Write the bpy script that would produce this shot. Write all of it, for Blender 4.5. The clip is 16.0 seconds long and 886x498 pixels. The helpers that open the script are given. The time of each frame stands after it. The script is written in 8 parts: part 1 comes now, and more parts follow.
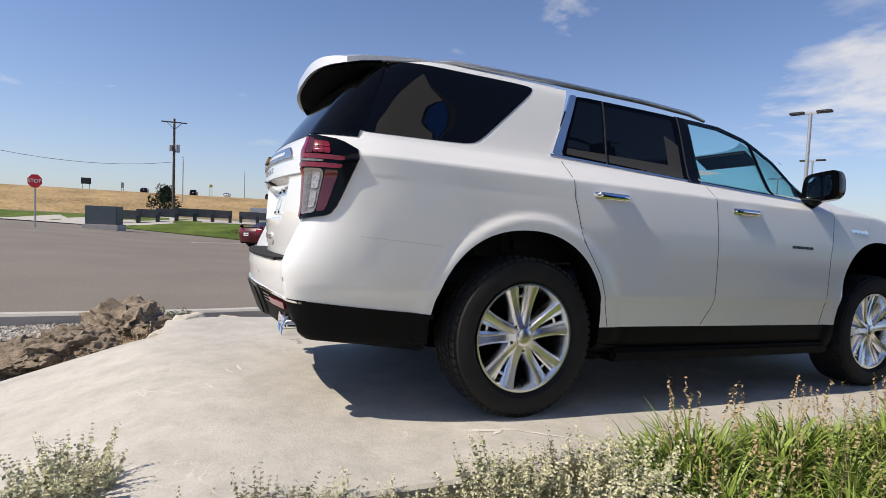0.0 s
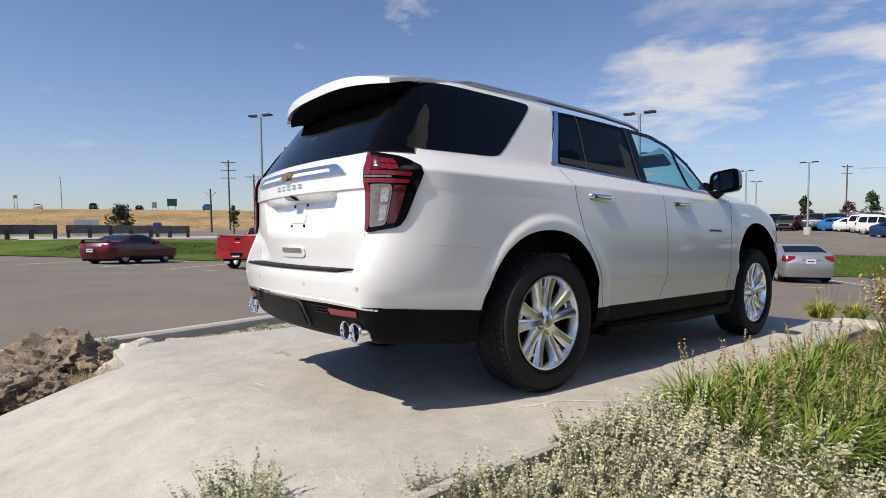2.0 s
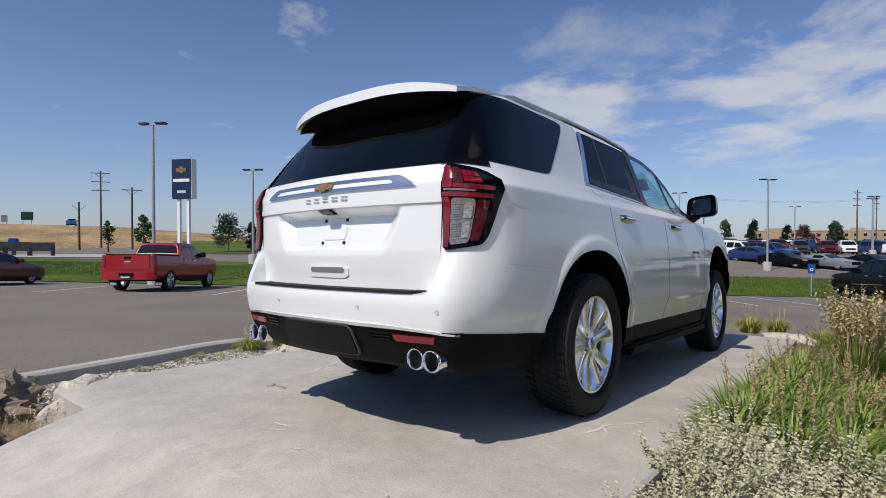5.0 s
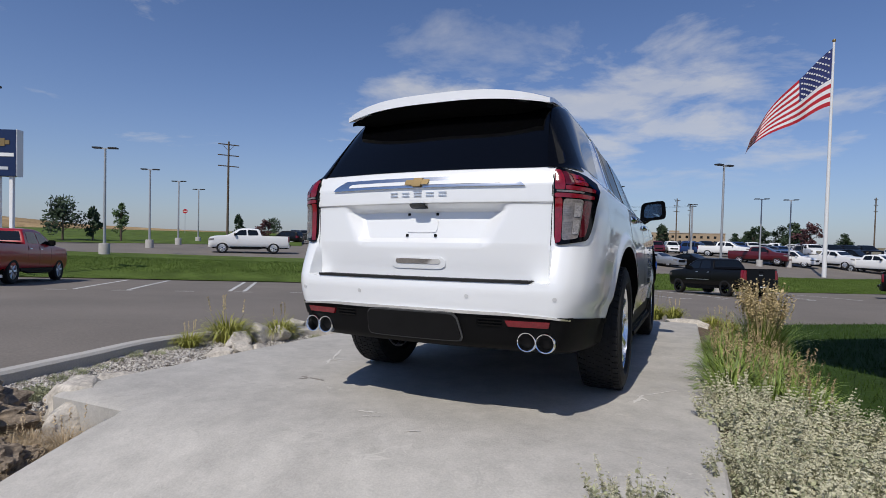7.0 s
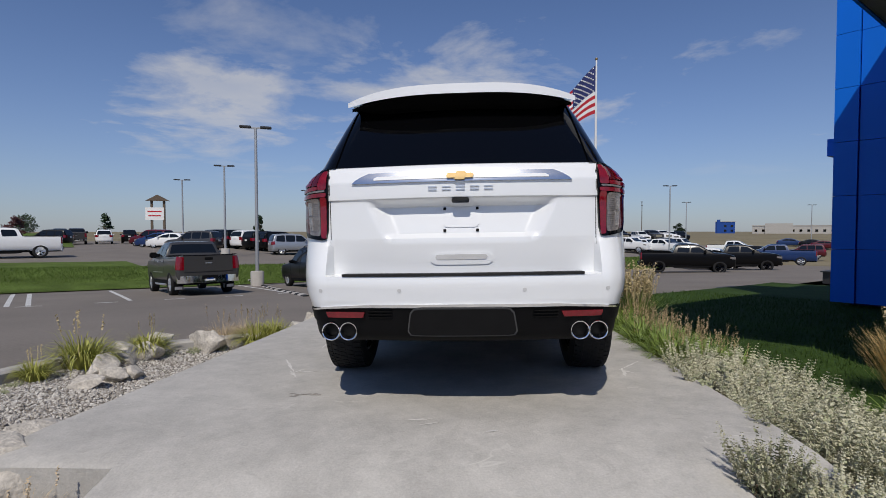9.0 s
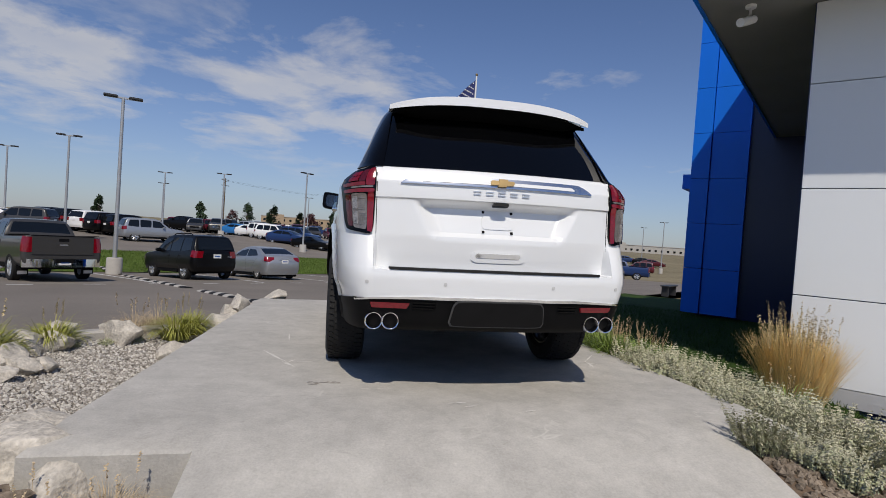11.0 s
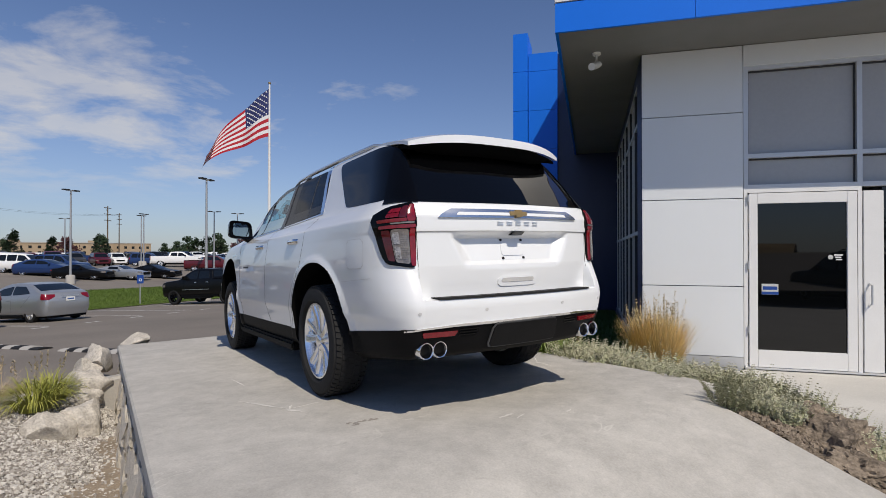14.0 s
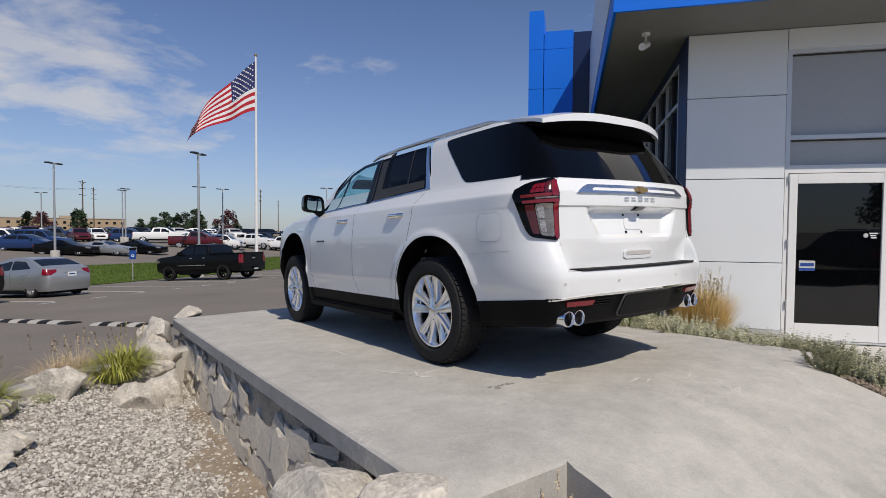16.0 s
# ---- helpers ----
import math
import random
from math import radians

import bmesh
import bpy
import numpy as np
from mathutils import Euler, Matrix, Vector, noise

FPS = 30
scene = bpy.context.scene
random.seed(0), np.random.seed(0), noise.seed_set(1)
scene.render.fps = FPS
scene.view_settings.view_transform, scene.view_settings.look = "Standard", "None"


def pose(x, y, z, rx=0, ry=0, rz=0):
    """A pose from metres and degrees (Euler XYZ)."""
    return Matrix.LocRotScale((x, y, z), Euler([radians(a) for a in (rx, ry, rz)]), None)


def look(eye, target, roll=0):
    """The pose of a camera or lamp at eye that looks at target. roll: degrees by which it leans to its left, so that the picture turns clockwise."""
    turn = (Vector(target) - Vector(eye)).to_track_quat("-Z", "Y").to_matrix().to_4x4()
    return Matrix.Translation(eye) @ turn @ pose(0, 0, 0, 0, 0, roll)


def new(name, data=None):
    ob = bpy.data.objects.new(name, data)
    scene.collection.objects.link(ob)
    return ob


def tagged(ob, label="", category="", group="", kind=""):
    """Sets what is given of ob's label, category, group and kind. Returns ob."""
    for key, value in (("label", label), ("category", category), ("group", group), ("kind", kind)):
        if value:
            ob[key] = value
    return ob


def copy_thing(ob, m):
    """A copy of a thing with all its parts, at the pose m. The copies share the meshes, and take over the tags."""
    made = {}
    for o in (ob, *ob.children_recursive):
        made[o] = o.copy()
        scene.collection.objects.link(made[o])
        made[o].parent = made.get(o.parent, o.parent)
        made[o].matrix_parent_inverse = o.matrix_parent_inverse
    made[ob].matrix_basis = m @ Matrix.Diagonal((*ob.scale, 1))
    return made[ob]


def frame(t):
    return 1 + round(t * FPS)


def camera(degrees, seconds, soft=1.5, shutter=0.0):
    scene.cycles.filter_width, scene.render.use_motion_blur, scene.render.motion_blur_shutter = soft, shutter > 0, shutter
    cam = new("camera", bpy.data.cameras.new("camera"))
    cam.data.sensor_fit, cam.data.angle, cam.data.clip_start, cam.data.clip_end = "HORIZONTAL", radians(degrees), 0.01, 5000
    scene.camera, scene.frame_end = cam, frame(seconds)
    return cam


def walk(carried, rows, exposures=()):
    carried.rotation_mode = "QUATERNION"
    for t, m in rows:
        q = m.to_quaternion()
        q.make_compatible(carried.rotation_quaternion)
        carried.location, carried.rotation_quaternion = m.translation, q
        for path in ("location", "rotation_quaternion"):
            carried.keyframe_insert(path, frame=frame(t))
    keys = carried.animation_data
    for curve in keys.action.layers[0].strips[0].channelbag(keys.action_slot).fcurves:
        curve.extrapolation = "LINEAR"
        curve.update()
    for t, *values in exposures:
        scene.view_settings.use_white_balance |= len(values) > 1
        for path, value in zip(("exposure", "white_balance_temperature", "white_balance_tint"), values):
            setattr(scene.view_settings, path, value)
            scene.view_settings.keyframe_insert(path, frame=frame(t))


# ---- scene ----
cam = camera(80.1, 16.0, soft=0.75)
PATH = [
    (0, (3.250, -0.190, 0.975), (1.424, 0.619, 0.865), 2.40),
    (0.5, (3.184, -0.507, 0.990), (1.475, 0.524, 0.863), -0.03),
    (1, (3.147, -0.815, 1.007), (1.501, 0.314, 0.874), -1.21),
    (1.5, (3.007, -0.992, 1.007), (1.410, 0.205, 0.868), -1.96),
    (2, (2.991, -1.162, 1.006), (1.444, 0.101, 0.896), -0.68),
    (2.5, (2.984, -1.295, 1.001), (1.452, -0.014, 0.897), -0.84),
    (3, (2.864, -1.320, 0.991), (1.317, -0.054, 0.903), -0.62),
    (3.5, (2.678, -1.278, 1.012), (1.171, 0.035, 0.965), -0.75),
    (4, (2.578, -1.343, 1.008), (1.116, 0.021, 0.964), -0.17),
    (4.2, (2.512, -1.394, 0.999), (1.088, 0.010, 0.960), -0.10),
    (6.5, (1.623, -2.275, 0.991), (0.637, -0.536, 0.950), 1.27),
    (7, (1.337, -2.480, 0.980), (0.502, -0.663, 0.931), 1.46),
    (7.5, (1.054, -2.583, 0.964), (0.481, -0.670, 0.862), 0.20),
    (8, (0.735, -2.606, 0.991), (0.281, -0.660, 0.914), -1.06),
    (8.5, (0.395, -2.734, 1.028), (0.208, -0.744, 0.954), 0.40),
    (9, (0.066, -2.703, 0.976), (-0.061, -0.708, 0.908), -0.01),
    (9.5, (-0.152, -2.710, 0.988), (-0.153, -0.712, 0.903), 0.69),
    (9.7, (-0.285, -2.780, 0.985), (-0.157, -0.786, 0.899), 1.33),
    (11.8, (-1.397, -2.913, 0.916), (-0.928, -0.969, 0.878), 1.99),
    (12, (-1.536, -2.914, 0.921), (-1.012, -0.985, 0.863), -0.09),
    (12.5, (-1.708, -2.744, 0.954), (-1.110, -0.837, 0.858), -4.08),
    (13, (-1.944, -2.728, 0.944), (-1.219, -0.865, 0.875), -2.03),
    (13.5, (-2.171, -2.705, 0.981), (-1.140, -0.991, 0.978), 0.75),
    (14, (-2.357, -2.559, 1.010), (-1.268, -0.882, 1.026), 0.02),
    (14.5, (-2.622, -2.486, 1.012), (-1.528, -0.812, 1.040), 1.45),
    (15, (-2.909, -2.447, 1.043), (-1.785, -0.792, 1.050), 1.12),
    (15.5, (-3.066, -2.260, 0.978), (-1.904, -0.632, 0.928), 0.83),
    (16, (-3.284, -2.112, 0.974), (-2.132, -0.479, 0.907), 0.42),
]
walk(cam, [(t, look(eye, target, roll)) for t, eye, target, roll in PATH], exposures=[(0, 0.52, 7400, 10), (3.5, 0.28, 7200, 10), (7, -0.06, 6600, 10), (9, -0.18, 6700, 10), (12.5, -0.03, 7050, 10), (16, 0.04, 7100, 10)])

# ---- sky, sun and exposure ----
SUN_DIR = Vector((-0.07, -0.82, 1.0)).normalized()
world = bpy.data.worlds.new("sky")
scene.world = world
world.use_nodes = True
wn, wl = world.node_tree.nodes, world.node_tree.links
wn.clear()
w_out = wn.new("ShaderNodeOutputWorld")
w_bg = wn.new("ShaderNodeBackground")
w_bg.inputs["Strength"].default_value = 0.09
sky = wn.new("ShaderNodeTexSky")
sky.sky_type, sky.sun_disc = "NISHITA", False
sky.sun_elevation = math.asin(SUN_DIR.z)
sky.sun_rotation = math.atan2(SUN_DIR.x, SUN_DIR.y)
sky.altitude, sky.air_density, sky.dust_density, sky.ozone_density = 1400, 1.0, 0.8, 3.0
w_co = wn.new("ShaderNodeTexCoord")
w_sep = wn.new("ShaderNodeSeparateXYZ")
wl.new(w_co.outputs["Generated"], w_sep.inputs[0])


def wmath(op, a, b=None, c=None, clamp=False):
    n = wn.new("ShaderNodeMath")
    n.operation, n.use_clamp = op, clamp
    for i, v in enumerate((a, b, c)):
        if v is None:
            continue
        if isinstance(v, (int, float)):
            n.inputs[i].default_value = v
        else:
            wl.new(v, n.inputs[i])
    return n.outputs[0]


# Clouds lie on a flat layer: the direction divided by its height gives their plan.
up = wmath("MAXIMUM", w_sep.outputs["Z"], 0.02)
hz = wmath("ADD", up, 0.12)
cx, cy = wmath("DIVIDE", w_sep.outputs["X"], hz), wmath("DIVIDE", w_sep.outputs["Y"], hz)
w_vec = wn.new("ShaderNodeCombineXYZ")
wl.new(cx, w_vec.inputs[0]), wl.new(cy, w_vec.inputs[1])
w_n1 = wn.new("ShaderNodeTexNoise")
w_n1.inputs["Scale"].default_value, w_n1.inputs["Detail"].default_value, w_n1.inputs["Roughness"].default_value = 1.5, 10.0, 0.60
w_n1.inputs["Distortion"].default_value = 0.25
wl.new(w_vec.outputs[0], w_n1.inputs["Vector"])
w_n2 = wn.new("ShaderNodeTexNoise")
w_n2.inputs["Scale"].default_value, w_n2.inputs["Detail"].default_value = 3.2, 4.0
wl.new(w_vec.outputs[0], w_n2.inputs["Vector"])
# One broad bank of cloud ahead of the car with a thin outlier above it, both ragged at their edges.
level = wmath("SQRT", wmath("ADD", wmath("MULTIPLY", w_sep.outputs["X"], w_sep.outputs["X"]), wmath("MULTIPLY", w_sep.outputs["Y"], w_sep.outputs["Y"])))
tan_az = wmath("DIVIDE", w_sep.outputs["X"], wmath("MAXIMUM", w_sep.outputs["Y"], 0.05))
tan_el = wmath("DIVIDE", w_sep.outputs["Z"], wmath("MAXIMUM", level, 0.05))


def cloud_bank(az, el, wide, high):
    a = wmath("DIVIDE", wmath("SUBTRACT", tan_az, az), wide)
    b = wmath("DIVIDE", wmath("SUBTRACT", tan_el, el), high)
    return wmath("SUBTRACT", 1.0, wmath("ADD", wmath("MULTIPLY", a, a), wmath("MULTIPLY", b, b)))


main_bank = wmath("MAXIMUM", cloud_bank(-0.04, 0.225, 0.30, 0.135), cloud_bank(-0.50, 0.205, 0.24, 0.095))
thin_bank = wmath("MAXIMUM", cloud_bank(-0.38, 0.35, 0.26, 0.075), cloud_bank(0.50, 0.105, 0.16, 0.022))
ragged = wmath("SUBTRACT", w_n1.outputs["Fac"], 0.5)
puff = wmath("MULTIPLY", wmath("ADD", wmath("MULTIPLY", wmath("MAXIMUM", main_bank, -1.0), 0.50), wmath("MULTIPLY", ragged, 4.2)), 1.5, clamp=True)
wisp = wmath("MULTIPLY", wmath("ADD", wmath("MULTIPLY", wmath("MAXIMUM", thin_bank, -1.0), 0.40), wmath("SUBTRACT", wmath("MULTIPLY", ragged, 3.2), 0.22)), 1.1, clamp=True)
thick = wmath("MULTIPLY_ADD", w_n2.outputs["Fac"], 0.5, 0.45)
cover = wmath("MAXIMUM", wmath("MULTIPLY", puff, thick), wmath("MULTIPLY", wisp, 0.6))
cover = wmath("MULTIPLY", cover, wmath("MULTIPLY", wmath("SUBTRACT", w_sep.outputs["Z"], 0.075), 11.0, clamp=True))
cover = wmath("MULTIPLY", cover, 0.84)
w_mix = wn.new("ShaderNodeMixRGB")
w_hue = wn.new("ShaderNodeMixRGB")
w_hue.blend_type = "MULTIPLY"
w_hue.inputs["Fac"].default_value, w_hue.inputs["Color2"].default_value = 1.0, (0.86, 0.97, 1.21, 1)
wl.new(sky.outputs[0], w_hue.inputs["Color1"])
# Pale haze towards the horizon.
w_haze = wn.new("ShaderNodeMixRGB")
w_haze.inputs["Color2"].default_value = (3.7, 4.1, 4.75, 1)
haze = wmath("MULTIPLY", wmath("POWER", 2.718, wmath("MULTIPLY", w_sep.outputs["Z"], -8.0)), 0.72, clamp=True)
wl.new(haze, w_haze.inputs["Fac"]), wl.new(w_hue.outputs[0], w_haze.inputs["Color1"])
wl.new(cover, w_mix.inputs["Fac"]), wl.new(w_haze.outputs[0], w_mix.inputs["Color1"])
w_mix.inputs["Color2"].default_value = (7.2, 7.2, 7.3, 1)
wl.new(w_mix.outputs[0], w_bg.inputs["Color"])
wl.new(w_bg.outputs[0], w_out.inputs["Surface"])

sun_data = bpy.data.lights.new("sun", "SUN")
sun_data.energy, sun_data.angle, sun_data.color = 3.5, radians(0.55), (1.0, 0.95, 0.88)
sun = new("sun", sun_data)
sun.matrix_world = look(SUN_DIR * 100, (0, 0, 0))
scene.view_settings.exposure = 0.0

# ---- materials ----


def material(name, colour, rough=0.6, metal=0.0, vary=0.12, scale=6.0, fine=60.0, bump=0.0, spec=0.5, coat=0.0, dark=None, spots=0.0, island=0.0, clear=0.0):
    """Base colour broken up by a broad and a fine noise, with fine relief."""
    m = bpy.data.materials.new(name)
    m.use_nodes = True
    n, l = m.node_tree.nodes, m.node_tree.links
    p = n["Principled BSDF"]
    p.inputs["Roughness"].default_value, p.inputs["Metallic"].default_value = rough, metal
    p.inputs["Specular IOR Level"].default_value = spec
    p.inputs["Coat Weight"].default_value, p.inputs["Coat Roughness"].default_value = coat, 0.03
    p.inputs["Transmission Weight"].default_value = clear
    co = n.new("ShaderNodeTexCoord")
    a, b = n.new("ShaderNodeTexNoise"), n.new("ShaderNodeTexNoise")
    a.inputs["Scale"].default_value, a.inputs["Detail"].default_value = scale, 5
    b.inputs["Scale"].default_value, b.inputs["Detail"].default_value = fine, 4
    l.new(co.outputs["Object"], a.inputs["Vector"]), l.new(co.outputs["Object"], b.inputs["Vector"])
    add = n.new("ShaderNodeMath")
    add.operation = "ADD"
    l.new(a.outputs["Fac"], add.inputs[0]), l.new(b.outputs["Fac"], add.inputs[1])
    src = add.outputs[0]
    if island:
        geo = n.new("ShaderNodeNewGeometry")
        mul = n.new("ShaderNodeMath")
        mul.operation = "MULTIPLY_ADD"
        l.new(geo.outputs["Random Per Island"], mul.inputs[0])
        mul.inputs[1].default_value = island
        l.new(src, mul.inputs[2])
        src = mul.outputs[0]
    ramp = n.new("ShaderNodeMapRange")
    ramp.inputs["From Min"].default_value, ramp.inputs["From Max"].default_value = 0.65, 1.35 + island
    l.new(src, ramp.inputs["Value"])
    mix = n.new("ShaderNodeMixRGB")
    lo = dark or tuple(c * (1 - vary) for c in colour)
    hi = tuple(min(1, c * (1 + vary)) for c in colour)
    mix.inputs["Color1"].default_value, mix.inputs["Color2"].default_value = (*lo, 1), (*hi, 1)
    l.new(ramp.outputs["Result"], mix.inputs["Fac"])
    l.new(mix.outputs[0], p.inputs["Base Color"])
    if bump:
        bp = n.new("ShaderNodeBump")
        bp.inputs["Strength"].default_value, bp.inputs["Distance"].default_value = min(1, bump), 0.01
        l.new(b.outputs["Fac"], bp.inputs["Height"])
        l.new(bp.outputs["Normal"], p.inputs["Normal"])
    return m


def concrete_material():
    """Trowelled concrete: broad pale and dark blotches, fine speckle, scattered chips and faint cracks."""
    m = material("concrete", (0.462, 0.442, 0.405), 0.85, 0, 0.12, 0.9, 90, 0.22, spec=0.35)
    n, l = m.node_tree.nodes, m.node_tree.links
    p, co = n["Principled BSDF"], n["Texture Coordinate"]
    old = p.inputs["Base Color"].links[0].from_socket
    blot, ridge = n.new("ShaderNodeTexNoise"), n.new("ShaderNodeTexNoise")
    blot.inputs["Scale"].default_value, blot.inputs["Detail"].default_value, blot.inputs["Roughness"].default_value = 3.4, 12, 0.78
    ridge.inputs["Scale"].default_value, ridge.inputs["Detail"].default_value, ridge.inputs["Distortion"].default_value = 7.0, 6, 1.5
    stain = n.new("ShaderNodeMixRGB")
    stain.blend_type = "MULTIPLY"
    grey = n.new("ShaderNodeMapRange")
    grey.inputs["From Min"].default_value, grey.inputs["From Max"].default_value = 0.35, 0.65
    grey.inputs["To Min"].default_value, grey.inputs["To Max"].default_value = 0.80, 1.10
    fleck = n.new("ShaderNodeMapRange")
    fleck.inputs["From Min"].default_value, fleck.inputs["From Max"].default_value = 0.63, 0.70
    fleck.inputs["To Min"].default_value, fleck.inputs["To Max"].default_value = 0.0, 0.22
    chip = n.new("ShaderNodeMixRGB")
    chip.inputs["Color2"].default_value = (0.26, 0.245, 0.22, 1)
    for t in (blot, ridge):
        l.new(co.outputs["Object"], t.inputs["Vector"])
    l.new(blot.outputs["Fac"], grey.inputs["Value"]), l.new(ridge.outputs["Fac"], fleck.inputs["Value"])
    stain.inputs["Fac"].default_value = 1.0
    l.new(old, stain.inputs["Color1"]), l.new(grey.outputs["Result"], stain.inputs["Color2"])
    l.new(stain.outputs[0], chip.inputs["Color1"]), l.new(fleck.outputs["Result"], chip.inputs["Fac"])
    # Pale scuffs: thin contour lines of a warped noise, only here and there.
    warp, where = n.new("ShaderNodeTexNoise"), n.new("ShaderNodeTexNoise")
    warp.inputs["Scale"].default_value, warp.inputs["Detail"].default_value, warp.inputs["Distortion"].default_value = 1.6, 3, 2.0
    where.inputs["Scale"].default_value, where.inputs["Detail"].default_value = 1.1, 3
    off, size = n.new("ShaderNodeMath"), n.new("ShaderNodeMath")
    off.operation, off.inputs[1].default_value, size.operation = "SUBTRACT", 0.5, "ABSOLUTE"
    line, patch, both = n.new("ShaderNodeMapRange"), n.new("ShaderNodeMapRange"), n.new("ShaderNodeMath")
    line.inputs["From Min"].default_value, line.inputs["From Max"].default_value, line.inputs["To Min"].default_value, line.inputs["To Max"].default_value = 0.002, 0.010, 0.5, 0.0
    patch.inputs["From Min"].default_value, patch.inputs["From Max"].default_value = 0.56, 0.66
    both.operation = "MULTIPLY"
    for t in (warp, where):
        l.new(co.outputs["Object"], t.inputs["Vector"])
    l.new(warp.outputs["Fac"], off.inputs[0]), l.new(off.outputs[0], size.inputs[0]), l.new(size.outputs[0], line.inputs["Value"])
    l.new(where.outputs["Fac"], patch.inputs["Value"])
    l.new(line.outputs["Result"], both.inputs[0]), l.new(patch.outputs["Result"], both.inputs[1])
    scuff = n.new("ShaderNodeMixRGB")
    scuff.inputs["Color2"].default_value = (0.62, 0.60, 0.55, 1)
    l.new(chip.outputs[0], scuff.inputs["Color1"]), l.new(both.outputs[0], scuff.inputs["Fac"])
    l.new(scuff.outputs[0], p.inputs["Base Color"])
    return m


PEARL = material("pearl_white_paint", (0.78, 0.795, 0.80), 0.35, 0.0, 0.01, 3, 900, 0.0, coat=1.0)
BLACK_PLASTIC = material("black_plastic", (0.0045, 0.0045, 0.005), 0.6, 0, 0.2, 8, 300, 0.05, spec=0.12)
DARK_GLASS = material("dark_glass", (0.0015, 0.0016, 0.002), 0.015, 0, 0.05, 3, 20, 0, spec=0.3)
GLOSS_BLACK = material("gloss_black", (0.002, 0.002, 0.0025), 0.1, 0, 0.1, 3, 20, 0, spec=0.18)
CHROME = material("chrome", (0.86, 0.87, 0.88), 0.06, 1.0, 0.03, 5, 40)
WHEEL_CHROME = material("polished_wheel", (0.89, 0.90, 0.92), 0.26, 1.0, 0.02, 5, 40)
SHADE_GLASS = material("shop_front_glass", (0.004, 0.005, 0.008), 0.25, 0, 0.1, 1, 20, 0, spec=0.15)
SATIN = material("satin_metal", (0.74, 0.75, 0.76), 0.36, 0.9, 0.05, 5, 60)
RUBBER = material("rubber", (0.017, 0.017, 0.0175), 0.75, 0, 0.3, 8, 200, 0.15, spec=0.25)
LAMP_RED = material("red_lamp_lens", (0.19, 0.0035, 0.010), 0.12, 0, 0.4, 30, 200, 0, coat=0.5)
LAMP_CLEAR = material("clear_lamp_lens", (0.24, 0.215, 0.20), 0.2, 0.3, 0.4, 22, 90, 0.2, coat=0.6)
LAMP_BOWL = material("lamp_reflector", (0.46, 0.43, 0.41), 0.28, 0.6, 0.6, 34, 120, 0.4, coat=0.5)
LAMP_DARK = material("smoked_red_lens", (0.075, 0.004, 0.008), 0.1, 0, 0.3, 30, 200, 0, coat=0.5)
GOLD = material("gold_badge", (0.27, 0.19, 0.085), 0.5, 0.6, 0.05, 20, 100)
# Near-black: shade of wheel wells, undersides and bores is in the colour.
VOID = material("painted_shade_black", (0.004, 0.004, 0.004), 0.9, 0, 0.3, 8, 60, spec=0.05)
CONCRETE = concrete_material()
ASPHALT = material("asphalt", (0.188, 0.166, 0.144), 0.92, 0, 0.20, 0.35, 30, 0.5, spec=0.3)
PATH_CONCRETE = material("pale_path_concrete", (0.54, 0.525, 0.49), 0.88, 0, 0.12, 1.5, 60, 0.3)
KERB = material("kerb_concrete", (0.42, 0.40, 0.37), 0.9, 0, 0.15, 2, 60, 0.3)
LAWN = material("lawn_soil", (0.085, 0.125, 0.028), 0.95, 0, 0.5, 0.7, 14, 0.6, spec=0.1)
# LAWN darkened: the building's deep shade is put into this lawn's colour.
SHADE_LAWN = material("shade_darkened_lawn", (0.035, 0.065, 0.014), 0.95, 0, 0.4, 0.7, 14, 0.6, spec=0.1)
DRY = material("dry_field", (0.21, 0.18, 0.115), 0.95, 0, 0.3, 0.08, 1.5, 0.5, spec=0.1)
EMBANK = material("dry_bank_grass", (0.33, 0.235, 0.125), 0.95, 0, 0.5, 0.14, 1.6, 0.5, spec=0.1)
GRAVEL_BED = material("gravel_bed", (0.22, 0.195, 0.165), 0.95, 0, 0.35, 3, 70, 0.8)
DIRT = material("trodden_dirt", (0.27, 0.215, 0.155), 0.95, 0, 0.35, 3, 60, 0.8)
EARTH = material("planting_soil", (0.13, 0.09, 0.06), 0.95, 0, 0.4, 4, 60, 0.6)
ROCK = material("pale_limestone", (0.50, 0.46, 0.40), 0.92, 0, 0.38, 9, 45, 1.0)
BROWN_ROCK = material("pitted_brown_rock", (0.21, 0.17, 0.13), 0.95, 0, 0.65, 14, 50, 1.0, spec=0.2)
WALL_STONE = material("stacked_stone", (0.60, 0.545, 0.46), 0.92, 0, 0.40, 7, 50, 0.9, island=0.6)
PANEL = material("pale_grey_panel", (0.74, 0.765, 0.78), 0.42, 0.0, 0.03, 0.8, 150)
PANEL_WHITE = material("white_panel", (0.78, 0.78, 0.77), 0.4, 0, 0.03, 0.8, 150)
BLUE = material("blue_panel", (0.0005, 0.165, 0.76), 0.42, 0, 0.05, 0.8, 120, spec=0.25)
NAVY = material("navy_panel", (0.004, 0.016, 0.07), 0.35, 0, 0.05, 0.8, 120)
SOFFIT = material("grey_soffit", (0.21, 0.207, 0.198), 0.7, 0, 0.1, 2, 80)
ALU = material("aluminium_frame", (0.6, 0.61, 0.62), 0.38, 0.3, 0.04, 3, 100)
WINDOW = material("window_glass", (0.002, 0.0025, 0.003), 0.02, 0, 0.1, 1, 20, 0, spec=0.55)
SHADED_PANE = material("blind_behind_glass", (0.40, 0.40, 0.40), 0.12, 0, 0.04, 1, 20, 0, spec=0.4)
GALV = material("galvanised_steel", (0.42, 0.43, 0.44), 0.5, 0.5, 0.1, 4, 60)
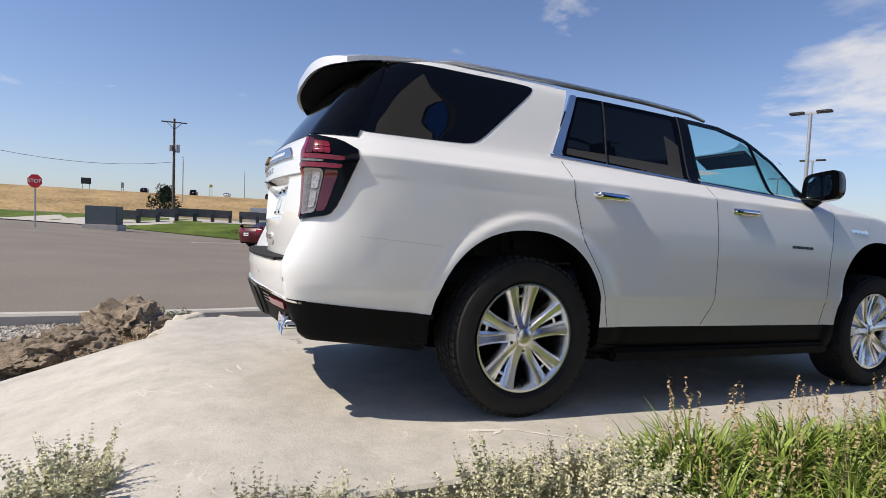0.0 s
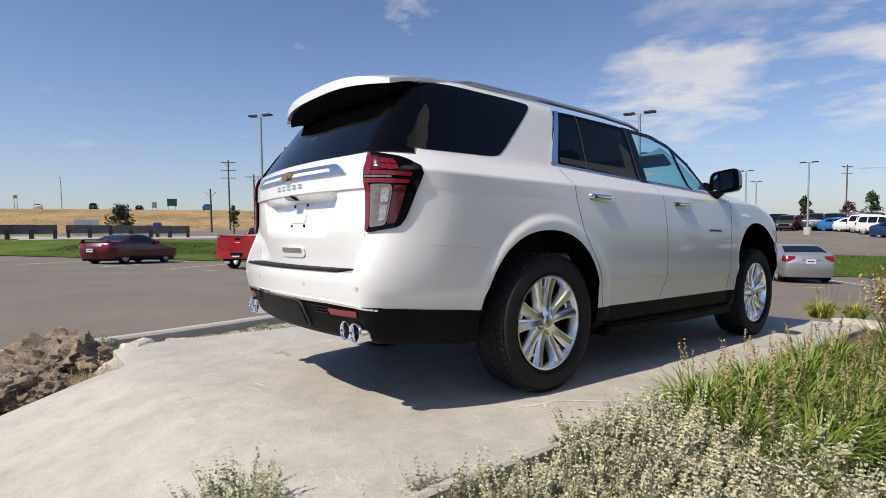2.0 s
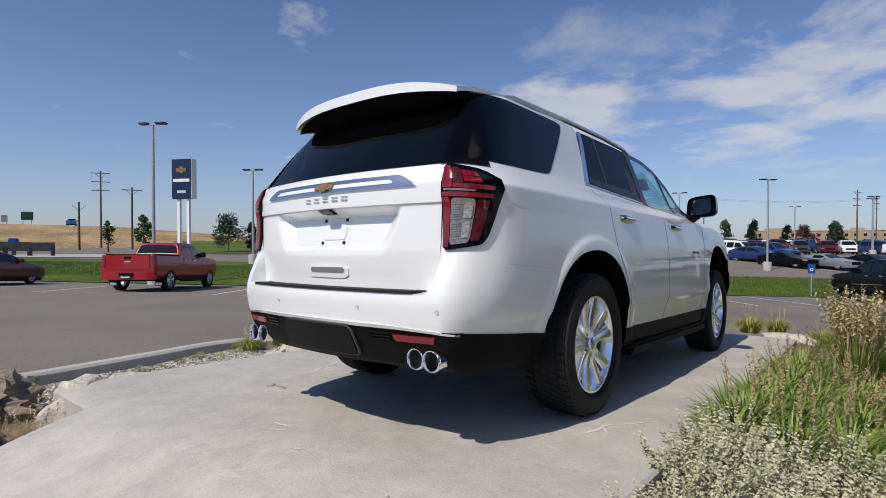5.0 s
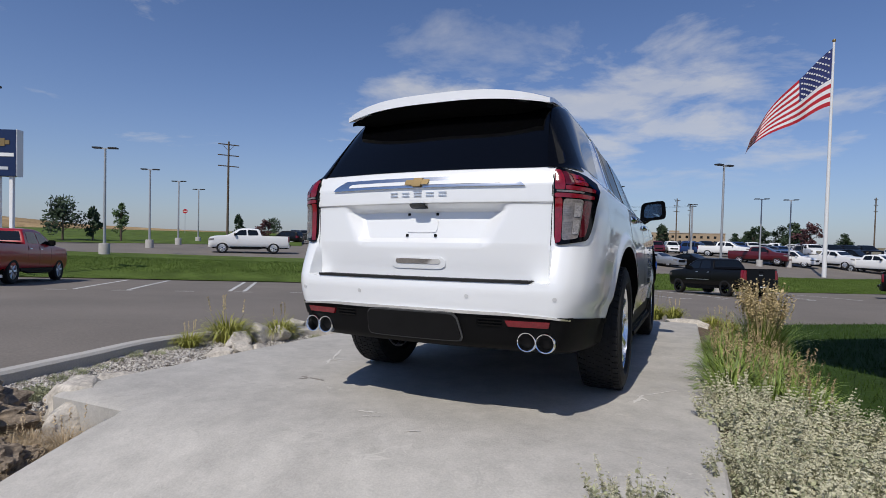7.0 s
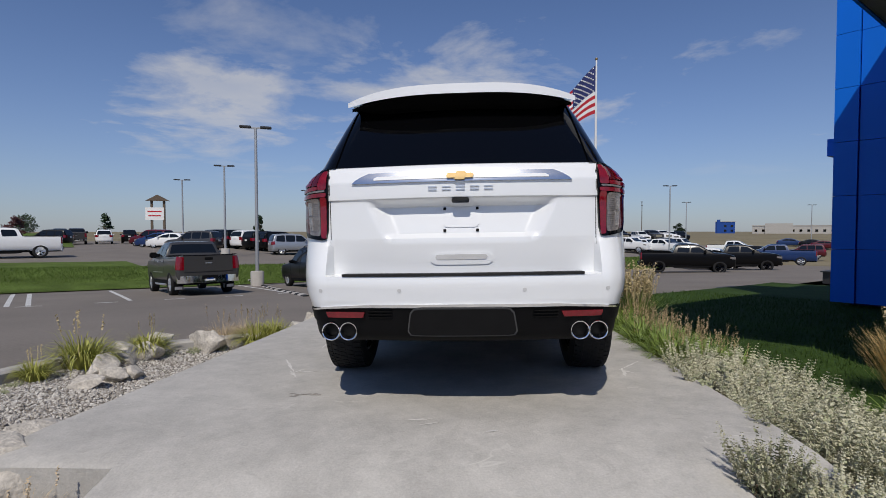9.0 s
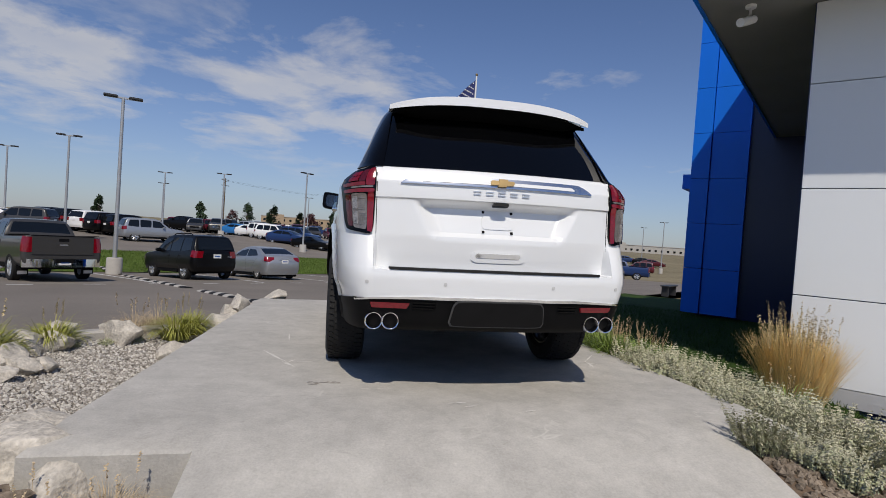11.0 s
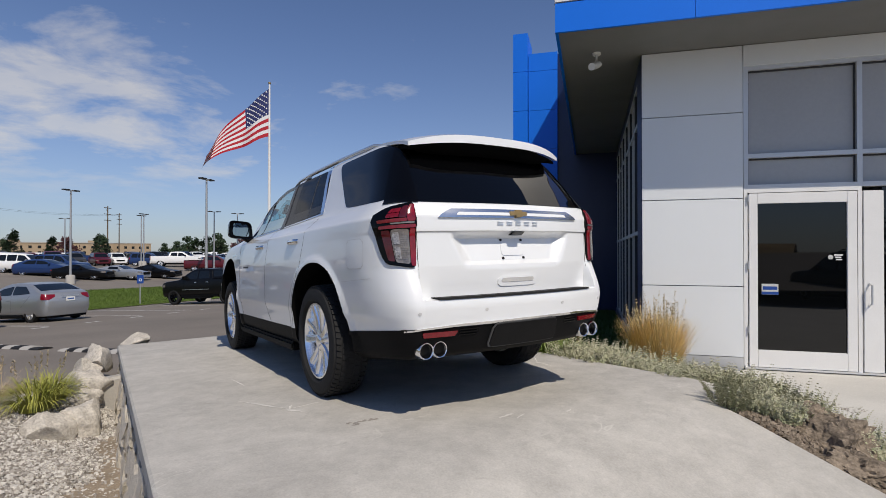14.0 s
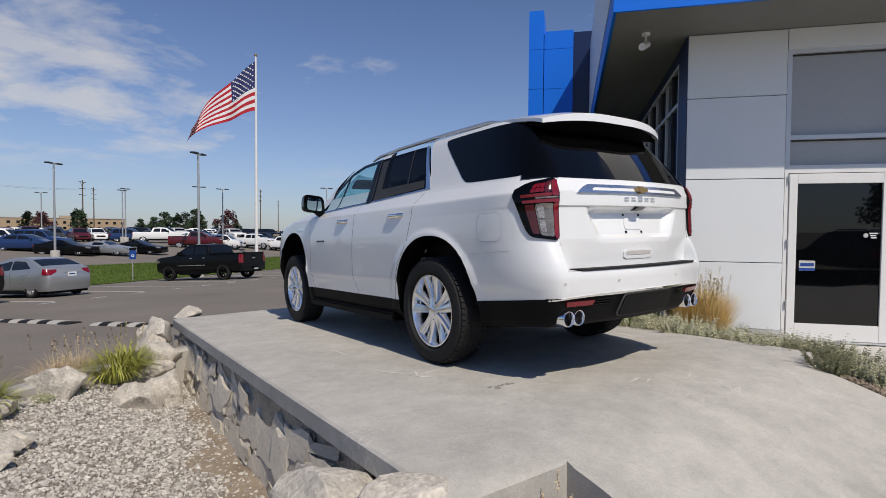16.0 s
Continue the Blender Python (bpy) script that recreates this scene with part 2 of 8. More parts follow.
DARK_METAL = material("dark_painted_metal", (0.03, 0.03, 0.032), 0.5, 0, 0.15, 5, 60)
POLE_WOOD = material("weathered_pole", (0.12, 0.09, 0.065), 0.9, 0, 0.3, 4, 60, 0.4)
WHITE_PAINT = material("white_paint", (0.75, 0.75, 0.74), 0.5, 0, 0.05, 3, 100)
LINE_PAINT = material("worn_line_paint", (0.55, 0.55, 0.53), 0.8, 0, 0.3, 3, 60)
SIGN_BLUE = material("sign_blue", (0.01, 0.06, 0.28), 0.4, 0, 0.05, 3, 60)
SIGN_RED = material("sign_red", (0.5, 0.01, 0.02), 0.45, 0, 0.05, 3, 60)
YELLOW = material("road_yellow", (0.55, 0.42, 0.05), 0.7, 0, 0.1, 8, 60)

# ---- small mesh tools ----


def mesh_of(bm, name, mat, smooth=True):
    me = bpy.data.meshes.new(name)
    bmesh.ops.recalc_face_normals(bm, faces=bm.faces)
    bm.to_mesh(me)
    bm.free()
    for m in mat if isinstance(mat, (list, tuple)) else [mat]:
        me.materials.append(m)
    if smooth:
        me.shade_smooth()
        me.set_sharp_from_angle(angle=radians(38))
    return me


def thing(name, m, label, category, group="", kind=""):
    ob = new(name)
    ob.matrix_basis = m
    ob.empty_display_size = 0.2
    return tagged(ob, label, category, group, kind)


def part(name, bm, mat, parent, label="", smooth=True):
    ob = new(name, mesh_of(bm, name, mat, smooth))
    ob.parent = parent
    return tagged(ob, label) if label else ob


def single(name, bm, mat, label, category, m=None, group="", kind="", smooth=True):
    ob = new(name, mesh_of(bm, name, mat, smooth))
    if m is not None:
        ob.matrix_basis = m
    return tagged(ob, label, category, group, kind)


def add_box(bm, lo, hi, bevel=0.0):
    vs = [bm.verts.new((x, y, z)) for x in (lo[0], hi[0]) for y in (lo[1], hi[1]) for z in (lo[2], hi[2])]
    fs = [bm.faces.new([vs[i] for i in f]) for f in ((0, 1, 3, 2), (4, 6, 7, 5), (0, 4, 5, 1), (2, 3, 7, 6), (0, 2, 6, 4), (1, 5, 7, 3))]
    if bevel:
        bmesh.ops.bevel(bm, geom=list({e for f in fs for e in f.edges}), offset=bevel, segments=2, affect="EDGES")
    return bm


def box(lo, hi, bevel=0.0):
    return add_box(bmesh.new(), lo, hi, bevel)


def add_tube(bm, pts, radii, seg=10, cap=True):
    """A round bar along points, one radius each."""
    pts = [Vector(p) for p in pts]
    rings = []
    for i, p in enumerate(pts):
        d = (pts[min(i + 1, len(pts) - 1)] - pts[max(i - 1, 0)]).normalized()
        a = d.orthogonal().normalized() if abs(d.z) < 0.99 else Vector((1, 0, 0))
        a = (a - d * a.dot(d)).normalized()
        b = d.cross(a)
        rings.append([bm.verts.new(p + (a * math.cos(t) + b * math.sin(t)) * radii[i]) for t in np.linspace(0, 2 * math.pi, seg, endpoint=False)])
    for r, s in zip(rings, rings[1:]):
        for i in range(seg):
            bm.faces.new((r[i], r[(i + 1) % seg], s[(i + 1) % seg], s[i]))
    if cap:
        bm.faces.new(rings[0][::-1]), bm.faces.new(rings[-1])
    return bm


def tube(pts, radii, seg=10, cap=True):
    return add_tube(bmesh.new(), pts, radii if isinstance(radii, (list, tuple)) else [radii] * len(pts), seg, cap)


def lathe(profile, seg=40, axis="x", close=False):
    """Turns (along, radius) pairs round an axis."""
    bm = bmesh.new()
    rings = []
    for a, r in profile:
        ring = []
        for t in np.linspace(0, 2 * math.pi, seg, endpoint=False):
            c, s = r * math.cos(t), r * math.sin(t)
            ring.append(bm.verts.new((a, c, s) if axis == "x" else (c, s, a) if axis == "z" else (c, a, s)))
        rings.append(ring)
    pairs = list(zip(rings, rings[1:])) + ([(rings[-1], rings[0])] if close else [])
    for r, s in pairs:
        for i in range(seg):
            bm.faces.new((r[i], r[(i + 1) % seg], s[(i + 1) % seg], s[i]))
    if not close:
        bm.faces.new(rings[0][::-1]), bm.faces.new(rings[-1])
    return bm


def prism(outline, lo, hi, axis="z"):
    """A flat outline given a thickness along an axis."""
    bm = bmesh.new()

    def at(p, h):
        return (p[0], p[1], h) if axis == "z" else (h, p[0], p[1]) if axis == "x" else (p[0], h, p[1])

    a, b = [bm.verts.new(at(p, lo)) for p in outline], [bm.verts.new(at(p, hi)) for p in outline]
    n = len(outline)
    bm.faces.new(a[::-1]), bm.faces.new(b)
    for i in range(n):
        bm.faces.new((a[i], a[(i + 1) % n], b[(i + 1) % n], b[i]))
    return bm


def shell(point, nu, nv, thick, us=(0, 1), vs=(0, 1)):
    """A patch point(u, v, depth) with a back face and closed edges."""
    bm = bmesh.new()
    grid = [[[bm.verts.new(point(us[0] + (us[1] - us[0]) * i / nu, vs[0] + (vs[1] - vs[0]) * j / nv, d)) for j in range(nv + 1)] for i in range(nu + 1)] for d in (0.0, -thick)]
    f, b = grid
    for i in range(nu):
        for j in range(nv):
            bm.faces.new((f[i][j], f[i + 1][j], f[i + 1][j + 1], f[i][j + 1]))
            bm.faces.new((b[i][j], b[i][j + 1], b[i + 1][j + 1], b[i + 1][j]))
    for i in range(nu):
        bm.faces.new((f[i][0], b[i][0], b[i + 1][0], f[i + 1][0]))
        bm.faces.new((f[i][nv], f[i + 1][nv], b[i + 1][nv], b[i][nv]))
    for j in range(nv):
        bm.faces.new((f[0][j], f[0][j + 1], b[0][j + 1], b[0][j]))
        bm.faces.new((f[nu][j], b[nu][j], b[nu][j + 1], f[nu][j + 1]))
    return bm


def lerp(table, z):
    return float(np.interp(z, [r[0] for r in table], [r[1] for r in table]))


def smooth_lerp(table, z):
    """Through the table's rows by a smooth curve."""
    xs, ys = [r[0] for r in table], [r[1] for r in table]
    if z <= xs[0]:
        return ys[0]
    if z >= xs[-1]:
        return ys[-1]
    i = max(k for k in range(len(xs) - 1) if xs[k] <= z)
    h = xs[i + 1] - xs[i]
    slope = lambda k: 0.0 if k in (0, len(xs) - 1) else (ys[k + 1] - ys[k - 1]) / (xs[k + 1] - xs[k - 1])
    t = (z - xs[i]) / h
    return float((2 * t**3 - 3 * t**2 + 1) * ys[i] + (t**3 - 2 * t**2 + t) * h * slope(i) + (-2 * t**3 + 3 * t**2) * ys[i + 1] + (t**3 - t**2) * h * slope(i + 1))


# ---- the lie of the land ----
# p runs along the shop front, q across it towards the far car park.
def to_pq(x, y):
    return 0.75 * x + 0.66 * y, -0.66 * x + 0.75 * y


def from_pq(p, q):
    # The lane falls away beyond the bed, and the bays lie farther out.
    s = lerp([(7.3, 1), (15.2, 1.19), (19, 1.27), (24.5, 1.25), (45, 1.06), (60, 1)], q)
    p, q = -1.65 + s * (p + 1.65), lerp([(-2000, -2000), (7.3, 7.3), (15.2, 18.4), (19, 24.6), (24.5, 31), (45, 48), (60, 60), (2000, 2000)], q)
    return 0.75 * p - 0.66 * q, 0.66 * p + 0.75 * q


def road_z(x, y):
    p, q = to_pq(x, y)
    pc, qc = max(-45, min(45, p)), max(-25, min(24.6, q))
    near = -0.45 - 0.022 * pc - 0.025 * qc - 0.028 * max(0, qc - 7.3)
    if q <= 24.6:
        return near
    k = min(1.0, (q - 24.6) / 6.4)
    crest = near + 0.62
    far = -0.6 - 0.002 * pc
    f = max(0.0, min(1.0, (q - 31) / 22))
    f = f * f * (3 - 2 * f)
    bank = near + (crest - near) * k * k * (3 - 2 * k)
    return bank * (1 - f) + far * f


def sheet(name, us, vs, place, mat, label, category, kind="structure", smooth=True):
    bm = bmesh.new()
    g = [[bm.verts.new(place(u, v)) for v in vs] for u in us]
    for i in range(len(us) - 1):
        for j in range(len(vs) - 1):
            bm.faces.new((g[i][j], g[i + 1][j], g[i + 1][j + 1], g[i][j + 1]))
    ob = single(name, bm, mat, label, category, kind=kind, smooth=smooth)
    return ob


def on_pq(dz):
    def place(p, q):
        x, y = from_pq(p, q)
        return (x, y, road_z(x, y) + dz)
    return place


steps = [-1500, -700, -350, -200, -120, -80, -60, *range(-45, 46, 3), 60, 80, 120, 200, 350, 700, 1500]
def under(p, q):
    x, y = from_pq(p, q)
    return (x, y, road_z(x, y) - (0.40 if abs(p) < 70 and -30 < q < 34 else 0.02) - (0.9 if abs(x) < 14 and abs(y) < 14 else 0))
sheet("ground", steps, steps, under, DRY, "dry straw-coloured open ground reaching the horizon", "ground")
BED = [(-3.2, -7.0), (-3.7, -3.5), (-4.05, -0.6), (-4.35, 0.8), (-4.6, 2.0), (-4.25, 3.25), (-3.5, 4.1), (-2.7, 4.7), (-1.6, 5.3)]


def curve(pts, t):
    f = t * (len(pts) - 1)
    i = min(int(f), len(pts) - 2)
    k = f - i
    g = lambda j: Vector(pts[max(0, min(len(pts) - 1, j))])
    a, b, c, d = g(i - 1), g(i), g(i + 1), g(i + 2)
    return 0.5 * ((2 * b) + (c - a) * k + (2 * a - 5 * b + 4 * c - d) * k * k + (3 * b - a - 3 * c + d) * k**3)


road_bm = bmesh.new()
outer = [from_pq(*c) for c in ((-45, -25), (45, -25), (45, 7.3), (-45, 7.3))]
inner = [tuple(curve(BED, i / 60)) for i in range(61)] + [from_pq(30, 5.9), from_pq(30, -20), from_pq(-3, -20)]
for loop in (outer, inner):
    vs = [road_bm.verts.new((x, y, road_z(x, y))) for x, y in loop]
    for a, b in zip(vs, vs[1:] + vs[:1]):
        road_bm.edges.new((a, b))
bmesh.ops.triangle_fill(road_bm, use_beauty=True, use_dissolve=False, edges=road_bm.edges[:], normal=(0, 0, 1))
lane = [[road_bm.verts.new((*from_pq(p, q), road_z(*from_pq(p, q)))) for q in (7.3, 9, 11, 13, 15, 17, 19.02)] for p in range(-45, 46, 6)]
for a, b in zip(lane, lane[1:]):
    for i in range(6):
        road_bm.faces.new((a[i], b[i], b[i + 1], a[i + 1]))
single("road", road_bm, ASPHALT, "smooth grey-brown asphalt forecourt road", "road", kind="structure", smooth=False)
sheet("grass_verge", list(np.linspace(-60, 60, 41)), list(np.linspace(19, 24.5, 9)), on_pq(0.03), LAWN, "mown green grass strip between car parks", "grass verge")
sheet("road_upper", list(np.linspace(-60, 75, 41)), list(np.linspace(24.5, 95, 29)), on_pq(0.02), ASPHALT, "grey asphalt of the upper car park", "car park")

# ---- display slab ----
CAR = pose(0, 0, 0, -2.06, -1.03, 0)


def slab_z(x, y):
    flat = 0.018 * x - 0.036 * max(y, -0.25)
    d = max(0.0, -0.25 - y)
    return flat - (0.25 * d * d if d < 0.6 else 0.09 + 0.30 * (d - 0.6))

NOTCH = lambda x, y: y < -0.55 and (x < -1.5 or x > 1.12)
xs = [-2.16, -2.145, -1.95, -1.72, -1.515, -1.5, *np.linspace(-1.3, 0.92, 12), 1.105, 1.12, 1.3, 1.515, 1.53]
ys = [*np.linspace(-4.2, -1.0, 18), *np.linspace(-0.9, -0.6, 5), -0.55, -0.535, *np.linspace(-0.4, 5.8, 26), 5.885, 5.9]
slab_bm = bmesh.new()
rim_x, rim_y = (-2.16, 1.53), (5.9,)


def slab_vert(x, y, low):
    drop = 0.0
    if x in rim_x or y in rim_y or (y == -0.55 and (x <= -1.515 or x >= 1.13)) or (y < -0.55 and x in (-1.5, 1.12)):
        drop = 0.012
    return slab_bm.verts.new((x, y, slab_z(x, y) - drop - (low and (0.10 if y > -0.5 else 0.34))))


top = {(i, j): slab_vert(x, y, False) for i, x in enumerate(xs) for j, y in enumerate(ys)}
low = {(i, j): slab_vert(x, y, True) for i, x in enumerate(xs) for j, y in enumerate(ys)}
cells = {(i, j) for i in range(len(xs) - 1) for j in range(len(ys) - 1) if not NOTCH((xs[i] + xs[i + 1]) / 2, (ys[j] + ys[j + 1]) / 2)}
for i, j in cells:
    q = ((i, j), (i + 1, j), (i + 1, j + 1), (i, j + 1))
    slab_bm.faces.new([top[k] for k in q]), slab_bm.faces.new([low[k] for k in q[::-1]])
    for n, (a, b) in zip(((i, j - 1), (i + 1, j), (i, j + 1), (i - 1, j)), zip(q, q[1:] + q[:1])):
        if n not in cells:
            slab_bm.faces.new((top[a], low[a], low[b], top[b]))
for v in [v for v in slab_bm.verts if not v.link_faces]:
    slab_bm.verts.remove(v)
single("display_slab", slab_bm, CONCRETE, "pale trowelled concrete display slab with a ramp", "concrete slab", kind="structure")

# Old marks on the slab: pale scrapes and one dark stain.
SCRAPE = material("pale_scrape", (0.62, 0.60, 0.56), 0.9, 0, 0.15, 9, 80)
STAIN = material("dark_stain", (0.30, 0.275, 0.245), 0.85, 0, 0.2, 9, 80)
mark_rng = random.Random(14)


def slab_mark(a, b, width, mat, label):
    """A thin ragged streak lying on the slab, tapering to both ends."""
    bm = bmesh.new()
    a, b = Vector(a), Vector(b)
    d = (b - a).normalized()
    n = Vector((-d.y, d.x))
    rows_m = []
    for i in range(9):
        t = i / 8
        c = a.lerp(b, t) + n * mark_rng.uniform(-0.25, 0.25) * width
        w = width * (0.15 + math.sin(math.pi * t)) * mark_rng.uniform(0.5, 1.1) * 0.5
        rows_m.append([bm.verts.new((q.x, q.y, slab_z(q.x, q.y) + 0.002)) for q in (c - n * w, c + n * w)])
    for p, q in zip(rows_m, rows_m[1:]):
        bm.faces.new((p[0], p[1], q[1], q[0]))
    single("slab_mark", bm, mat, label, "scrape mark", kind="structure", smooth=False)


for a, b, w in (((-1.50, 1.52), (-1.27, 1.06), 0.022), ((-1.27, 1.06), (-1.02, 1.10), 0.016), ((-1.31, 1.10), (-1.20, 0.90), 0.030), ((-1.29, 1.00), (-1.22, 1.16), 0.020), ((-1.38, 2.4), (-1.34, 2.0), 0.016), ((1.32, 1.42), (1.12, 1.16), 0.018), ((1.12, 1.18), (1.08, 0.92), 0.028), ((1.16, 1.02), (1.09, 1.14), 0.022), ((-0.30, -0.02), (-0.16, 0.0), 0.02), ((-0.22, -0.1), (-0.12, -0.05), 0.018), ((0.1, -0.2), (0.18, -0.16), 0.015)):
    slab_mark(a, b, w, SCRAPE, "pale scrape on the concrete slab")
for i in range(9):
    x, y = -1.10 + 0.022 * i + mark_rng.uniform(-0.01, 0.01), 0.44 + mark_rng.uniform(-0.035, 0.035)
    slab_mark((x, y), (x + mark_rng.uniform(0.02, 0.06), y + mark_rng.uniform(-0.01, 0.02)), 0.026, STAIN, "dark stain on the concrete slab")

# ---- the white SUV ----
# Its own frame: x to its right, y forwards from the rear bumper, z up from the slab.
SUV_W = [(0.26, 0.90), (0.36, 0.95), (0.50, 0.972), (0.575, 0.984), (0.60, 0.988), (0.635, 1.0), (0.66, 1.003), (0.80, 1.003), (0.95, 1.0), (1.08, 0.990), (1.18, 0.978), (1.245, 0.968), (1.260, 0.962), (1.274, 0.946), (1.31, 0.908), (1.36, 0.852), (1.40, 0.83), (1.50, 0.79), (1.65, 0.735), (1.76, 0.69), (1.80, 0.668), (1.835, 0.63), (1.865, 0.55), (1.888, 0.40), (1.90, 0.2), (1.904, 0.05)]
SUV_REAR = [(0.26, 1.05), (0.34, 0.60), (0.365, 0.30), (0.385, 0.13), (0.42, 0.085), (0.52, 0.045), (0.60, 0.015), (0.70, 0.0), (0.742, 0.005), (0.752, 0.105), (0.80, 0.106), (0.925, 0.090), (0.945, 0.088), (1.05, 0.088), (1.156, 0.088), (1.166, 0.078), (1.26, 0.078), (1.33, 0.105), (1.346, 0.118), (1.50, 0.225), (1.65, 0.335), (1.76, 0.42), (1.82, 0.50), (1.86, 0.60), (1.888, 0.85), (1.904, 1.2)]
SUV_FRONT = [(0.26, 4.92), (0.40, 5.14), (0.60, 5.25), (0.95, 5.26), (1.08, 5.23), (1.15, 5.16), (1.21, 5.02), (1.26, 4.76), (1.30, 4.46), (1.33, 4.27), (1.40, 4.11), (1.53, 3.92), (1.65, 3.72), (1.76, 3.48), (1.83, 3.20), (1.87, 2.90), (1.89, 2.5), (1.904, 1.9)]
# The painted corner beside the tailgate runs down to the bumper without its ledge.
SUV_FLANK = [(0.742, 0.005), (0.80, 0.022), (0.94, 0.080), (1.0, 0.088)]
ARCH = (1.29, 4.361)


def suv_dims(z):
    w, yr, yf = smooth_lerp(SUV_W, z), lerp(SUV_REAR, z), lerp(SUV_FRONT, z)
    low = 1 - min(1, max(0, (z - 1.2) / 0.25))
    # The body draws in towards the tail, most of all at the bumper; the flat of the tailgate keeps its width.
    tail = lerp([(0.45, 0.075), (0.60, 0.070), (0.75, 0.052), (0.95, 0.036), (1.15, 0.024), (1.30, 0.008), (1.38, 0)], z)
    a = lerp([(1.28, w - tail - 0.742), (1.36, 0.17)], z)
    return w, yr, yf, min(a, w * 0.5), 0.36 + 0.14 * low, min(0.38 + 0.07 * low, w * 0.6), 0.40 + 0.15 * low, tail


def suv_point(s, z, off=0.0):
    """Round the right half of the body at height z: s 0-1 rear, 1-2 rear corner, 2-4 side, 4-5 front corner, 5-6 front."""
    w, yr, yf, a, rc, fa, frc, tail = suv_dims(z)
    crown = 0.15
    x0 = w - tail - a
    gate = yr
    if 0.742 < z < 1.0:
        yr = lerp(SUV_FLANK, z)
    y0 = yr + crown * x0 * x0
    if s <= 1:
        x = x0 * s
        # The number plate pocket.
        edge = min(1, max(0, (lerp([(0.94, 0.42), (1.158, 0.525)], z) - x) / 0.09))
        deep = min(1, max(0, (1.158 - z) / 0.04)) * lerp([(0.94, 0), (0.972, 0.62), (1.118, 1)], z)
        flank = min(1, max(0, (x - 0.722) / 0.015))
        y = gate + (yr - gate) * flank + crown * x * x + 0.072 * edge * deep
        nx, ny = 0.25 * s, -1.0
    elif s <= 2:
        t = (s - 1) * math.pi / 2
        k = 2 / 2.2
        x = x0 + a * math.sin(t) ** k
        y = y0 + rc * (1 - math.cos(t) ** k)
        nx, ny = math.sin(t) + 0.2, -math.cos(t)
    elif s <= 4:
        y = y0 + rc + (yf - frc - y0 - rc) * (s - 2) / 2
        mid = (s - 3)
        x = w + 0.018 * (1 - mid * mid) * min(1, max(0, (1.35 - z) * 3))
        draw = max(0.0, 1 - (s - 2) / 0.55)
        x -= tail * draw * draw * (3 - 2 * draw)
        nx, ny = 1.0, 0.0
    elif s <= 5:
        t = (s - 4) * math.pi / 2
        k = 2 / 2.2
        x = w - fa + fa * math.cos(t) ** k
        y = yf - frc + frc * math.sin(t) ** k
        nx, ny = math.cos(t), math.sin(t)
    else:
        x = (w - fa) * (6 - s)
        y, nx, ny = yf, 0.0, 1.0
    # The wheel arches stand a little proud.
    if 2 <= s <= 5.0:
        for c in ARCH:
            d = math.hypot((y - c) / 0.60, (z - 0.40) / 0.655)
            if d < 1:
                x += 0.017 * min(1, (1 - d) / 0.04)
    n = math.hypot(nx, ny)
    return (x + off * nx / n, y + off * ny / n, z)


def suv_s(y, z):
    """The s at which the side stands at y."""
    lo, hi = 1.0, 5.0
    for _ in range(26):
        m = (lo + hi) / 2
        if suv_point(m, z)[1] < y:
            lo = m
        else:
            hi = m
    return lo


def suv_sx(x, z):
    lo, hi = 0.0, 2.0
    for _ in range(26):
        m = (lo + hi) / 2
        if suv_point(m, z)[0] < x:
            lo = m
        else:
            hi = m
    return lo


def rounded(u, v, k=0.05):
    """Squares with softened corners, on -1..1."""
    c = (abs(u) ** 7) * (abs(v) ** 7)
    return u * (1 - k * c), v * (1 - k * c)


def bilinear(corners, u, v, k):
    a, b = rounded(u * 2 - 1, v * 2 - 1, k)
    u, v = (a + 1) / 2, (b + 1) / 2
    c = [Vector(q) for q in corners]
    return c[0] * (1 - u) * (1 - v) + c[1] * u * (1 - v) + c[2] * u * v + c[3] * (1 - u) * v


def side_patch(sgn, corners, off=0.004, thick=0.016, nu=16, nv=8, k=0.05):
    """A panel on the body's side; corners (y, z): low rear, low front, high front, high rear."""
    def point(u, v, d):
        q = bilinear(corners, u, v, k)
        x, y, z = suv_point(suv_s(q.x, q.y), q.y, off + d)
        return (sgn * x, y, z)
    return shell(point, nu, nv, thick)


def rear_patch(corners, off=0.004, thick=0.016, nu=16, nv=6, k=0.05):
    """A panel on the rear; corners (x, z), x may be negative."""
    def point(u, v, d):
        q = bilinear(corners, u, v, k)
        x, y, z = suv_point(suv_sx(abs(q.x), q.y), q.y, off + d)
        return (math.copysign(x, q.x), y, z)
    return shell(point, nu, nv, thick)


def wrap_patch(sgn, corners, off=0.004, thick=0.016, nu=18, nv=8, k=0.04):
    """A panel by (s, z), for what wraps round a corner."""
    def point(u, v, d):
        q = bilinear(corners, u, v, k)
        x, y, z = suv_point(q.x, q.y, off + d)
        return (sgn * x, y, z)
    return shell(point, nu, nv, thick)


def lamp_patch(sgn, u0, u1, v0, v1, off, thick):
    """A piece of the tail lamp, by its share of width and height; the outer edge is widest above the middle."""
    def point(u, v, d):
        a, b = rounded(2 * u - 1, 2 * v - 1, 0.07)
        fu, fv = u0 + (u1 - u0) * (a + 1) / 2, v0 + (v1 - v0) * (b + 1) / 2
        z = 0.938 + 0.412 * fv + 0.03 * fu * (1 - 2 * fv)
        outer = lerp([(0, 0.275), (0.12, 0.295), (0.8, 0.385), (0.88, 0.375), (1, 0.315)], fv)
        s0, s1 = suv_sx(0.742 - 0.008 * fv, z), suv_s(outer, z)
        x, y, zz = suv_point(s0 + (s1 - s0) * fu, z, off + d)
        return (sgn * x, y, zz)
    return shell(point, 10, 8, thick)


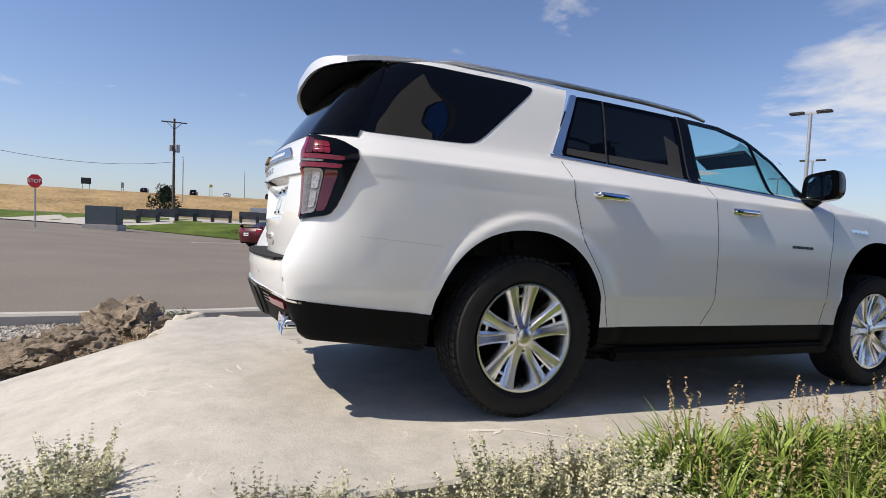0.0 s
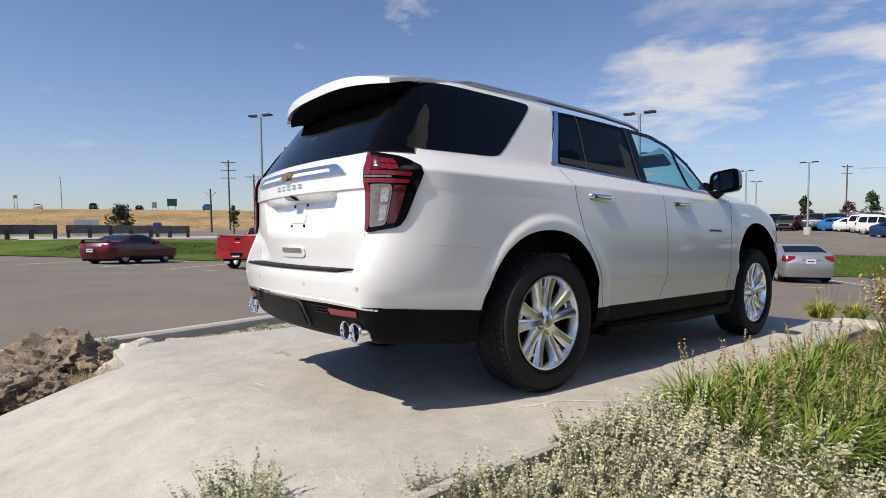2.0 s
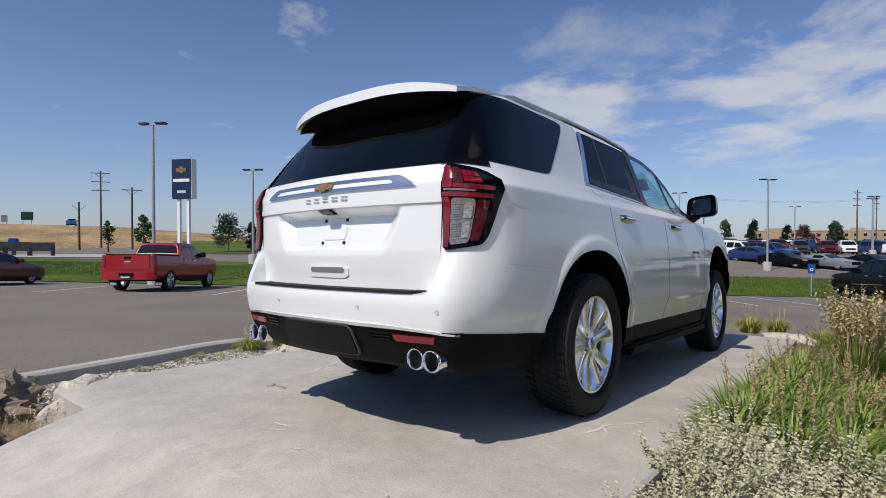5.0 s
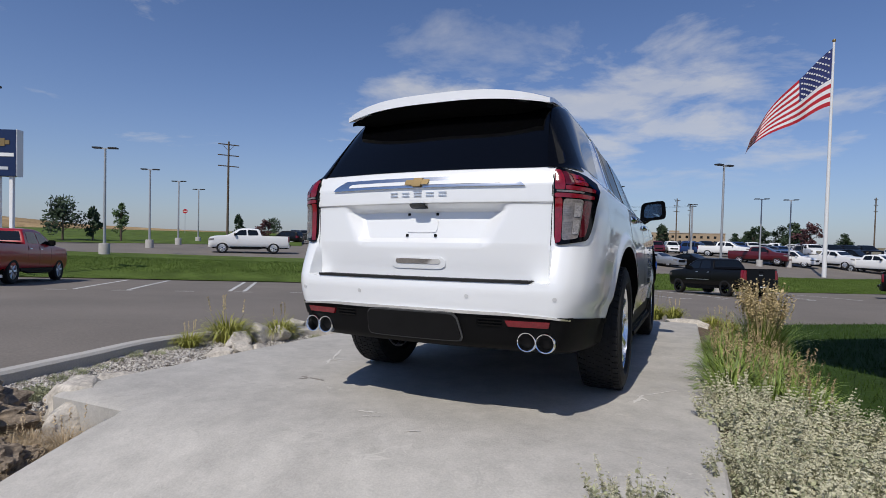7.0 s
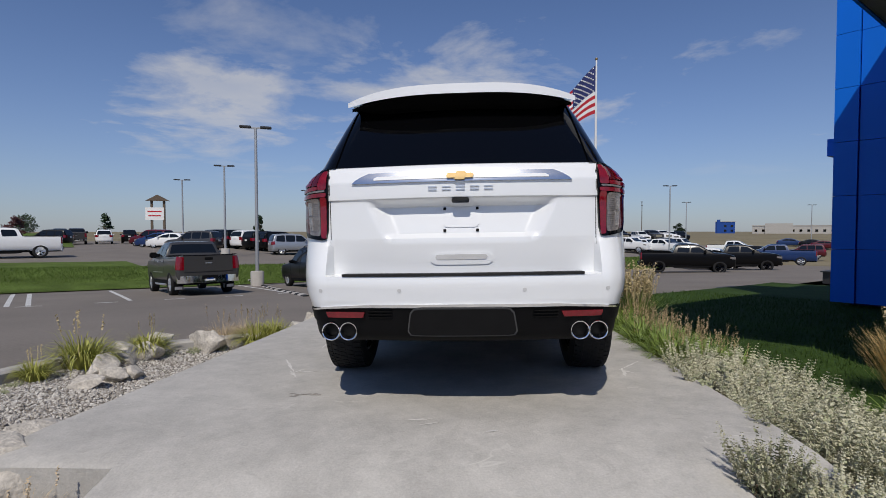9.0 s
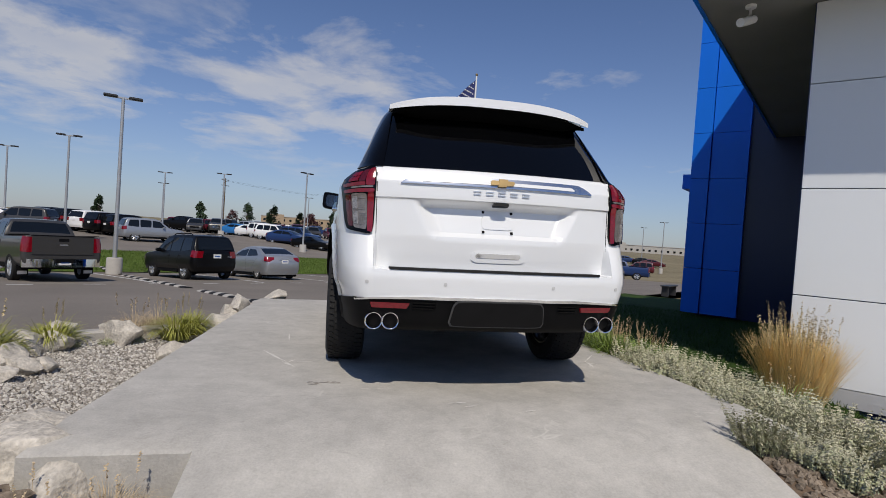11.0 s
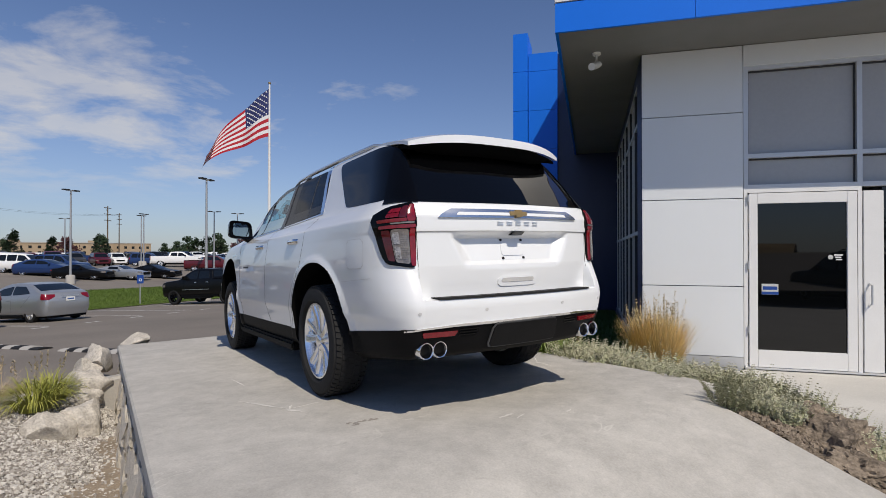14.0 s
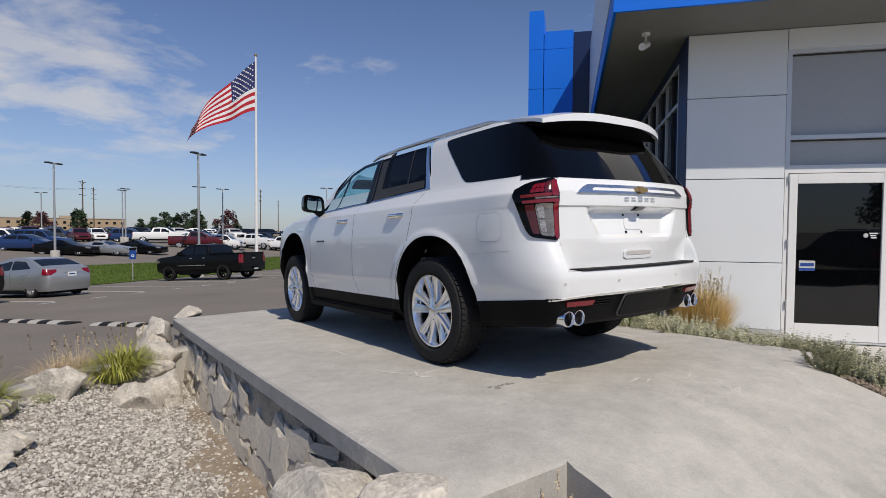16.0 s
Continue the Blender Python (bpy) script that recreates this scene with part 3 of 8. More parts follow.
def suv_hull():
    zs = sorted({0.26, 0.30, 0.36, 0.42, 0.47, 0.52, 0.53, 0.54, 0.55, 0.56, 0.567, 0.575, 0.60, 0.65, 0.70, 0.742, 0.7521, 0.80, 0.87, 0.95, 1.0, 0.885, 0.92, 0.98, 1.03, 1.05, 1.07, 1.09, 1.105, 1.117, 1.128, 1.14, 1.152, 1.165, 1.18, 1.2, 1.23, 1.25, 1.265, 1.285, 1.31, 1.33, 1.346, 1.36, 1.4, 1.45, 1.5, 1.55, 1.6, 1.65, 1.7, 1.73, 1.76, 1.78, 1.8, 1.82, 1.835, 1.85, 1.865, 1.877, 1.888, 1.894, 1.9, 1.904, 0.385, 0.945, 0.972, 1.118, 1.158, 0.635, 0.66, 0.635, 1.245, 1.262, 1.278, 0.483, 0.505, 0.617, 0.68, 0.72, 0.775, 0.825, 0.85, 0.905, 1.015})
    ss = [*np.linspace(0, 1, 61)[:-1], *np.linspace(1, 2, 19)[:-1], *np.linspace(2, 4, 151)[:-1], *np.linspace(4, 5, 11)[:-1], *np.linspace(5, 6, 5)]
    bm = bmesh.new()
    rings = []
    for z in zs:
        half = [suv_point(s, z) for s in ss]
        ring = [bm.verts.new(p) for p in half] + [bm.verts.new((-x, y, zz)) for x, y, zz in half[-2:0:-1]]
        rings.append(ring)
    n = len(rings[0])
    for r, t in zip(rings, rings[1:]):
        for i in range(n):
            f = bm.faces.new((r[i], r[(i + 1) % n], t[(i + 1) % n], t[i]))
            c = f.calc_center_median()
            edge = 0.575 if c.y < 0.2 else 0.52 if c.y < 1.3 else 0.47
            f.material_index = 1 if c.z < edge else 0
    bm.faces.new(rings[0][::-1]).material_index = 1
    bm.faces.new(rings[-1])
    return bm


def cut(body, cutter_bm, mat):
    """Takes a solid out of a body, lining the cut with a material."""
    tool = new("cutter", mesh_of(cutter_bm, "cutter", mat))
    mod = body.modifiers.new("cut", "BOOLEAN")
    mod.operation, mod.object, mod.solver, mod.material_mode = "DIFFERENCE", tool, "EXACT", "TRANSFER"
    graph = bpy.context.evaluated_depsgraph_get()
    done = bpy.data.meshes.new_from_object(body.evaluated_get(graph))
    body.modifiers.clear()
    body.data = done
    bpy.data.objects.remove(tool)


BRIGHT = material("brushed_bright_trim", (0.62, 0.64, 0.67), 0.25, 1.0, 0.04, 5, 60)
MIRROR = material("tinted_mirror", (0.55, 0.58, 0.58), 0.04, 1.0, 0.03, 5, 40)
HITCH = material("grained_black_plastic", (0.009, 0.009, 0.0095), 0.5, 0, 0.2, 8, 300, 0.1, spec=0.12)
GAP = material("shadowed_panel_gap", (0.09, 0.09, 0.09), 0.8, 0, 0.1, 20, 100, spec=0.1)
SENSOR = material("grey_white_sensor", (0.56, 0.56, 0.555), 0.4, 0, 0.05, 20, 100)


def clear_glass(name, tint, gloss=1.0):
    """Tinted panes: what lies behind shows through, with a clear reflection on top."""
    m = bpy.data.materials.new(name)
    m.use_nodes = True
    n, l = m.node_tree.nodes, m.node_tree.links
    n.clear()
    out, mix, see, shine, facing, steep, gain = (n.new("ShaderNode" + k) for k in ("OutputMaterial", "MixShader", "BsdfTransparent", "BsdfGlossy", "LayerWeight", "Math", "Math"))
    see.inputs["Color"].default_value = (*tint, 1)
    shine.inputs["Color"].default_value, shine.inputs["Roughness"].default_value = (gloss, gloss, gloss, 1), 0.01
    facing.inputs["Blend"].default_value = 0.5
    steep.operation, steep.inputs[1].default_value = "POWER", 5.0
    gain.operation, gain.inputs[1].default_value, gain.inputs[2].default_value = "MULTIPLY_ADD", 0.9, 0.03
    l.new(facing.outputs["Facing"], steep.inputs[0]), l.new(steep.outputs[0], gain.inputs[0]), l.new(gain.outputs[0], mix.inputs["Fac"])
    l.new(see.outputs[0], mix.inputs[1]), l.new(shine.outputs[0], mix.inputs[2])
    l.new(mix.outputs[0], out.inputs["Surface"])
    return m


CABIN_GLASS = clear_glass("tinted_cabin_glass", (0.74, 0.90, 0.915), 0.7)
PRIVACY = clear_glass("privacy_glass", (0.12, 0.125, 0.14), 0.5)
TRIM = material("dark_cabin_trim", (0.016, 0.016, 0.018), 0.7, 0, 0.2, 6, 120, 0.1, spec=0.2)
LEATHER = material("dark_seat_leather", (0.028, 0.027, 0.027), 0.5, 0, 0.2, 8, 160, 0.1, spec=0.3)
REAR_DOOR = [(1.53, 1.395), (2.49, 1.35), (2.53, 1.795), (1.72, 1.797)]


def front_glass(u, v):
    low_y, low_z = 2.58 + 1.08 * u, 1.347 - 0.03 * u
    top_y = lerp([(0, 2.60), (0.35, 2.92), (0.6, 3.17), (0.8, 3.42), (1, 3.66)], u)
    top_z = lerp([(0, 1.795), (0.35, 1.785), (0.6, 1.725), (0.8, 1.58), (1, 1.325)], u)
    return low_y + (top_y - low_y) * v, low_z + (top_z - low_z) * v


def edge_line(point, n=14):
    """The outline of a patch, once round."""
    t = [i / n for i in range(n)]
    return [tuple(point(*q)) for q in [(k, 0) for k in t] + [(1, k) for k in t] + [(1 - k, 1) for k in t] + [(0, 1 - k) for k in t]]


def rear_glass(u, v):
    return tuple(bilinear(REAR_DOOR, u, v, 0.03))


# Each opening: its outer line, and the line of the black surround's inner edge.
FRONT_LINE = edge_line(front_glass), edge_line(lambda u, v: front_glass(0.03 + 0.88 * u, 0.05 + 0.89 * v))
REAR_LINE = edge_line(rear_glass), edge_line(lambda u, v: rear_glass(0.03 + 0.94 * u, 0.05 + 0.89 * v))


def side_ring(sgn, outer, inner, off=0.0015):
    """A flat band between two outlines on the body's side, with a turned-in lip."""
    bm = bmesh.new()
    loops = []
    for pts, o in ((outer, off), (inner, off), (inner, off - 0.02)):
        loops.append([bm.verts.new((lambda q: (sgn * q[0], q[1], q[2]))(suv_point(suv_s(y, z), z, o))) for y, z in pts])
    for a, b in zip(loops, loops[1:]):
        for i in range(len(a)):
            j = (i + 1) % len(a)
            bm.faces.new((a[i], a[j], b[j], b[i]))
    bmesh.ops.remove_doubles(bm, verts=bm.verts[:], dist=0.0004)
    return bm


def cabin_bm():
    """The hollow of the cabin, a few centimetres inside the skin."""
    bm = bmesh.new()
    rings = []
    for z, hw in ((0.62, 0.84), (1.26, 0.84), (1.36, 0.785), (1.50, 0.735), (1.65, 0.68), (1.78, 0.61), (1.83, 0.52)):
        yf = lerp(SUV_FRONT, z) - 0.10 if z > 1.3 else 4.15
        yb = 0.95
        rings.append([bm.verts.new(p) for p in ((-hw, yb, z), (hw, yb, z), (hw, yf - 0.25, z), (hw * 0.6, yf, z), (-hw * 0.6, yf, z), (-hw, yf - 0.25, z))])
    for a, b in zip(rings, rings[1:]):
        for i in range(6):
            bm.faces.new((a[i], a[(i + 1) % 6], b[(i + 1) % 6], b[i]))
    bm.faces.new(rings[0][::-1]), bm.faces.new(rings[-1])
    return bm


suv = thing("suv", CAR, "pearl white full-size SUV with black glass on the slab", "car")
body = part("body", suv_hull(), [PEARL, BLACK_PLASTIC], suv, "pearl white painted body")
for sgn in (1, -1):
    for c in ARCH:
        lo, hi = sorted((0.58 * sgn, 1.3 * sgn))
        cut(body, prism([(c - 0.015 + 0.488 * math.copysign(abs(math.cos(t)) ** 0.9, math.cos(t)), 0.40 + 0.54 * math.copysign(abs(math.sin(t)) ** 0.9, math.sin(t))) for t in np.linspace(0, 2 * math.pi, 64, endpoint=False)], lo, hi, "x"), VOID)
cut(body, cabin_bm(), TRIM)
for glass in (front_glass, rear_glass):
    hole = edge_line(lambda u, v: glass(0.026 + 0.888 * u, 0.045 + 0.90 * v), 6)
    cut(body, prism(hole, -1.3, 1.3, "x"), TRIM)
cut(body, prism([(-0.64, 1.34), (0.64, 1.34), (0.53, 1.645), (-0.53, 1.645)], 3.42, 4.6, "y"), TRIM)
body.data.shade_smooth()
body.data.set_sharp_from_angle(angle=radians(35))


def cabin_seat(x, y, w, h):
    """A padded seat in the cabin, with its backrest and headrest."""
    seat = part("seat", box((x - w / 2, y, 0.80), (x + w / 2, y + 0.52, 0.97), 0.05), LEATHER, suv, "dark leather seat")
    for name, lo, hi, bev in (("backrest", (-w / 2, -0.07, 0.0), (w / 2, 0.07, h), 0.05), ("headrest", (-0.13, -0.05, h + 0.03), (0.13, 0.05, h + 0.21), 0.04)):
        bm = box(lo, hi, bev)
        bm.transform(pose(x, y + 0.02, 0.92, 14, 0, 0))
        part(name, bm, LEATHER, seat)


for sx_ in (-0.40, 0.40):
    cabin_seat(sx_, 2.30, 0.52, 0.50)
    cabin_seat(sx_, 1.32, 0.54, 0.42)
part("dashboard", box((-0.80, 3.42, 0.85), (0.80, 4.08, 1.27), 0.06), TRIM, suv, "dark dashboard")
wheel_bm = lathe([(0.012 * math.cos(a), 0.185 + 0.015 * math.sin(a)) for a in np.linspace(0, 2 * math.pi, 10, endpoint=False)], 32, "y", True)
for a in (0, 180, 270):
    add_tube(wheel_bm, [(0.03 * math.cos(radians(a)), 0.01, 0.03 * math.sin(radians(a))), (0.18 * math.cos(radians(a)), 0, 0.18 * math.sin(radians(a)))], [0.03, 0.018], 8)
wheel_bm.transform(pose(-0.40, 3.16, 1.20, -24, 0, 0))
part("steering_wheel", wheel_bm, TRIM, suv, "dark steering wheel")
part("steering_column", tube([(-0.40, 3.18, 1.19), (-0.40, 3.5, 1.06)], 0.04, 10), TRIM, suv)
for x in (-0.36, 0.36):
    bm = box((-0.22, -0.09, -0.012), (0.22, 0.09, 0.012), 0.01)
    bm.transform(pose(x, 3.42, 1.645, -28, 0, 0))
    part("sun_visor", bm, TRIM, suv)
part("rear_view_mirror", box((-0.12, 3.36, 1.62), (0.12, 3.40, 1.69), 0.015), TRIM, suv)

for sgn in (1, -1):
    part("quarter_window", side_patch(sgn, [(0.37, 1.372), (1.00, 1.388), (1.45, 1.797), (0.56, 1.795)], 0.003, nu=24, nv=14, k=0.06), DARK_GLASS, suv, "black privacy glass")
    pane = part("rear_door_window", side_patch(sgn, REAR_DOOR, 0.003, 0.005, nu=18, nv=14, k=0.03), PRIVACY, suv, "dark privacy glass")
    pane.visible_shadow = False
    for name, line in (("rear", REAR_LINE), ("front", FRONT_LINE)):
        part("window_frame", side_ring(sgn, *line), GLOSS_BLACK, suv, "black window surround")
    part("window_bar", side_patch(sgn, [(1.85, 1.375), (1.860, 1.375), (1.925, 1.795), (1.915, 1.795)], 0.005, nu=2, nv=12, k=0), DARK_METAL, suv)
    part("window_bar", side_patch(sgn, [(2.495, 1.352), (2.505, 1.352), (2.54, 1.795), (2.53, 1.795)], 0.0065, nu=2, nv=12, k=0), DARK_METAL, suv)
    def front_pane(u, v, d, sgn=sgn):
        y, z = front_glass(u, v)
        x, yy, zz = suv_point(suv_s(y, z), z, 0.003 + d)
        return (sgn * x, yy, zz)
    pane = part("front_door_window", shell(front_pane, 28, 14, 0.005), CABIN_GLASS, suv, "lightly tinted door glass")
    pane.visible_shadow = False
    part("quarter_bar", side_patch(sgn, [(3.27, 1.335), (3.285, 1.335), (3.20, 1.70), (3.185, 1.70)], 0.005, nu=2, nv=10, k=0), GLOSS_BLACK, suv)
    for i, y in enumerate((3.30, 3.345, 3.39, 3.435, 3.48)):
        part("door_script", side_patch(sgn, [(y, 0.985), (y + 0.04, 0.985), (y + 0.04, 1.003), (y, 1.003)], 0.003, 0.006, 3, 2, 0.1), DARK_METAL, suv)
    part("pillar_trim", side_patch(sgn, [(2.48, 1.348), (2.585, 1.346), (2.605, 1.795), (2.525, 1.797)], 0.0045, nu=3, nv=12, k=0), GLOSS_BLACK, suv)
    part("window_trim", side_patch(sgn, [(1.475, 1.406), (1.535, 1.402), (1.725, 1.797), (1.685, 1.797)], 0.006, nu=4, nv=14, k=0.02), CHROME, suv, "bright chrome window edge")
    part("belt_trim", side_patch(sgn, [(1.46, 1.392), (3.66, 1.307), (3.66, 1.318), (1.46, 1.404)], 0.006, nu=34, nv=2, k=0), CHROME, suv, "bright chrome belt strip")
    def pillar(u, v, d, sgn=sgn):
        z = 1.347 + 0.438 * v
        s0, s1 = suv_sx(0.70 - 0.17 * (z - 1.347), z), suv_s(lerp([(1.347, 0.385), (1.80, 0.575)], z), z)
        x, y, zz = suv_point(s0 + (s1 - s0) * u, z, 0.011 + d)
        return (sgn * x, y, zz)
    part("rear_pillar_trim", shell(pillar, 24, 30, 0.016), GLOSS_BLACK, suv)
    for y0, z0 in ((1.79, 1.187), (2.872, 1.187)):
        def grip(u, v, d, y0=y0, z0=z0, sgn=sgn):
            y = y0 - 0.125 + 0.25 * u
            x = suv_point(suv_s(y, z0), z0)[0] + 0.006 + 0.026 * (1 - (2 * u - 1) ** 6) - 0.010 * (2 * v - 1) ** 2
            return (sgn * (x + d * 1.6), y, z0 - 0.018 + 0.036 * v)
        part("door_handle", shell(grip, 14, 4, 0.018), CHROME, suv, "chrome door handle")
    # Door gaps.
    for a, b in (((2.615, 1.335), (2.60, 1.086)), ((2.60, 1.086), (2.60, 0.60)), ((2.60, 0.60), (2.53, 0.475)), ((1.53, 1.38), (1.536, 1.163)), ((1.536, 1.163), (1.59, 0.925)), ((1.59, 0.925), (1.707, 0.75)), ((1.707, 0.75), (1.80, 0.475)), ((3.80, 1.29), (3.72, 0.93)), ((3.72, 0.93), (3.70, 0.475))):
        part("door_gap", side_patch(sgn, [(a[0] - 0.002, a[1]), (a[0] + 0.002, a[1]), (b[0] + 0.002, b[1]), (b[0] - 0.002, b[1])], 0.001, 0.006, 1, 12, 0), GAP, suv)
    def cladding(u, v, d, sgn=sgn):
        y = 0.115 + 0.675 * u
        z = 0.50 + (lerp([(0.115, 0.577), (0.28, 0.566), (0.79, 0.524)], y) - 0.50) * v
        x, yy, zz = suv_point(suv_s(y, z), z, 0.005 + d)
        return (sgn * x, yy, zz)
    part("bumper_cladding", shell(cladding, 30, 3, 0.02), BLACK_PLASTIC, suv, "black lower bumper cladding")
    part("bumper_seam", side_patch(sgn, [(0.40, 0.882), (0.80, 0.860), (0.80, 0.8625), (0.40, 0.8845)], 0.001, 0.006, 14, 1, 0), SENSOR, suv)
    part("running_board", box((sgn * 0.80 if sgn > 0 else -1.0, 1.86, 0.27), (1.0 if sgn > 0 else -0.80, 3.80, 0.345), 0.02), BLACK_PLASTIC, suv, "black running board")
    # Tail lamp, wrapped round the corner.
    lamp = part("tail_lamp", lamp_patch(sgn, 0.0, 1.0, 0.0, 1.0, 0.014, 0.05), GLOSS_BLACK, suv, "black-edged wraparound tail lamp")
    part("red_lens", lamp_patch(sgn, 0.02, 0.17, 0.035, 0.595, 0.019, 0.01), LAMP_RED, lamp, "red lamp lens")
    part("lower_bar", lamp_patch(sgn, 0.02, 0.86, 0.60, 0.655, 0.021, 0.01), LAMP_RED, lamp, "red lamp bar")
    part("light_bar", lamp_patch(sgn, 0.05, 0.60, 0.668, 0.692, 0.022, 0.01), LAMP_CLEAR, lamp, "thin clear light bar")
    part("middle_lens", lamp_patch(sgn, 0.22, 0.86, 0.70, 0.755, 0.021, 0.01), LAMP_RED, lamp, "red lamp bar")
    part("upper_lens", lamp_patch(sgn, 0.02, 0.21, 0.70, 0.96, 0.019, 0.01), LAMP_RED, lamp, "red lamp lens")
    part("smoked_lens", lamp_patch(sgn, 0.22, 0.39, 0.765, 0.95, 0.018, 0.01), LAMP_DARK, lamp, "smoked lamp lens")
    for u in (0.40, 0.49, 0.58):
        for v in (0.775, 0.855):
            part("reflex_block", lamp_patch(sgn, u, u + 0.085, v, v + 0.072, 0.020, 0.01), LAMP_RED, lamp)
    part("outer_lens", lamp_patch(sgn, 0.645, 0.84, 0.07, 0.575, 0.018, 0.01), LAMP_DARK, lamp, "dark red lamp lens")
    clear = part("clear_lens", lamp_patch(sgn, 0.185, 0.63, 0.055, 0.585, 0.019, 0.01), LAMP_CLEAR, lamp, "clear reversing lamp lens")
    for k in range(16):
        v = 0.09 + 0.028 * k
        if k != 8:
            part("prism_rib", lamp_patch(sgn, 0.19, 0.41, v, v + 0.012, 0.0215, 0.006), LAMP_CLEAR, clear)
    for v in (0.12, 0.35):
        part("reflector_bowl", lamp_patch(sgn, 0.44, 0.59, v, v + 0.19, 0.0225, 0.006), LAMP_BOWL, clear, "bright lamp reflector")
    # Mirror.
    def housing(u, v, d, sgn=sgn):
        a, b = 2 * u - 1, 2 * v - 1
        r = (1 - 0.12 * a**4 * b**4)
        x = 1.035 + 0.125 * a * r * (1 - 0.06 * b)
        z = 1.412 + 0.098 * b * r + 0.012 * a
        return (sgn * x, 3.50 - 0.012 * a if d == 0 else 3.50 + 0.15 * (1 - a * a * 0.8) * (1 - b * b * 0.8) + 0.03, z)
    mirror = part("door_mirror", shell(housing, 12, 10, 0.1), GLOSS_BLACK, suv, "gloss black door mirror")
    part("mirror_glass", shell(lambda u, v, d, sgn=sgn: (lambda q: (sgn * 1.035 + (q[0] - sgn * 1.035) * 0.70, q[1] - 0.006 + d, 1.412 + (q[2] - 1.412) * 0.72))(housing(u, v, 0)), 8, 6, 0.004), MIRROR, mirror, "mirror glass")
    part("mirror_arm", tube([(sgn * 0.87, 3.60, 1.29), (sgn * 0.94, 3.58, 1.31), (sgn * 1.0, 3.57, 1.345)], [0.045, 0.04, 0.035], 10), GLOSS_BLACK, mirror)
    # Roof rail.
    rail = part("roof_rail", tube([(sgn * 0.605, 0.82, 1.835), (sgn * 0.612, 0.95, 1.858), (sgn * 0.615, 1.6, 1.868), (sgn * 0.612, 2.3, 1.868), (sgn * 0.605, 2.72, 1.855), (sgn * 0.60, 2.88, 1.83)], [0.010, 0.015, 0.016, 0.016, 0.015, 0.010], 10), SATIN, suv, "satin metal roof rail")
    # Paired exhaust tips.
    for x in (0.626, 0.722):
        tip = part("exhaust_tip", lathe([(0.022, 0.037), (0.004, 0.0395), (-0.006, 0.044), (-0.008, 0.048), (-0.003, 0.0515), (0.008, 0.053), (0.05, 0.052), (0.28, 0.050), (0.28, 0.034), (0.05, 0.036)], 28, "y", True), CHROME, suv, "chrome exhaust tip")
        part("pipe_bore", lathe([(0.10, 0.002), (0.10, 0.036), (0.105, 0.036), (0.105, 0.002)], 20, "y"), VOID, tip)
        tip.location = (sgn * x, 0.115, 0.444)
    part("reflector", rear_patch([(sgn * 0.535, 0.520), (sgn * 0.735, 0.520), (sgn * 0.745, 0.552), (sgn * 0.520, 0.552)], 0.014, 0.018, 10, 2, 0.02), LAMP_RED, suv, "red bumper reflector")
    for z in (0.518, 0.535, 0.552):
        part("bumper_slot", rear_patch([(sgn * 0.39, z), (sgn * 0.505, z), (sgn * 0.505, z + 0.007), (sgn * 0.37, z + 0.007)], 0.006, 0.01, 6, 1, 0), GLOSS_BLACK, suv)
    for x in (0.328, 0.77):
        part("parking_sensor", rear_patch([(sgn * x - 0.010, 0.658), (sgn * x + 0.010, 0.658), (sgn * x + 0.010, 0.678), (sgn * x - 0.010, 0.678)], 0.003, 0.008, 4, 4, 0.25), SENSOR, suv)
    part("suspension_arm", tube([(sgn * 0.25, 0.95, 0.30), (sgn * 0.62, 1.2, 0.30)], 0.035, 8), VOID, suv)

# The metal under the rear glass and its pillars is painted black.
body.data.materials.append(GLOSS_BLACK)
for face in body.data.polygons:
    around = [body.data.vertices[i].co for i in face.vertices]
    if all(1.355 < q.z < 1.80 and q.y < lerp([(1.347, 0.37), (1.80, 0.56)], q.z) for q in around):
        face.material_index = len(body.data.materials) - 1

# Rear: glass, spoiler, bright strip, recess edge, step pad, bumper cover.
part("rear_window", rear_patch([(-0.735, 1.346), (0.735, 1.346), (0.655, 1.79), (-0.655, 1.79)], 0.004, 0.02, 28, 12, 0.02), DARK_GLASS, suv, "black rear glass")


def spoiler(u, v, d):
    x = -0.665 + 1.33 * u
    e = abs(2 * u - 1)
    y = 0.24 + 0.11 * e ** 3 + 0.62 * v
    z = 1.822 - 0.062 * e ** 3 + 0.07 * min(1, v * 1.6) ** 0.7
    return (x * (1 - 0.05 * v), y, z + d * (1 - 0.6 * v) * (1.0 - 0.5 * e ** 4))


part("spoiler", shell(spoiler, 28, 8, 0.055), PEARL, suv, "white roof spoiler")
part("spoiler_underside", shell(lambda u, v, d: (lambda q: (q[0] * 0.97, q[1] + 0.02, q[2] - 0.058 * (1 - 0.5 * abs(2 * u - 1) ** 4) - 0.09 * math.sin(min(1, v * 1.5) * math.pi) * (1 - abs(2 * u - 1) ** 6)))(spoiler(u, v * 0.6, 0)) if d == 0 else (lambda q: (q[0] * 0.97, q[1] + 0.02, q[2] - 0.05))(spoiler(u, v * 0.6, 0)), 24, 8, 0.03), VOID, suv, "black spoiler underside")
part("bright_strip", rear_patch([(-0.61, 1.247), (0.61, 1.247), (0.51, 1.305), (-0.51, 1.305)], 0.012, 0.02, 28, 3, 0.02), BRIGHT, suv, "bright chrome tailgate strip")
part("strip_inlay", rear_patch([(-0.48, 1.263), (0.48, 1.263), (0.46, 1.283), (-0.46, 1.283)], 0.014, 0.01, 24, 2, 0.02), PEARL, suv)
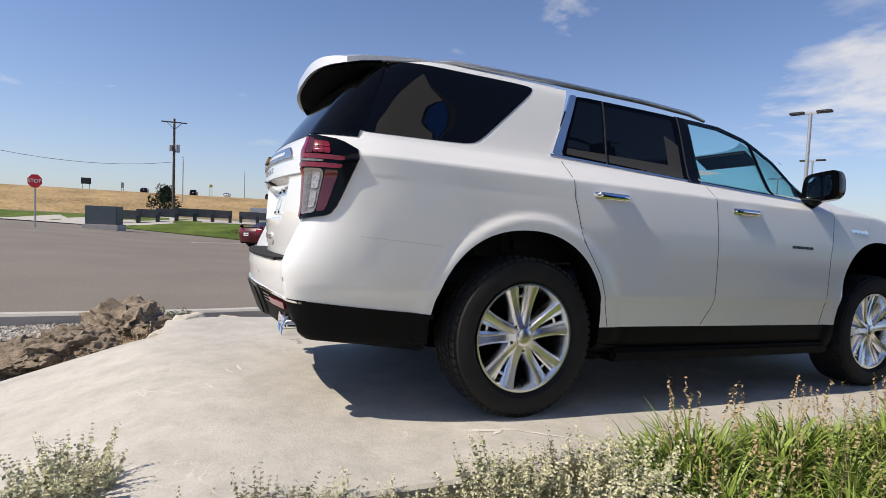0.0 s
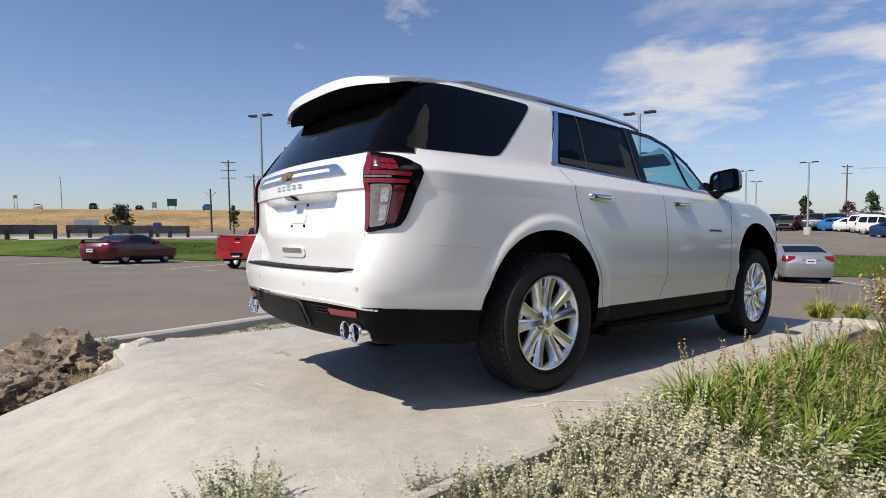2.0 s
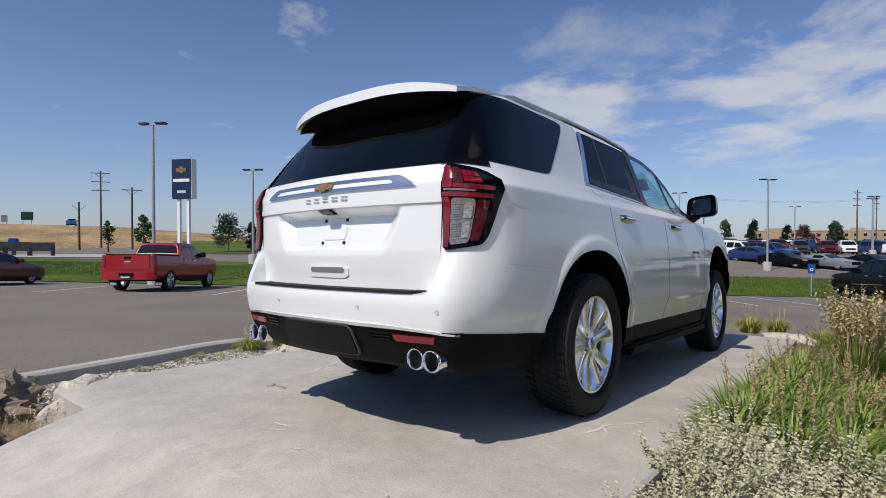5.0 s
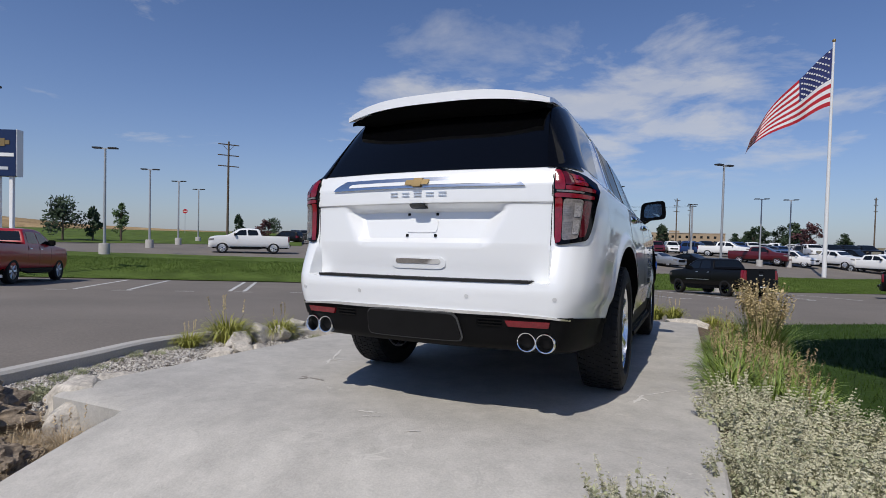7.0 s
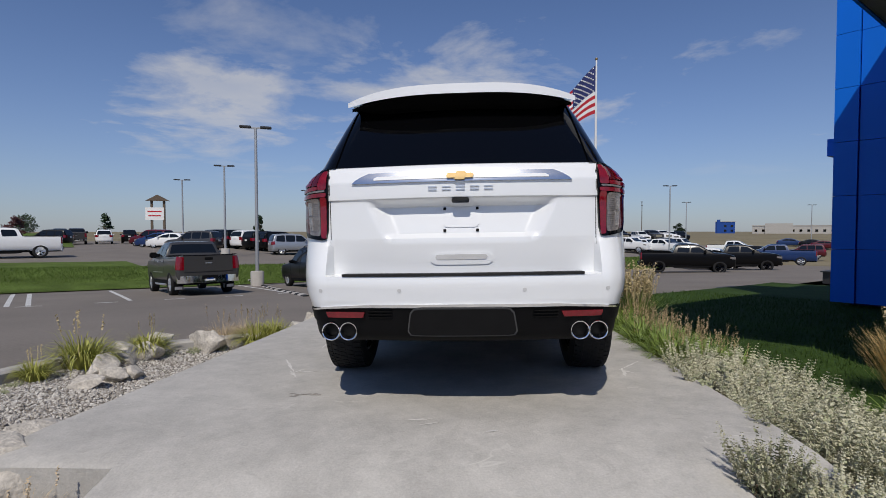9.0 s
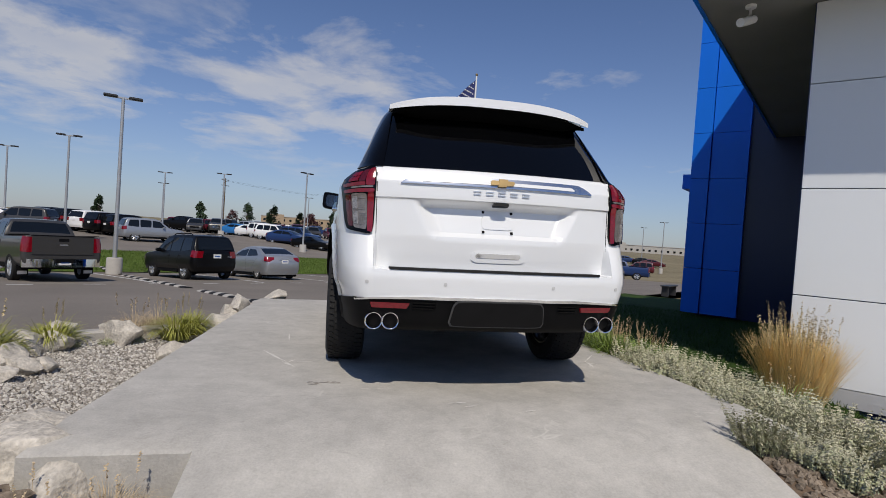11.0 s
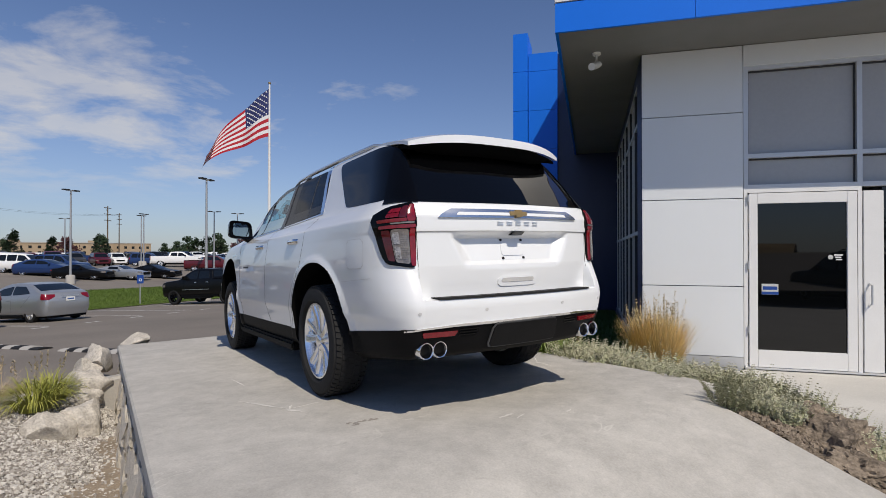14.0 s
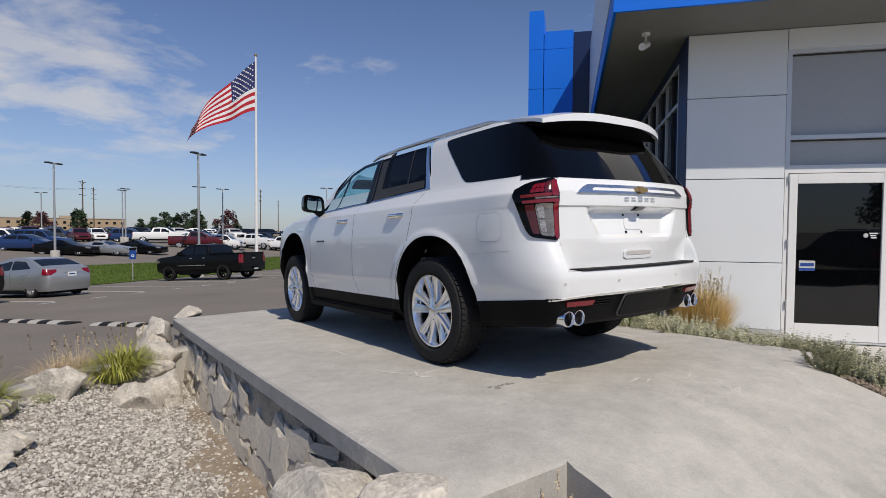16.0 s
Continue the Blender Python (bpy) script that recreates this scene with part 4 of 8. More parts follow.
badge = part("badge", rear_patch([(-0.075, 1.264), (0.07, 1.264), (0.075, 1.292), (-0.07, 1.292)], 0.024, 0.012, 8, 2, 0.05), GOLD, suv, "gold badge")
part("badge_bar", rear_patch([(-0.03, 1.254), (0.024, 1.254), (0.034, 1.302), (-0.02, 1.302)], 0.026, 0.014, 4, 3, 0.03), GOLD, badge)
for i in range(5):
    x = -0.172 + i * 0.075
    for z in (1.200, 1.2165):
        part("letter_bar", rear_patch([(x, z), (x + 0.046, z), (x + 0.046, z + 0.0065), (x, z + 0.0065)], 0.006, 0.008, 2, 1, 0), SATIN, suv)
part("camera_pod", rear_patch([(-0.05, 1.135), (0.05, 1.135), (0.045, 1.158), (-0.045, 1.158)], 0.03, 0.03, 6, 2, 0.1), GLOSS_BLACK, suv)
for x in (-0.0889, 0.0889):
    for z in (0.986, 1.107):
        part("plate_bolt", rear_patch([(x - 0.008, z - 0.008), (x + 0.008, z - 0.008), (x + 0.008, z + 0.008), (x - 0.008, z + 0.008)], 0.006, 0.01, 2, 2, 0.1), BLACK_PLASTIC, suv)
part("plate_boss", rear_patch([(-0.098, 1.003), (0.098, 1.003), (0.098, 1.085), (-0.098, 1.085)], 0.005, 0.008, 8, 4, 0.10), PEARL, suv)
part("tailgate_pull", rear_patch([(-0.166, 0.80), (0.166, 0.80), (0.166, 0.866), (-0.166, 0.866)], 0.006, 0.01, 12, 4, 0.12), PEARL, suv)
part("pull_insert", rear_patch([(-0.14, 0.828), (0.14, 0.828), (0.14, 0.856), (-0.14, 0.856)], 0.009, 0.01, 10, 2, 0.06), CHROME, suv, "chrome tailgate pull")
part("step_pad", shell(lambda u, v, d: (-0.645 + 1.29 * u, 0.006 + 0.15 * (-0.645 + 1.29 * u) ** 2 - 0.008 + 0.105 * v, 0.757 + d), 20, 3, 0.013), RUBBER, suv, "black ribbed bumper step pad")
for sgn in (1, -1):
    def strip(u, v, d, sgn=sgn):
        # Along the bumper's lower edge and round its corner, thinning as it goes.
        z0 = 0.586 - 0.028 * max(0, u - 0.45) / 0.55
        z = z0 + (0.020 - 0.012 * u) * (v - 0.5)
        x, y, zz = suv_point(suv_s(0.22, z) * u, z, 0.012 - 0.008 * u + d)
        return (sgn * x, y, zz)
    part("bumper_strip", shell(strip, 40, 2, 0.02), CHROME, suv, "thin bright bumper strip")
part("hitch_cover", rear_patch([(-0.287, 0.425), (0.287, 0.425), (0.262, 0.570), (-0.262, 0.570)], 0.026, 0.02, 16, 6, 0.06), HITCH, suv, "black hitch cover panel")
part("hitch_edge", rear_patch([(-0.297, 0.418), (0.297, 0.418), (0.270, 0.577), (-0.270, 0.577)], 0.016, 0.012, 16, 6, 0.06), GAP, suv)
for sgn in (1, -1):
    part("tailgate_gap", rear_patch([(sgn * 0.7225, 0.757), (sgn * 0.7265, 0.757), (sgn * 0.7365, 1.345), (sgn * 0.7325, 1.345)], 0.001, 0.006, 1, 12, 0), BLACK_PLASTIC, suv)
part("tailgate_fold", rear_patch([(-0.73, 1.158), (0.73, 1.158), (0.73, 1.163), (-0.73, 1.163)], 0.002, 0.008, 20, 1, 0), SATIN, suv)
part("windscreen", shell(lambda u, v, d: (lambda z, yf, w: ((2 * u - 1) * (w - 0.12), yf - 0.25 * abs(2 * u - 1) ** 3 + 0.012 + d, z))(1.32 + 0.42 * v, lerp(SUV_FRONT, 1.32 + 0.42 * v), smooth_lerp(SUV_W, 1.32 + 0.42 * v)), 16, 8, 0.005), CABIN_GLASS, suv, "windscreen glass").visible_shadow = False
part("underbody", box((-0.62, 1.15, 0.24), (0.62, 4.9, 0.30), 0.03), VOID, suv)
FUEL = edge_line(lambda u, v: bilinear([(0.47, 0.945), (0.71, 0.945), (0.71, 1.14), (0.47, 1.14)], u, v, 0.16))
part("fuel_door", side_patch(-1, [(0.474, 0.949), (0.706, 0.949), (0.706, 1.136), (0.474, 1.136)], 0.0015, 0.004, 10, 10, 0.16), PEARL, suv)
part("fuel_door_gap", side_ring(-1, FUEL, [(0.59 + (y - 0.59) * 0.965, 1.0425 + (z - 1.0425) * 0.96) for y, z in FUEL], 0.0012), SENSOR, suv)
for sgn in (1, -1):
    for y in (3.98, 4.03, 4.08, 4.13):
        part("fender_script", side_patch(sgn, [(y, 1.135), (y + 0.042, 1.13), (y + 0.042, 1.152), (y, 1.157)], 0.003, 0.006, 3, 2, 0.1), CHROME, suv)


# Wheels.
def tyre_bm():
    prof = [(-0.10, 0.285), (-0.135, 0.31), (-0.14, 0.35), (-0.128, 0.39), (-0.10, 0.409), (-0.05, 0.415), (0.05, 0.415), (0.10, 0.409), (0.128, 0.39), (0.14, 0.35), (0.135, 0.31), (0.10, 0.285)]
    return lathe(prof, 72, "x", True)


def tread_bm():
    bm = bmesh.new()
    for k in range(60):
        for x0, x1, sh in ((-0.118, -0.075, 0.0), (-0.062, -0.022, 0.5), (-0.01, 0.03, 0.1), (0.042, 0.075, 0.6), (0.085, 0.118, 0.2)):
            t0 = (k + sh) * 2 * math.pi / 60
            t1 = t0 + 0.078
            vs = []
            for r in (0.405, 0.4185):
                for t, x in ((t0, x0), (t0 + 0.02, x1), (t1 + 0.02, x1), (t1, x0)):
                    rr = r - 0.006 * (abs(x) > 0.09)
                    vs.append(bm.verts.new((x, rr * math.cos(t), rr * math.sin(t))))
            bm.faces.new(vs[4:])
            for i in range(4):
                bm.faces.new((vs[i], vs[(i + 1) % 4], vs[4 + (i + 1) % 4], vs[4 + i]))
    return bm


def spoke_bm(ang, lean):
    """One spoke: a crowned bar from hub to rim, canted to one side, with deep slanted flanks."""
    bm = bmesh.new()
    rings = []
    c, s = math.cos(ang), math.sin(ang)
    for r, w, x in ((0.045, 0.030, 0.098), (0.085, 0.0265, 0.090), (0.13, 0.0245, 0.088), (0.18, 0.0245, 0.092), (0.225, 0.0265, 0.099), (0.268, 0.031, 0.106)):
        ring = []
        for t, dx in ((-1.3, -0.055), (-1.0, -0.010), (-0.75, 0.0), (0.15 + 0.3 * lean, 0.004), (0.85, -0.004), (1.0, -0.012), (1.3, -0.055)):
            y, z = r, t * w
            ring.append(bm.verts.new((x + dx, y * c - z * s, y * s + z * c)))
        rings.append(ring)
    for a, b in zip(rings, rings[1:]):
        for i in range(7):
            bm.faces.new((a[i], a[(i + 1) % 7], b[(i + 1) % 7], b[i]))
    bm.faces.new(rings[0]), bm.faces.new(rings[-1][::-1])
    return bm


def build_wheel(parent, m):
    wheel = new("wheel", mesh_of(tyre_bm(), "tyre", RUBBER))
    wheel.parent, wheel.matrix_basis = parent, m
    tagged(wheel, "black road tyre on a chrome rim")
    part("tread", tread_bm(), RUBBER, wheel, smooth=False)
    part("rim", lathe([(-0.11, 0.27), (-0.11, 0.285), (0.10, 0.287), (0.116, 0.283), (0.116, 0.272), (0.095, 0.262), (0.02, 0.252), (-0.08, 0.25)], 64, "x", True), WHEEL_CHROME, wheel, "chrome rim")
    # Near-black disc filling the rim: painted shade for the gaps between spokes.
    part("rim_shade_disc", lathe([(-0.02, 0.02), (-0.02, 0.249), (0.0, 0.249), (0.0, 0.02)], 40), VOID, wheel)
    part("hub_cap", lathe([(0.05, 0.094), (0.080, 0.088), (0.094, 0.066), (0.099, 0.047), (0.108, 0.044), (0.112, 0.036), (0.114, 0.01)], 40), WHEEL_CHROME, wheel)
    for k in range(5):
        mid = k * 2 * math.pi / 5 + math.pi / 2 + 0.10
        for d in (-0.27, 0.27):
            part("spoke", spoke_bm(mid + d, math.copysign(1, d)), WHEEL_CHROME, wheel)
        for d in (-0.10, 0.10):
            part("thin_spoke", tube([(0.066, 0.10 * math.cos(mid + d), 0.10 * math.sin(mid + d)), (0.070, 0.18 * math.cos(mid + d), 0.18 * math.sin(mid + d)), (0.082, 0.262 * math.cos(mid + d * 1.15), 0.262 * math.sin(mid + d * 1.15))], [0.009, 0.010, 0.013], 6), WHEEL_CHROME, wheel)
        part("pocket_bridge", tube([(0.074, 0.215 * math.cos(mid + d), 0.215 * math.sin(mid + d)) for d in (-0.24, 0.0, 0.24)], [0.010, 0.008, 0.010], 6), WHEEL_CHROME, wheel)
        nut = mid + math.pi / 5
        part("wheel_nut", tube([(0.07, 0.068 * math.cos(nut), 0.068 * math.sin(nut)), (0.094, 0.068 * math.cos(nut), 0.068 * math.sin(nut))], 0.011, 6), DARK_METAL, wheel)
    return wheel


for sgn in (1, -1):
    for c in ARCH:
        build_wheel(suv, pose(sgn * 0.865, c, 0.415, 0, 0, 0 if sgn > 0 else 180))

# ---- dealership building ----
U = Vector((0.75, 0.66, 0)).normalized()      # along the shop front
W = Vector((0.66, -0.75, 0)).normalized()     # along the panelled end wall
CORNER = Vector((4.11, 2.19, 0))
BUILD = Matrix(((W.x, U.x, 0, CORNER.x), (W.y, U.y, 0, CORNER.y), (0, 0, 1, 0), (0, 0, 0, 1)))
# In this frame x runs along the end wall away from the corner, y along the shop front.


def bbox(name, lo, hi, mat, label, category, bevel=0.0, kind="structure"):
    return single(name, box(lo, hi, bevel), mat, label, category, BUILD, kind=kind, smooth=False)


end_wall = thing("wall_end", BUILD, "pale grey metal-panelled end wall of the showroom", "wall", kind="structure")
part("wall_core", box((0.03, 0.03, -0.7), (1.28, 0.4, 3.84)), NAVY, end_wall, smooth=False)
for z0, z1 in ((-0.40, 0.553), (0.563, 1.752), (1.762, 2.925), (2.935, 3.84)):
    part("panel", box((0.0, 0.0, z0), (1.29, 0.03, z1), 0.004), PANEL, end_wall, smooth=False)
part("plinth", box((0.02, 0.005, -0.6), (1.29, 0.05, -0.405)), ALU, end_wall, smooth=False)
part("header_panel", box((1.30, 0.0, 3.56), (12, 0.4, 3.84)), PANEL, end_wall, smooth=False)
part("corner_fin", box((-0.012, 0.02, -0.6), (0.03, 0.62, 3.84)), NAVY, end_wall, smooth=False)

glazing = thing("window_1", BUILD, "aluminium-framed dark showroom glazing beside the door", "window", kind="structure")
for x in (1.30, 2.62, 4.0, 5.4, 6.8):
    part("mullion", box((x, 0.02, 1.9), (x + 0.06, 0.16, 3.56)), ALU, glazing, smooth=False)
for z in (1.88, 2.30, 3.50):
    part("transom", box((1.30, 0.022, z), (12, 0.15, z + 0.06)), ALU, glazing, smooth=False)
for x0, x1 in ((1.36, 2.62), (2.68, 4.0), (4.06, 5.4), (5.46, 6.8), (6.86, 12)):
    for z0, z1 in ((1.94, 2.30), (2.36, 3.50)):
        part("pane", box((x0, 0.09, z0), (x1, 0.10, z1)), SHADED_PANE, glazing, smooth=False)
        part("gasket", box((x0, 0.07, z1 - 0.022), (x1, 0.088, z1)), DARK_METAL, glazing, "black window gasket", smooth=False)
        part("gasket", box((x0, 0.07, z0), (x0 + 0.016, 0.088, z1 - 0.022)), DARK_METAL, glazing, "black window gasket", smooth=False)
        part("gasket", box((x1 - 0.016, 0.07, z0), (x1, 0.088, z1 - 0.022)), DARK_METAL, glazing, "black window gasket", smooth=False)
part("lower_pane", box((2.92, 0.09, -0.45), (12, 0.10, 1.88)), WINDOW, glazing, smooth=False)
part("backing", box((1.3, 3.0, -0.6), (12, 3.1, 3.84)), SOFFIT, glazing, smooth=False)

door = thing("door_1", BUILD, "white-framed glass entrance door, closed", "door", kind="structure")
part("jamb", box((1.30, 0.01, -0.53), (1.345, 0.14, 1.88)), WHITE_PAINT, door, smooth=False)
part("jamb", box((2.62, 0.01, -0.53), (2.665, 0.14, 1.88)), WHITE_PAINT, door, smooth=False)
part("head", box((1.345, 0.01, 1.83), (2.62, 0.14, 1.88)), WHITE_PAINT, door, smooth=False)
part("stile", box((1.36, 0.005, -0.52), (1.465, 0.06, 1.82), 0.004), WHITE_PAINT, door, smooth=False)
part("stile", box((2.50, 0.005, -0.52), (2.61, 0.06, 1.82), 0.004), WHITE_PAINT, door, smooth=False)
part("rail", box((1.465, 0.005, 1.68), (2.50, 0.06, 1.82), 0.004), WHITE_PAINT, door, smooth=False)
part("rail", box((1.465, 0.005, -0.52), (2.50, 0.06, -0.29), 0.004), WHITE_PAINT, door, smooth=False)
part("pane", box((1.465, 0.03, -0.29), (2.50, 0.04, 1.68)), WINDOW, door, smooth=False)
for z0, x0, x1 in ((0.98, 2.36, 2.46), (0.95, 2.37, 2.44), (0.92, 2.38, 2.45)):
    part("sticker_bar", box((x0, 0.026, z0), (x1, 0.029, z0 + 0.018)), WHITE_PAINT, door, "small white lettering bar", smooth=False)
part("sticker_disc", lathe([(0.026, 0.03), (0.029, 0.03)], 16, "y"), LINE_PAINT, door, "small round pale sticker").location = (2.32, 0, 0.96)
part("name_sticker", box((1.515, 0.026, 0.455), (1.715, 0.029, 0.60)), LINE_PAINT, door, "pale sticker with blue bars", smooth=False)
part("sticker_bar", box((1.53, 0.0235, 0.52), (1.70, 0.0255, 0.565)), SIGN_BLUE, door, "blue lettering bar", smooth=False)
part("sticker_bar", box((1.515, 0.0235, 0.457), (1.715, 0.0255, 0.495)), SIGN_BLUE, door, "blue lettering bar", smooth=False)
part("second_stile", box((2.68, 0.005, -0.52), (2.90, 0.06, 1.82), 0.004), WHITE_PAINT, door, smooth=False)
part("pull_handle", tube([(2.74, 0.0, 0.34), (2.74, -0.06, 0.36), (2.74, -0.06, 0.60), (2.74, 0.0, 0.62)], 0.014, 8), SATIN, door, "bright D-shaped pull handle")
part("threshold", box((1.30, -0.03, -0.545), (2.92, 0.10, -0.525)), ALU, door, smooth=False)
for z in (-0.02, 0.85, 1.75):
    part("hinge", tube([(1.352, -0.01, z - 0.05), (1.352, -0.01, z + 0.05)], 0.014, 8), ALU, door)

front = thing("wall_front", BUILD, "shaded dark blue shop front with tall mullions", "wall", kind="structure")
for i in range(16):
    y = 0.70 + i * 0.55
    part("mullion", box((0.0, y, -0.5), (0.10, y + 0.05, 3.6)), DARK_METAL if i % 2 else ALU, front, smooth=False)
for z in (-0.5, 1.3, 3.0, 3.6):
    part("transom", box((0.0, 0.62, z), (0.09, 9.4, z + 0.06)), ALU, front, smooth=False)
part("pane", box((0.04, 0.62, -0.5), (0.05, 9.4, 3.6)), SHADE_GLASS, front, smooth=False)
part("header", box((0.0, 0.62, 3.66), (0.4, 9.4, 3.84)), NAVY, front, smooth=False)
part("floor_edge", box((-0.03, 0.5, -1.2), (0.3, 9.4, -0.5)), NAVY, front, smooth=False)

canopy = thing("roof_canopy", BUILD, "overhanging roof with grey soffit and blue and white fascia", "roof", kind="structure")
part("soffit", box((-1.12, -1.10, 3.85), (12, 14, 3.95)), SOFFIT, canopy, smooth=False)
for x0, x1 in ((-1.14, 0.50), (0.505, 2.6), (2.605, 5.6), (5.605, 12)):
    part("blue_fascia", box((x0, -1.14, 3.83), (x1, -1.10, 4.20)), BLUE, canopy, smooth=False)
    part("white_fascia", box((x0, -1.15, 4.215), (x1, -1.10, 6.3)), PANEL_WHITE, canopy, smooth=False)
for y0, y1 in ((-1.10, 2.0), (2.005, 5.0), (5.005, 8.0)):
    part("blue_fascia", box((-1.14, y0, 3.83), (-1.10, y1, 4.20)), BLUE, canopy, smooth=False)
    part("white_fascia", box((-1.15, y0, 4.215), (-1.10, y1, 6.3)), PANEL_WHITE, canopy, smooth=False)
part("roof_mass", box((-1.09, -1.09, 3.96), (12, 14, 6.25)), NAVY, canopy, smooth=False)

portal = thing("entrance_portal", BUILD, "tall glossy blue entrance arch of stacked panels", "entrance arch", kind="structure")
PX0, PX1, PX2, PY = -2.88, -2.46, -1.62, 7.35
for i in range(7):
    z0, z1 = -0.55 + i * 1.14, 0.58 + i * 1.14
    part("panel", box((PX0, PY, z0), (PX1, PY + 1.2, min(z1, 7.4))), BLUE, portal, smooth=False)
    if z0 < 6.7:
        part("panel", box((PX1 + 0.02, PY + 0.05, z0), (PX2, PY + 1.2, min(z1, 6.8))), BLUE, portal, smooth=False)
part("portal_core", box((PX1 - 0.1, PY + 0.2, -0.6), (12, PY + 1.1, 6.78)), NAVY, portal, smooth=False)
part("entrance_roof", box((PX0 - 0.5, PY + 1.3, 2.75), (PX0 + 2, PY + 5, 3.15)), BLUE, portal, smooth=False)

cctv = thing("security_camera", BUILD @ pose(-0.62, -0.22, 3.85), "white security camera hanging from the soffit", "security camera")
part("mount", lathe([(-0.03, 0.055), (0.0, 0.06)], 16, "z"), WHITE_PAINT, cctv)
part("bracket", tube([(0, 0, -0.02), (0, 0, -0.12), (-0.02, -0.05, -0.16)], [0.02, 0.02, 0.025], 8), WHITE_PAINT, cctv)
part("housing", tube([(0.03, 0.06, -0.14), (-0.03, -0.06, -0.20), (-0.07, -0.16, -0.24)], [0.045, 0.05, 0.05], 12), WHITE_PAINT, cctv)

# Beds and paths round the slab.
sheet("walkway", list(np.linspace(1.2, 22, 12)), list(np.linspace(-24, 1.2, 20)), lambda x, y: (x, y, -0.56 + 0.0 * x), PATH_CONCRETE, "pale concrete path to the entrance door", "path")
sheet("path_behind_ramp", list(np.linspace(-3.6, 1.2, 6)), list(np.linspace(-24, -3.6, 12)), lambda x, y: (x, y, -0.66), PATH_CONCRETE, "pale concrete apron at the foot of the ramp", "path")
def bed_z(x, y):
    k = min(1, max(0, (x - 1.5) / 1.5))
    foot = lerp([(0.9, -0.575), (1.6, -0.52), (2, -0.52), (6.4, -0.65)], y)
    return (slab_z(1.5, max(y, -0.5)) - 0.05) * (1 - k) + foot * k
sheet("planting_bed", list(np.linspace(1.53, 4.2, 14)), list(np.linspace(-0.5, 1.25, 9)), lambda x, y: (x, y, bed_z(x, y)), EARTH, "brown planting bed soil beside the slab", "planting bed")
sheet("planting_strip", list(np.linspace(1.53, 2.35, 6)), list(np.linspace(1.25, 6.4, 18)), lambda x, y: (x, y, bed_z(x, y)), EARTH, "brown soil strip along the slab", "planting bed")
sheet("lawn_edge", list(np.linspace(2.35, 4.2, 10)), list(np.linspace(1.25, 6.4, 18)), lambda x, y: (x, y, bed_z(x, y)), SHADE_LAWN, "mown lawn beside the planting strip", "lawn")
sheet("lawn", list(np.linspace(0, 1, 20)), list(np.linspace(0, 1, 16)), lambda u, v: (lambda p, q: (*from_pq(p, q), max(road_z(*from_pq(p, q)) + 0.10, -0.9)))(3.3 + 16.3 * u, -1.0 + 6.8 * v), SHADE_LAWN, "shaded mown lawn by the shop front", "lawn")
def gravel_z(x, y):
    """Falls from the kerb to the foot of the stone wall."""
    k = min(1.0, max(0.0, (-2.15 - x) / max(0.4, -2.15 - bed_edge(y))))
    t = min(1, max(0, (-0.2 - y) / 0.5))
    low = (-0.80 - 0.02 * y) * (1 - t) + (-0.24 - 0.18 * max(0, -0.55 - y)) * t
    high = road_z(x, y) + 0.03
    return low + (high - low) * k * k * (3 - 2 * k) + 0.02 * noise.noise((x * 1.7, y * 1.7, 0))


def bed_edge(y):
    """The inner edge of the kerb at y."""
    return float(np.interp(y, [b[1] for b in BED], [b[0] for b in BED])) + 0.1


sheet("gravel_bed", list(np.linspace(0, 1, 24)), list(np.linspace(0, 1, 50)), lambda u, v: (lambda y: (lambda x: (x, y, gravel_z(x, y)))((-1.45 if y < -0.5 else -2.02) * (1 - u) + bed_edge(y) * u))(-6.5 + 12.4 * v), GRAVEL_BED, "pale grey gravel bed between kerb and slab", "gravel bed")

# Kerb round the bed.
def kerb_line(t):
    return curve(BED, t)


kb = bmesh.new()
rows_k = []
for i in range(61):
    t = i / 60
    p = kerb_line(t)
    d = (kerb_line(min(1, t + 0.01)) - kerb_line(max(0, t - 0.01))).normalized()
    n = Vector((-d.y, d.x))
    rz = road_z(p.x, p.y)
    prof = ((0.0, -0.2), (0.02, 0.13), (-0.02, 0.155), (-0.14, 0.155), (-0.17, 0.13), (-0.17, -0.4))
    rows_k.append([kb.verts.new((p.x + n.x * o, p.y + n.y * o, rz + h)) for o, h in prof])
for a, b in zip(rows_k, rows_k[1:]):
    for j in range(5):
        kb.faces.new((a[j], a[j + 1], b[j + 1], b[j]))
single("kerb", kb, KERB, "weathered grey concrete kerb along the gravel bed", "kerb", kind="structure")

# ---- parked vehicles ----
def paint(name, c, flake=0.0):
    return material(name, c, 0.35, flake, 0.03, 4, 300, 0, coat=0.5, spec=0.35)


RED = paint("red_paint", (0.33, 0.005, 0.012))
MAROON = paint("maroon_paint", (0.085, 0.006, 0.012))
CHARCOAL = paint("charcoal_paint", (0.06, 0.058, 0.056), 0.3)
BLACK = material("black_paint", (0.0035, 0.0035, 0.004), 0.3, 0, 0.1, 4, 300, 0, spec=0.25)
SILVER = paint("silver_paint", (0.37, 0.39, 0.415), 0.55)
WHITE = paint("white_car_paint", (0.78, 0.78, 0.77))
NAVY_PAINT = paint("navy_paint", (0.012, 0.035, 0.12))
BLUE_PAINT = paint("blue_paint", (0.02, 0.16, 0.42))
PLATE = material("number_plate", (0.7, 0.7, 0.68), 0.5, 0, 0.05, 8, 60)
CAR_GLASS = material("car_window_glass", (0.006, 0.008, 0.010), 0.03, 0, 0.1, 3, 20, 0, spec=0.5)

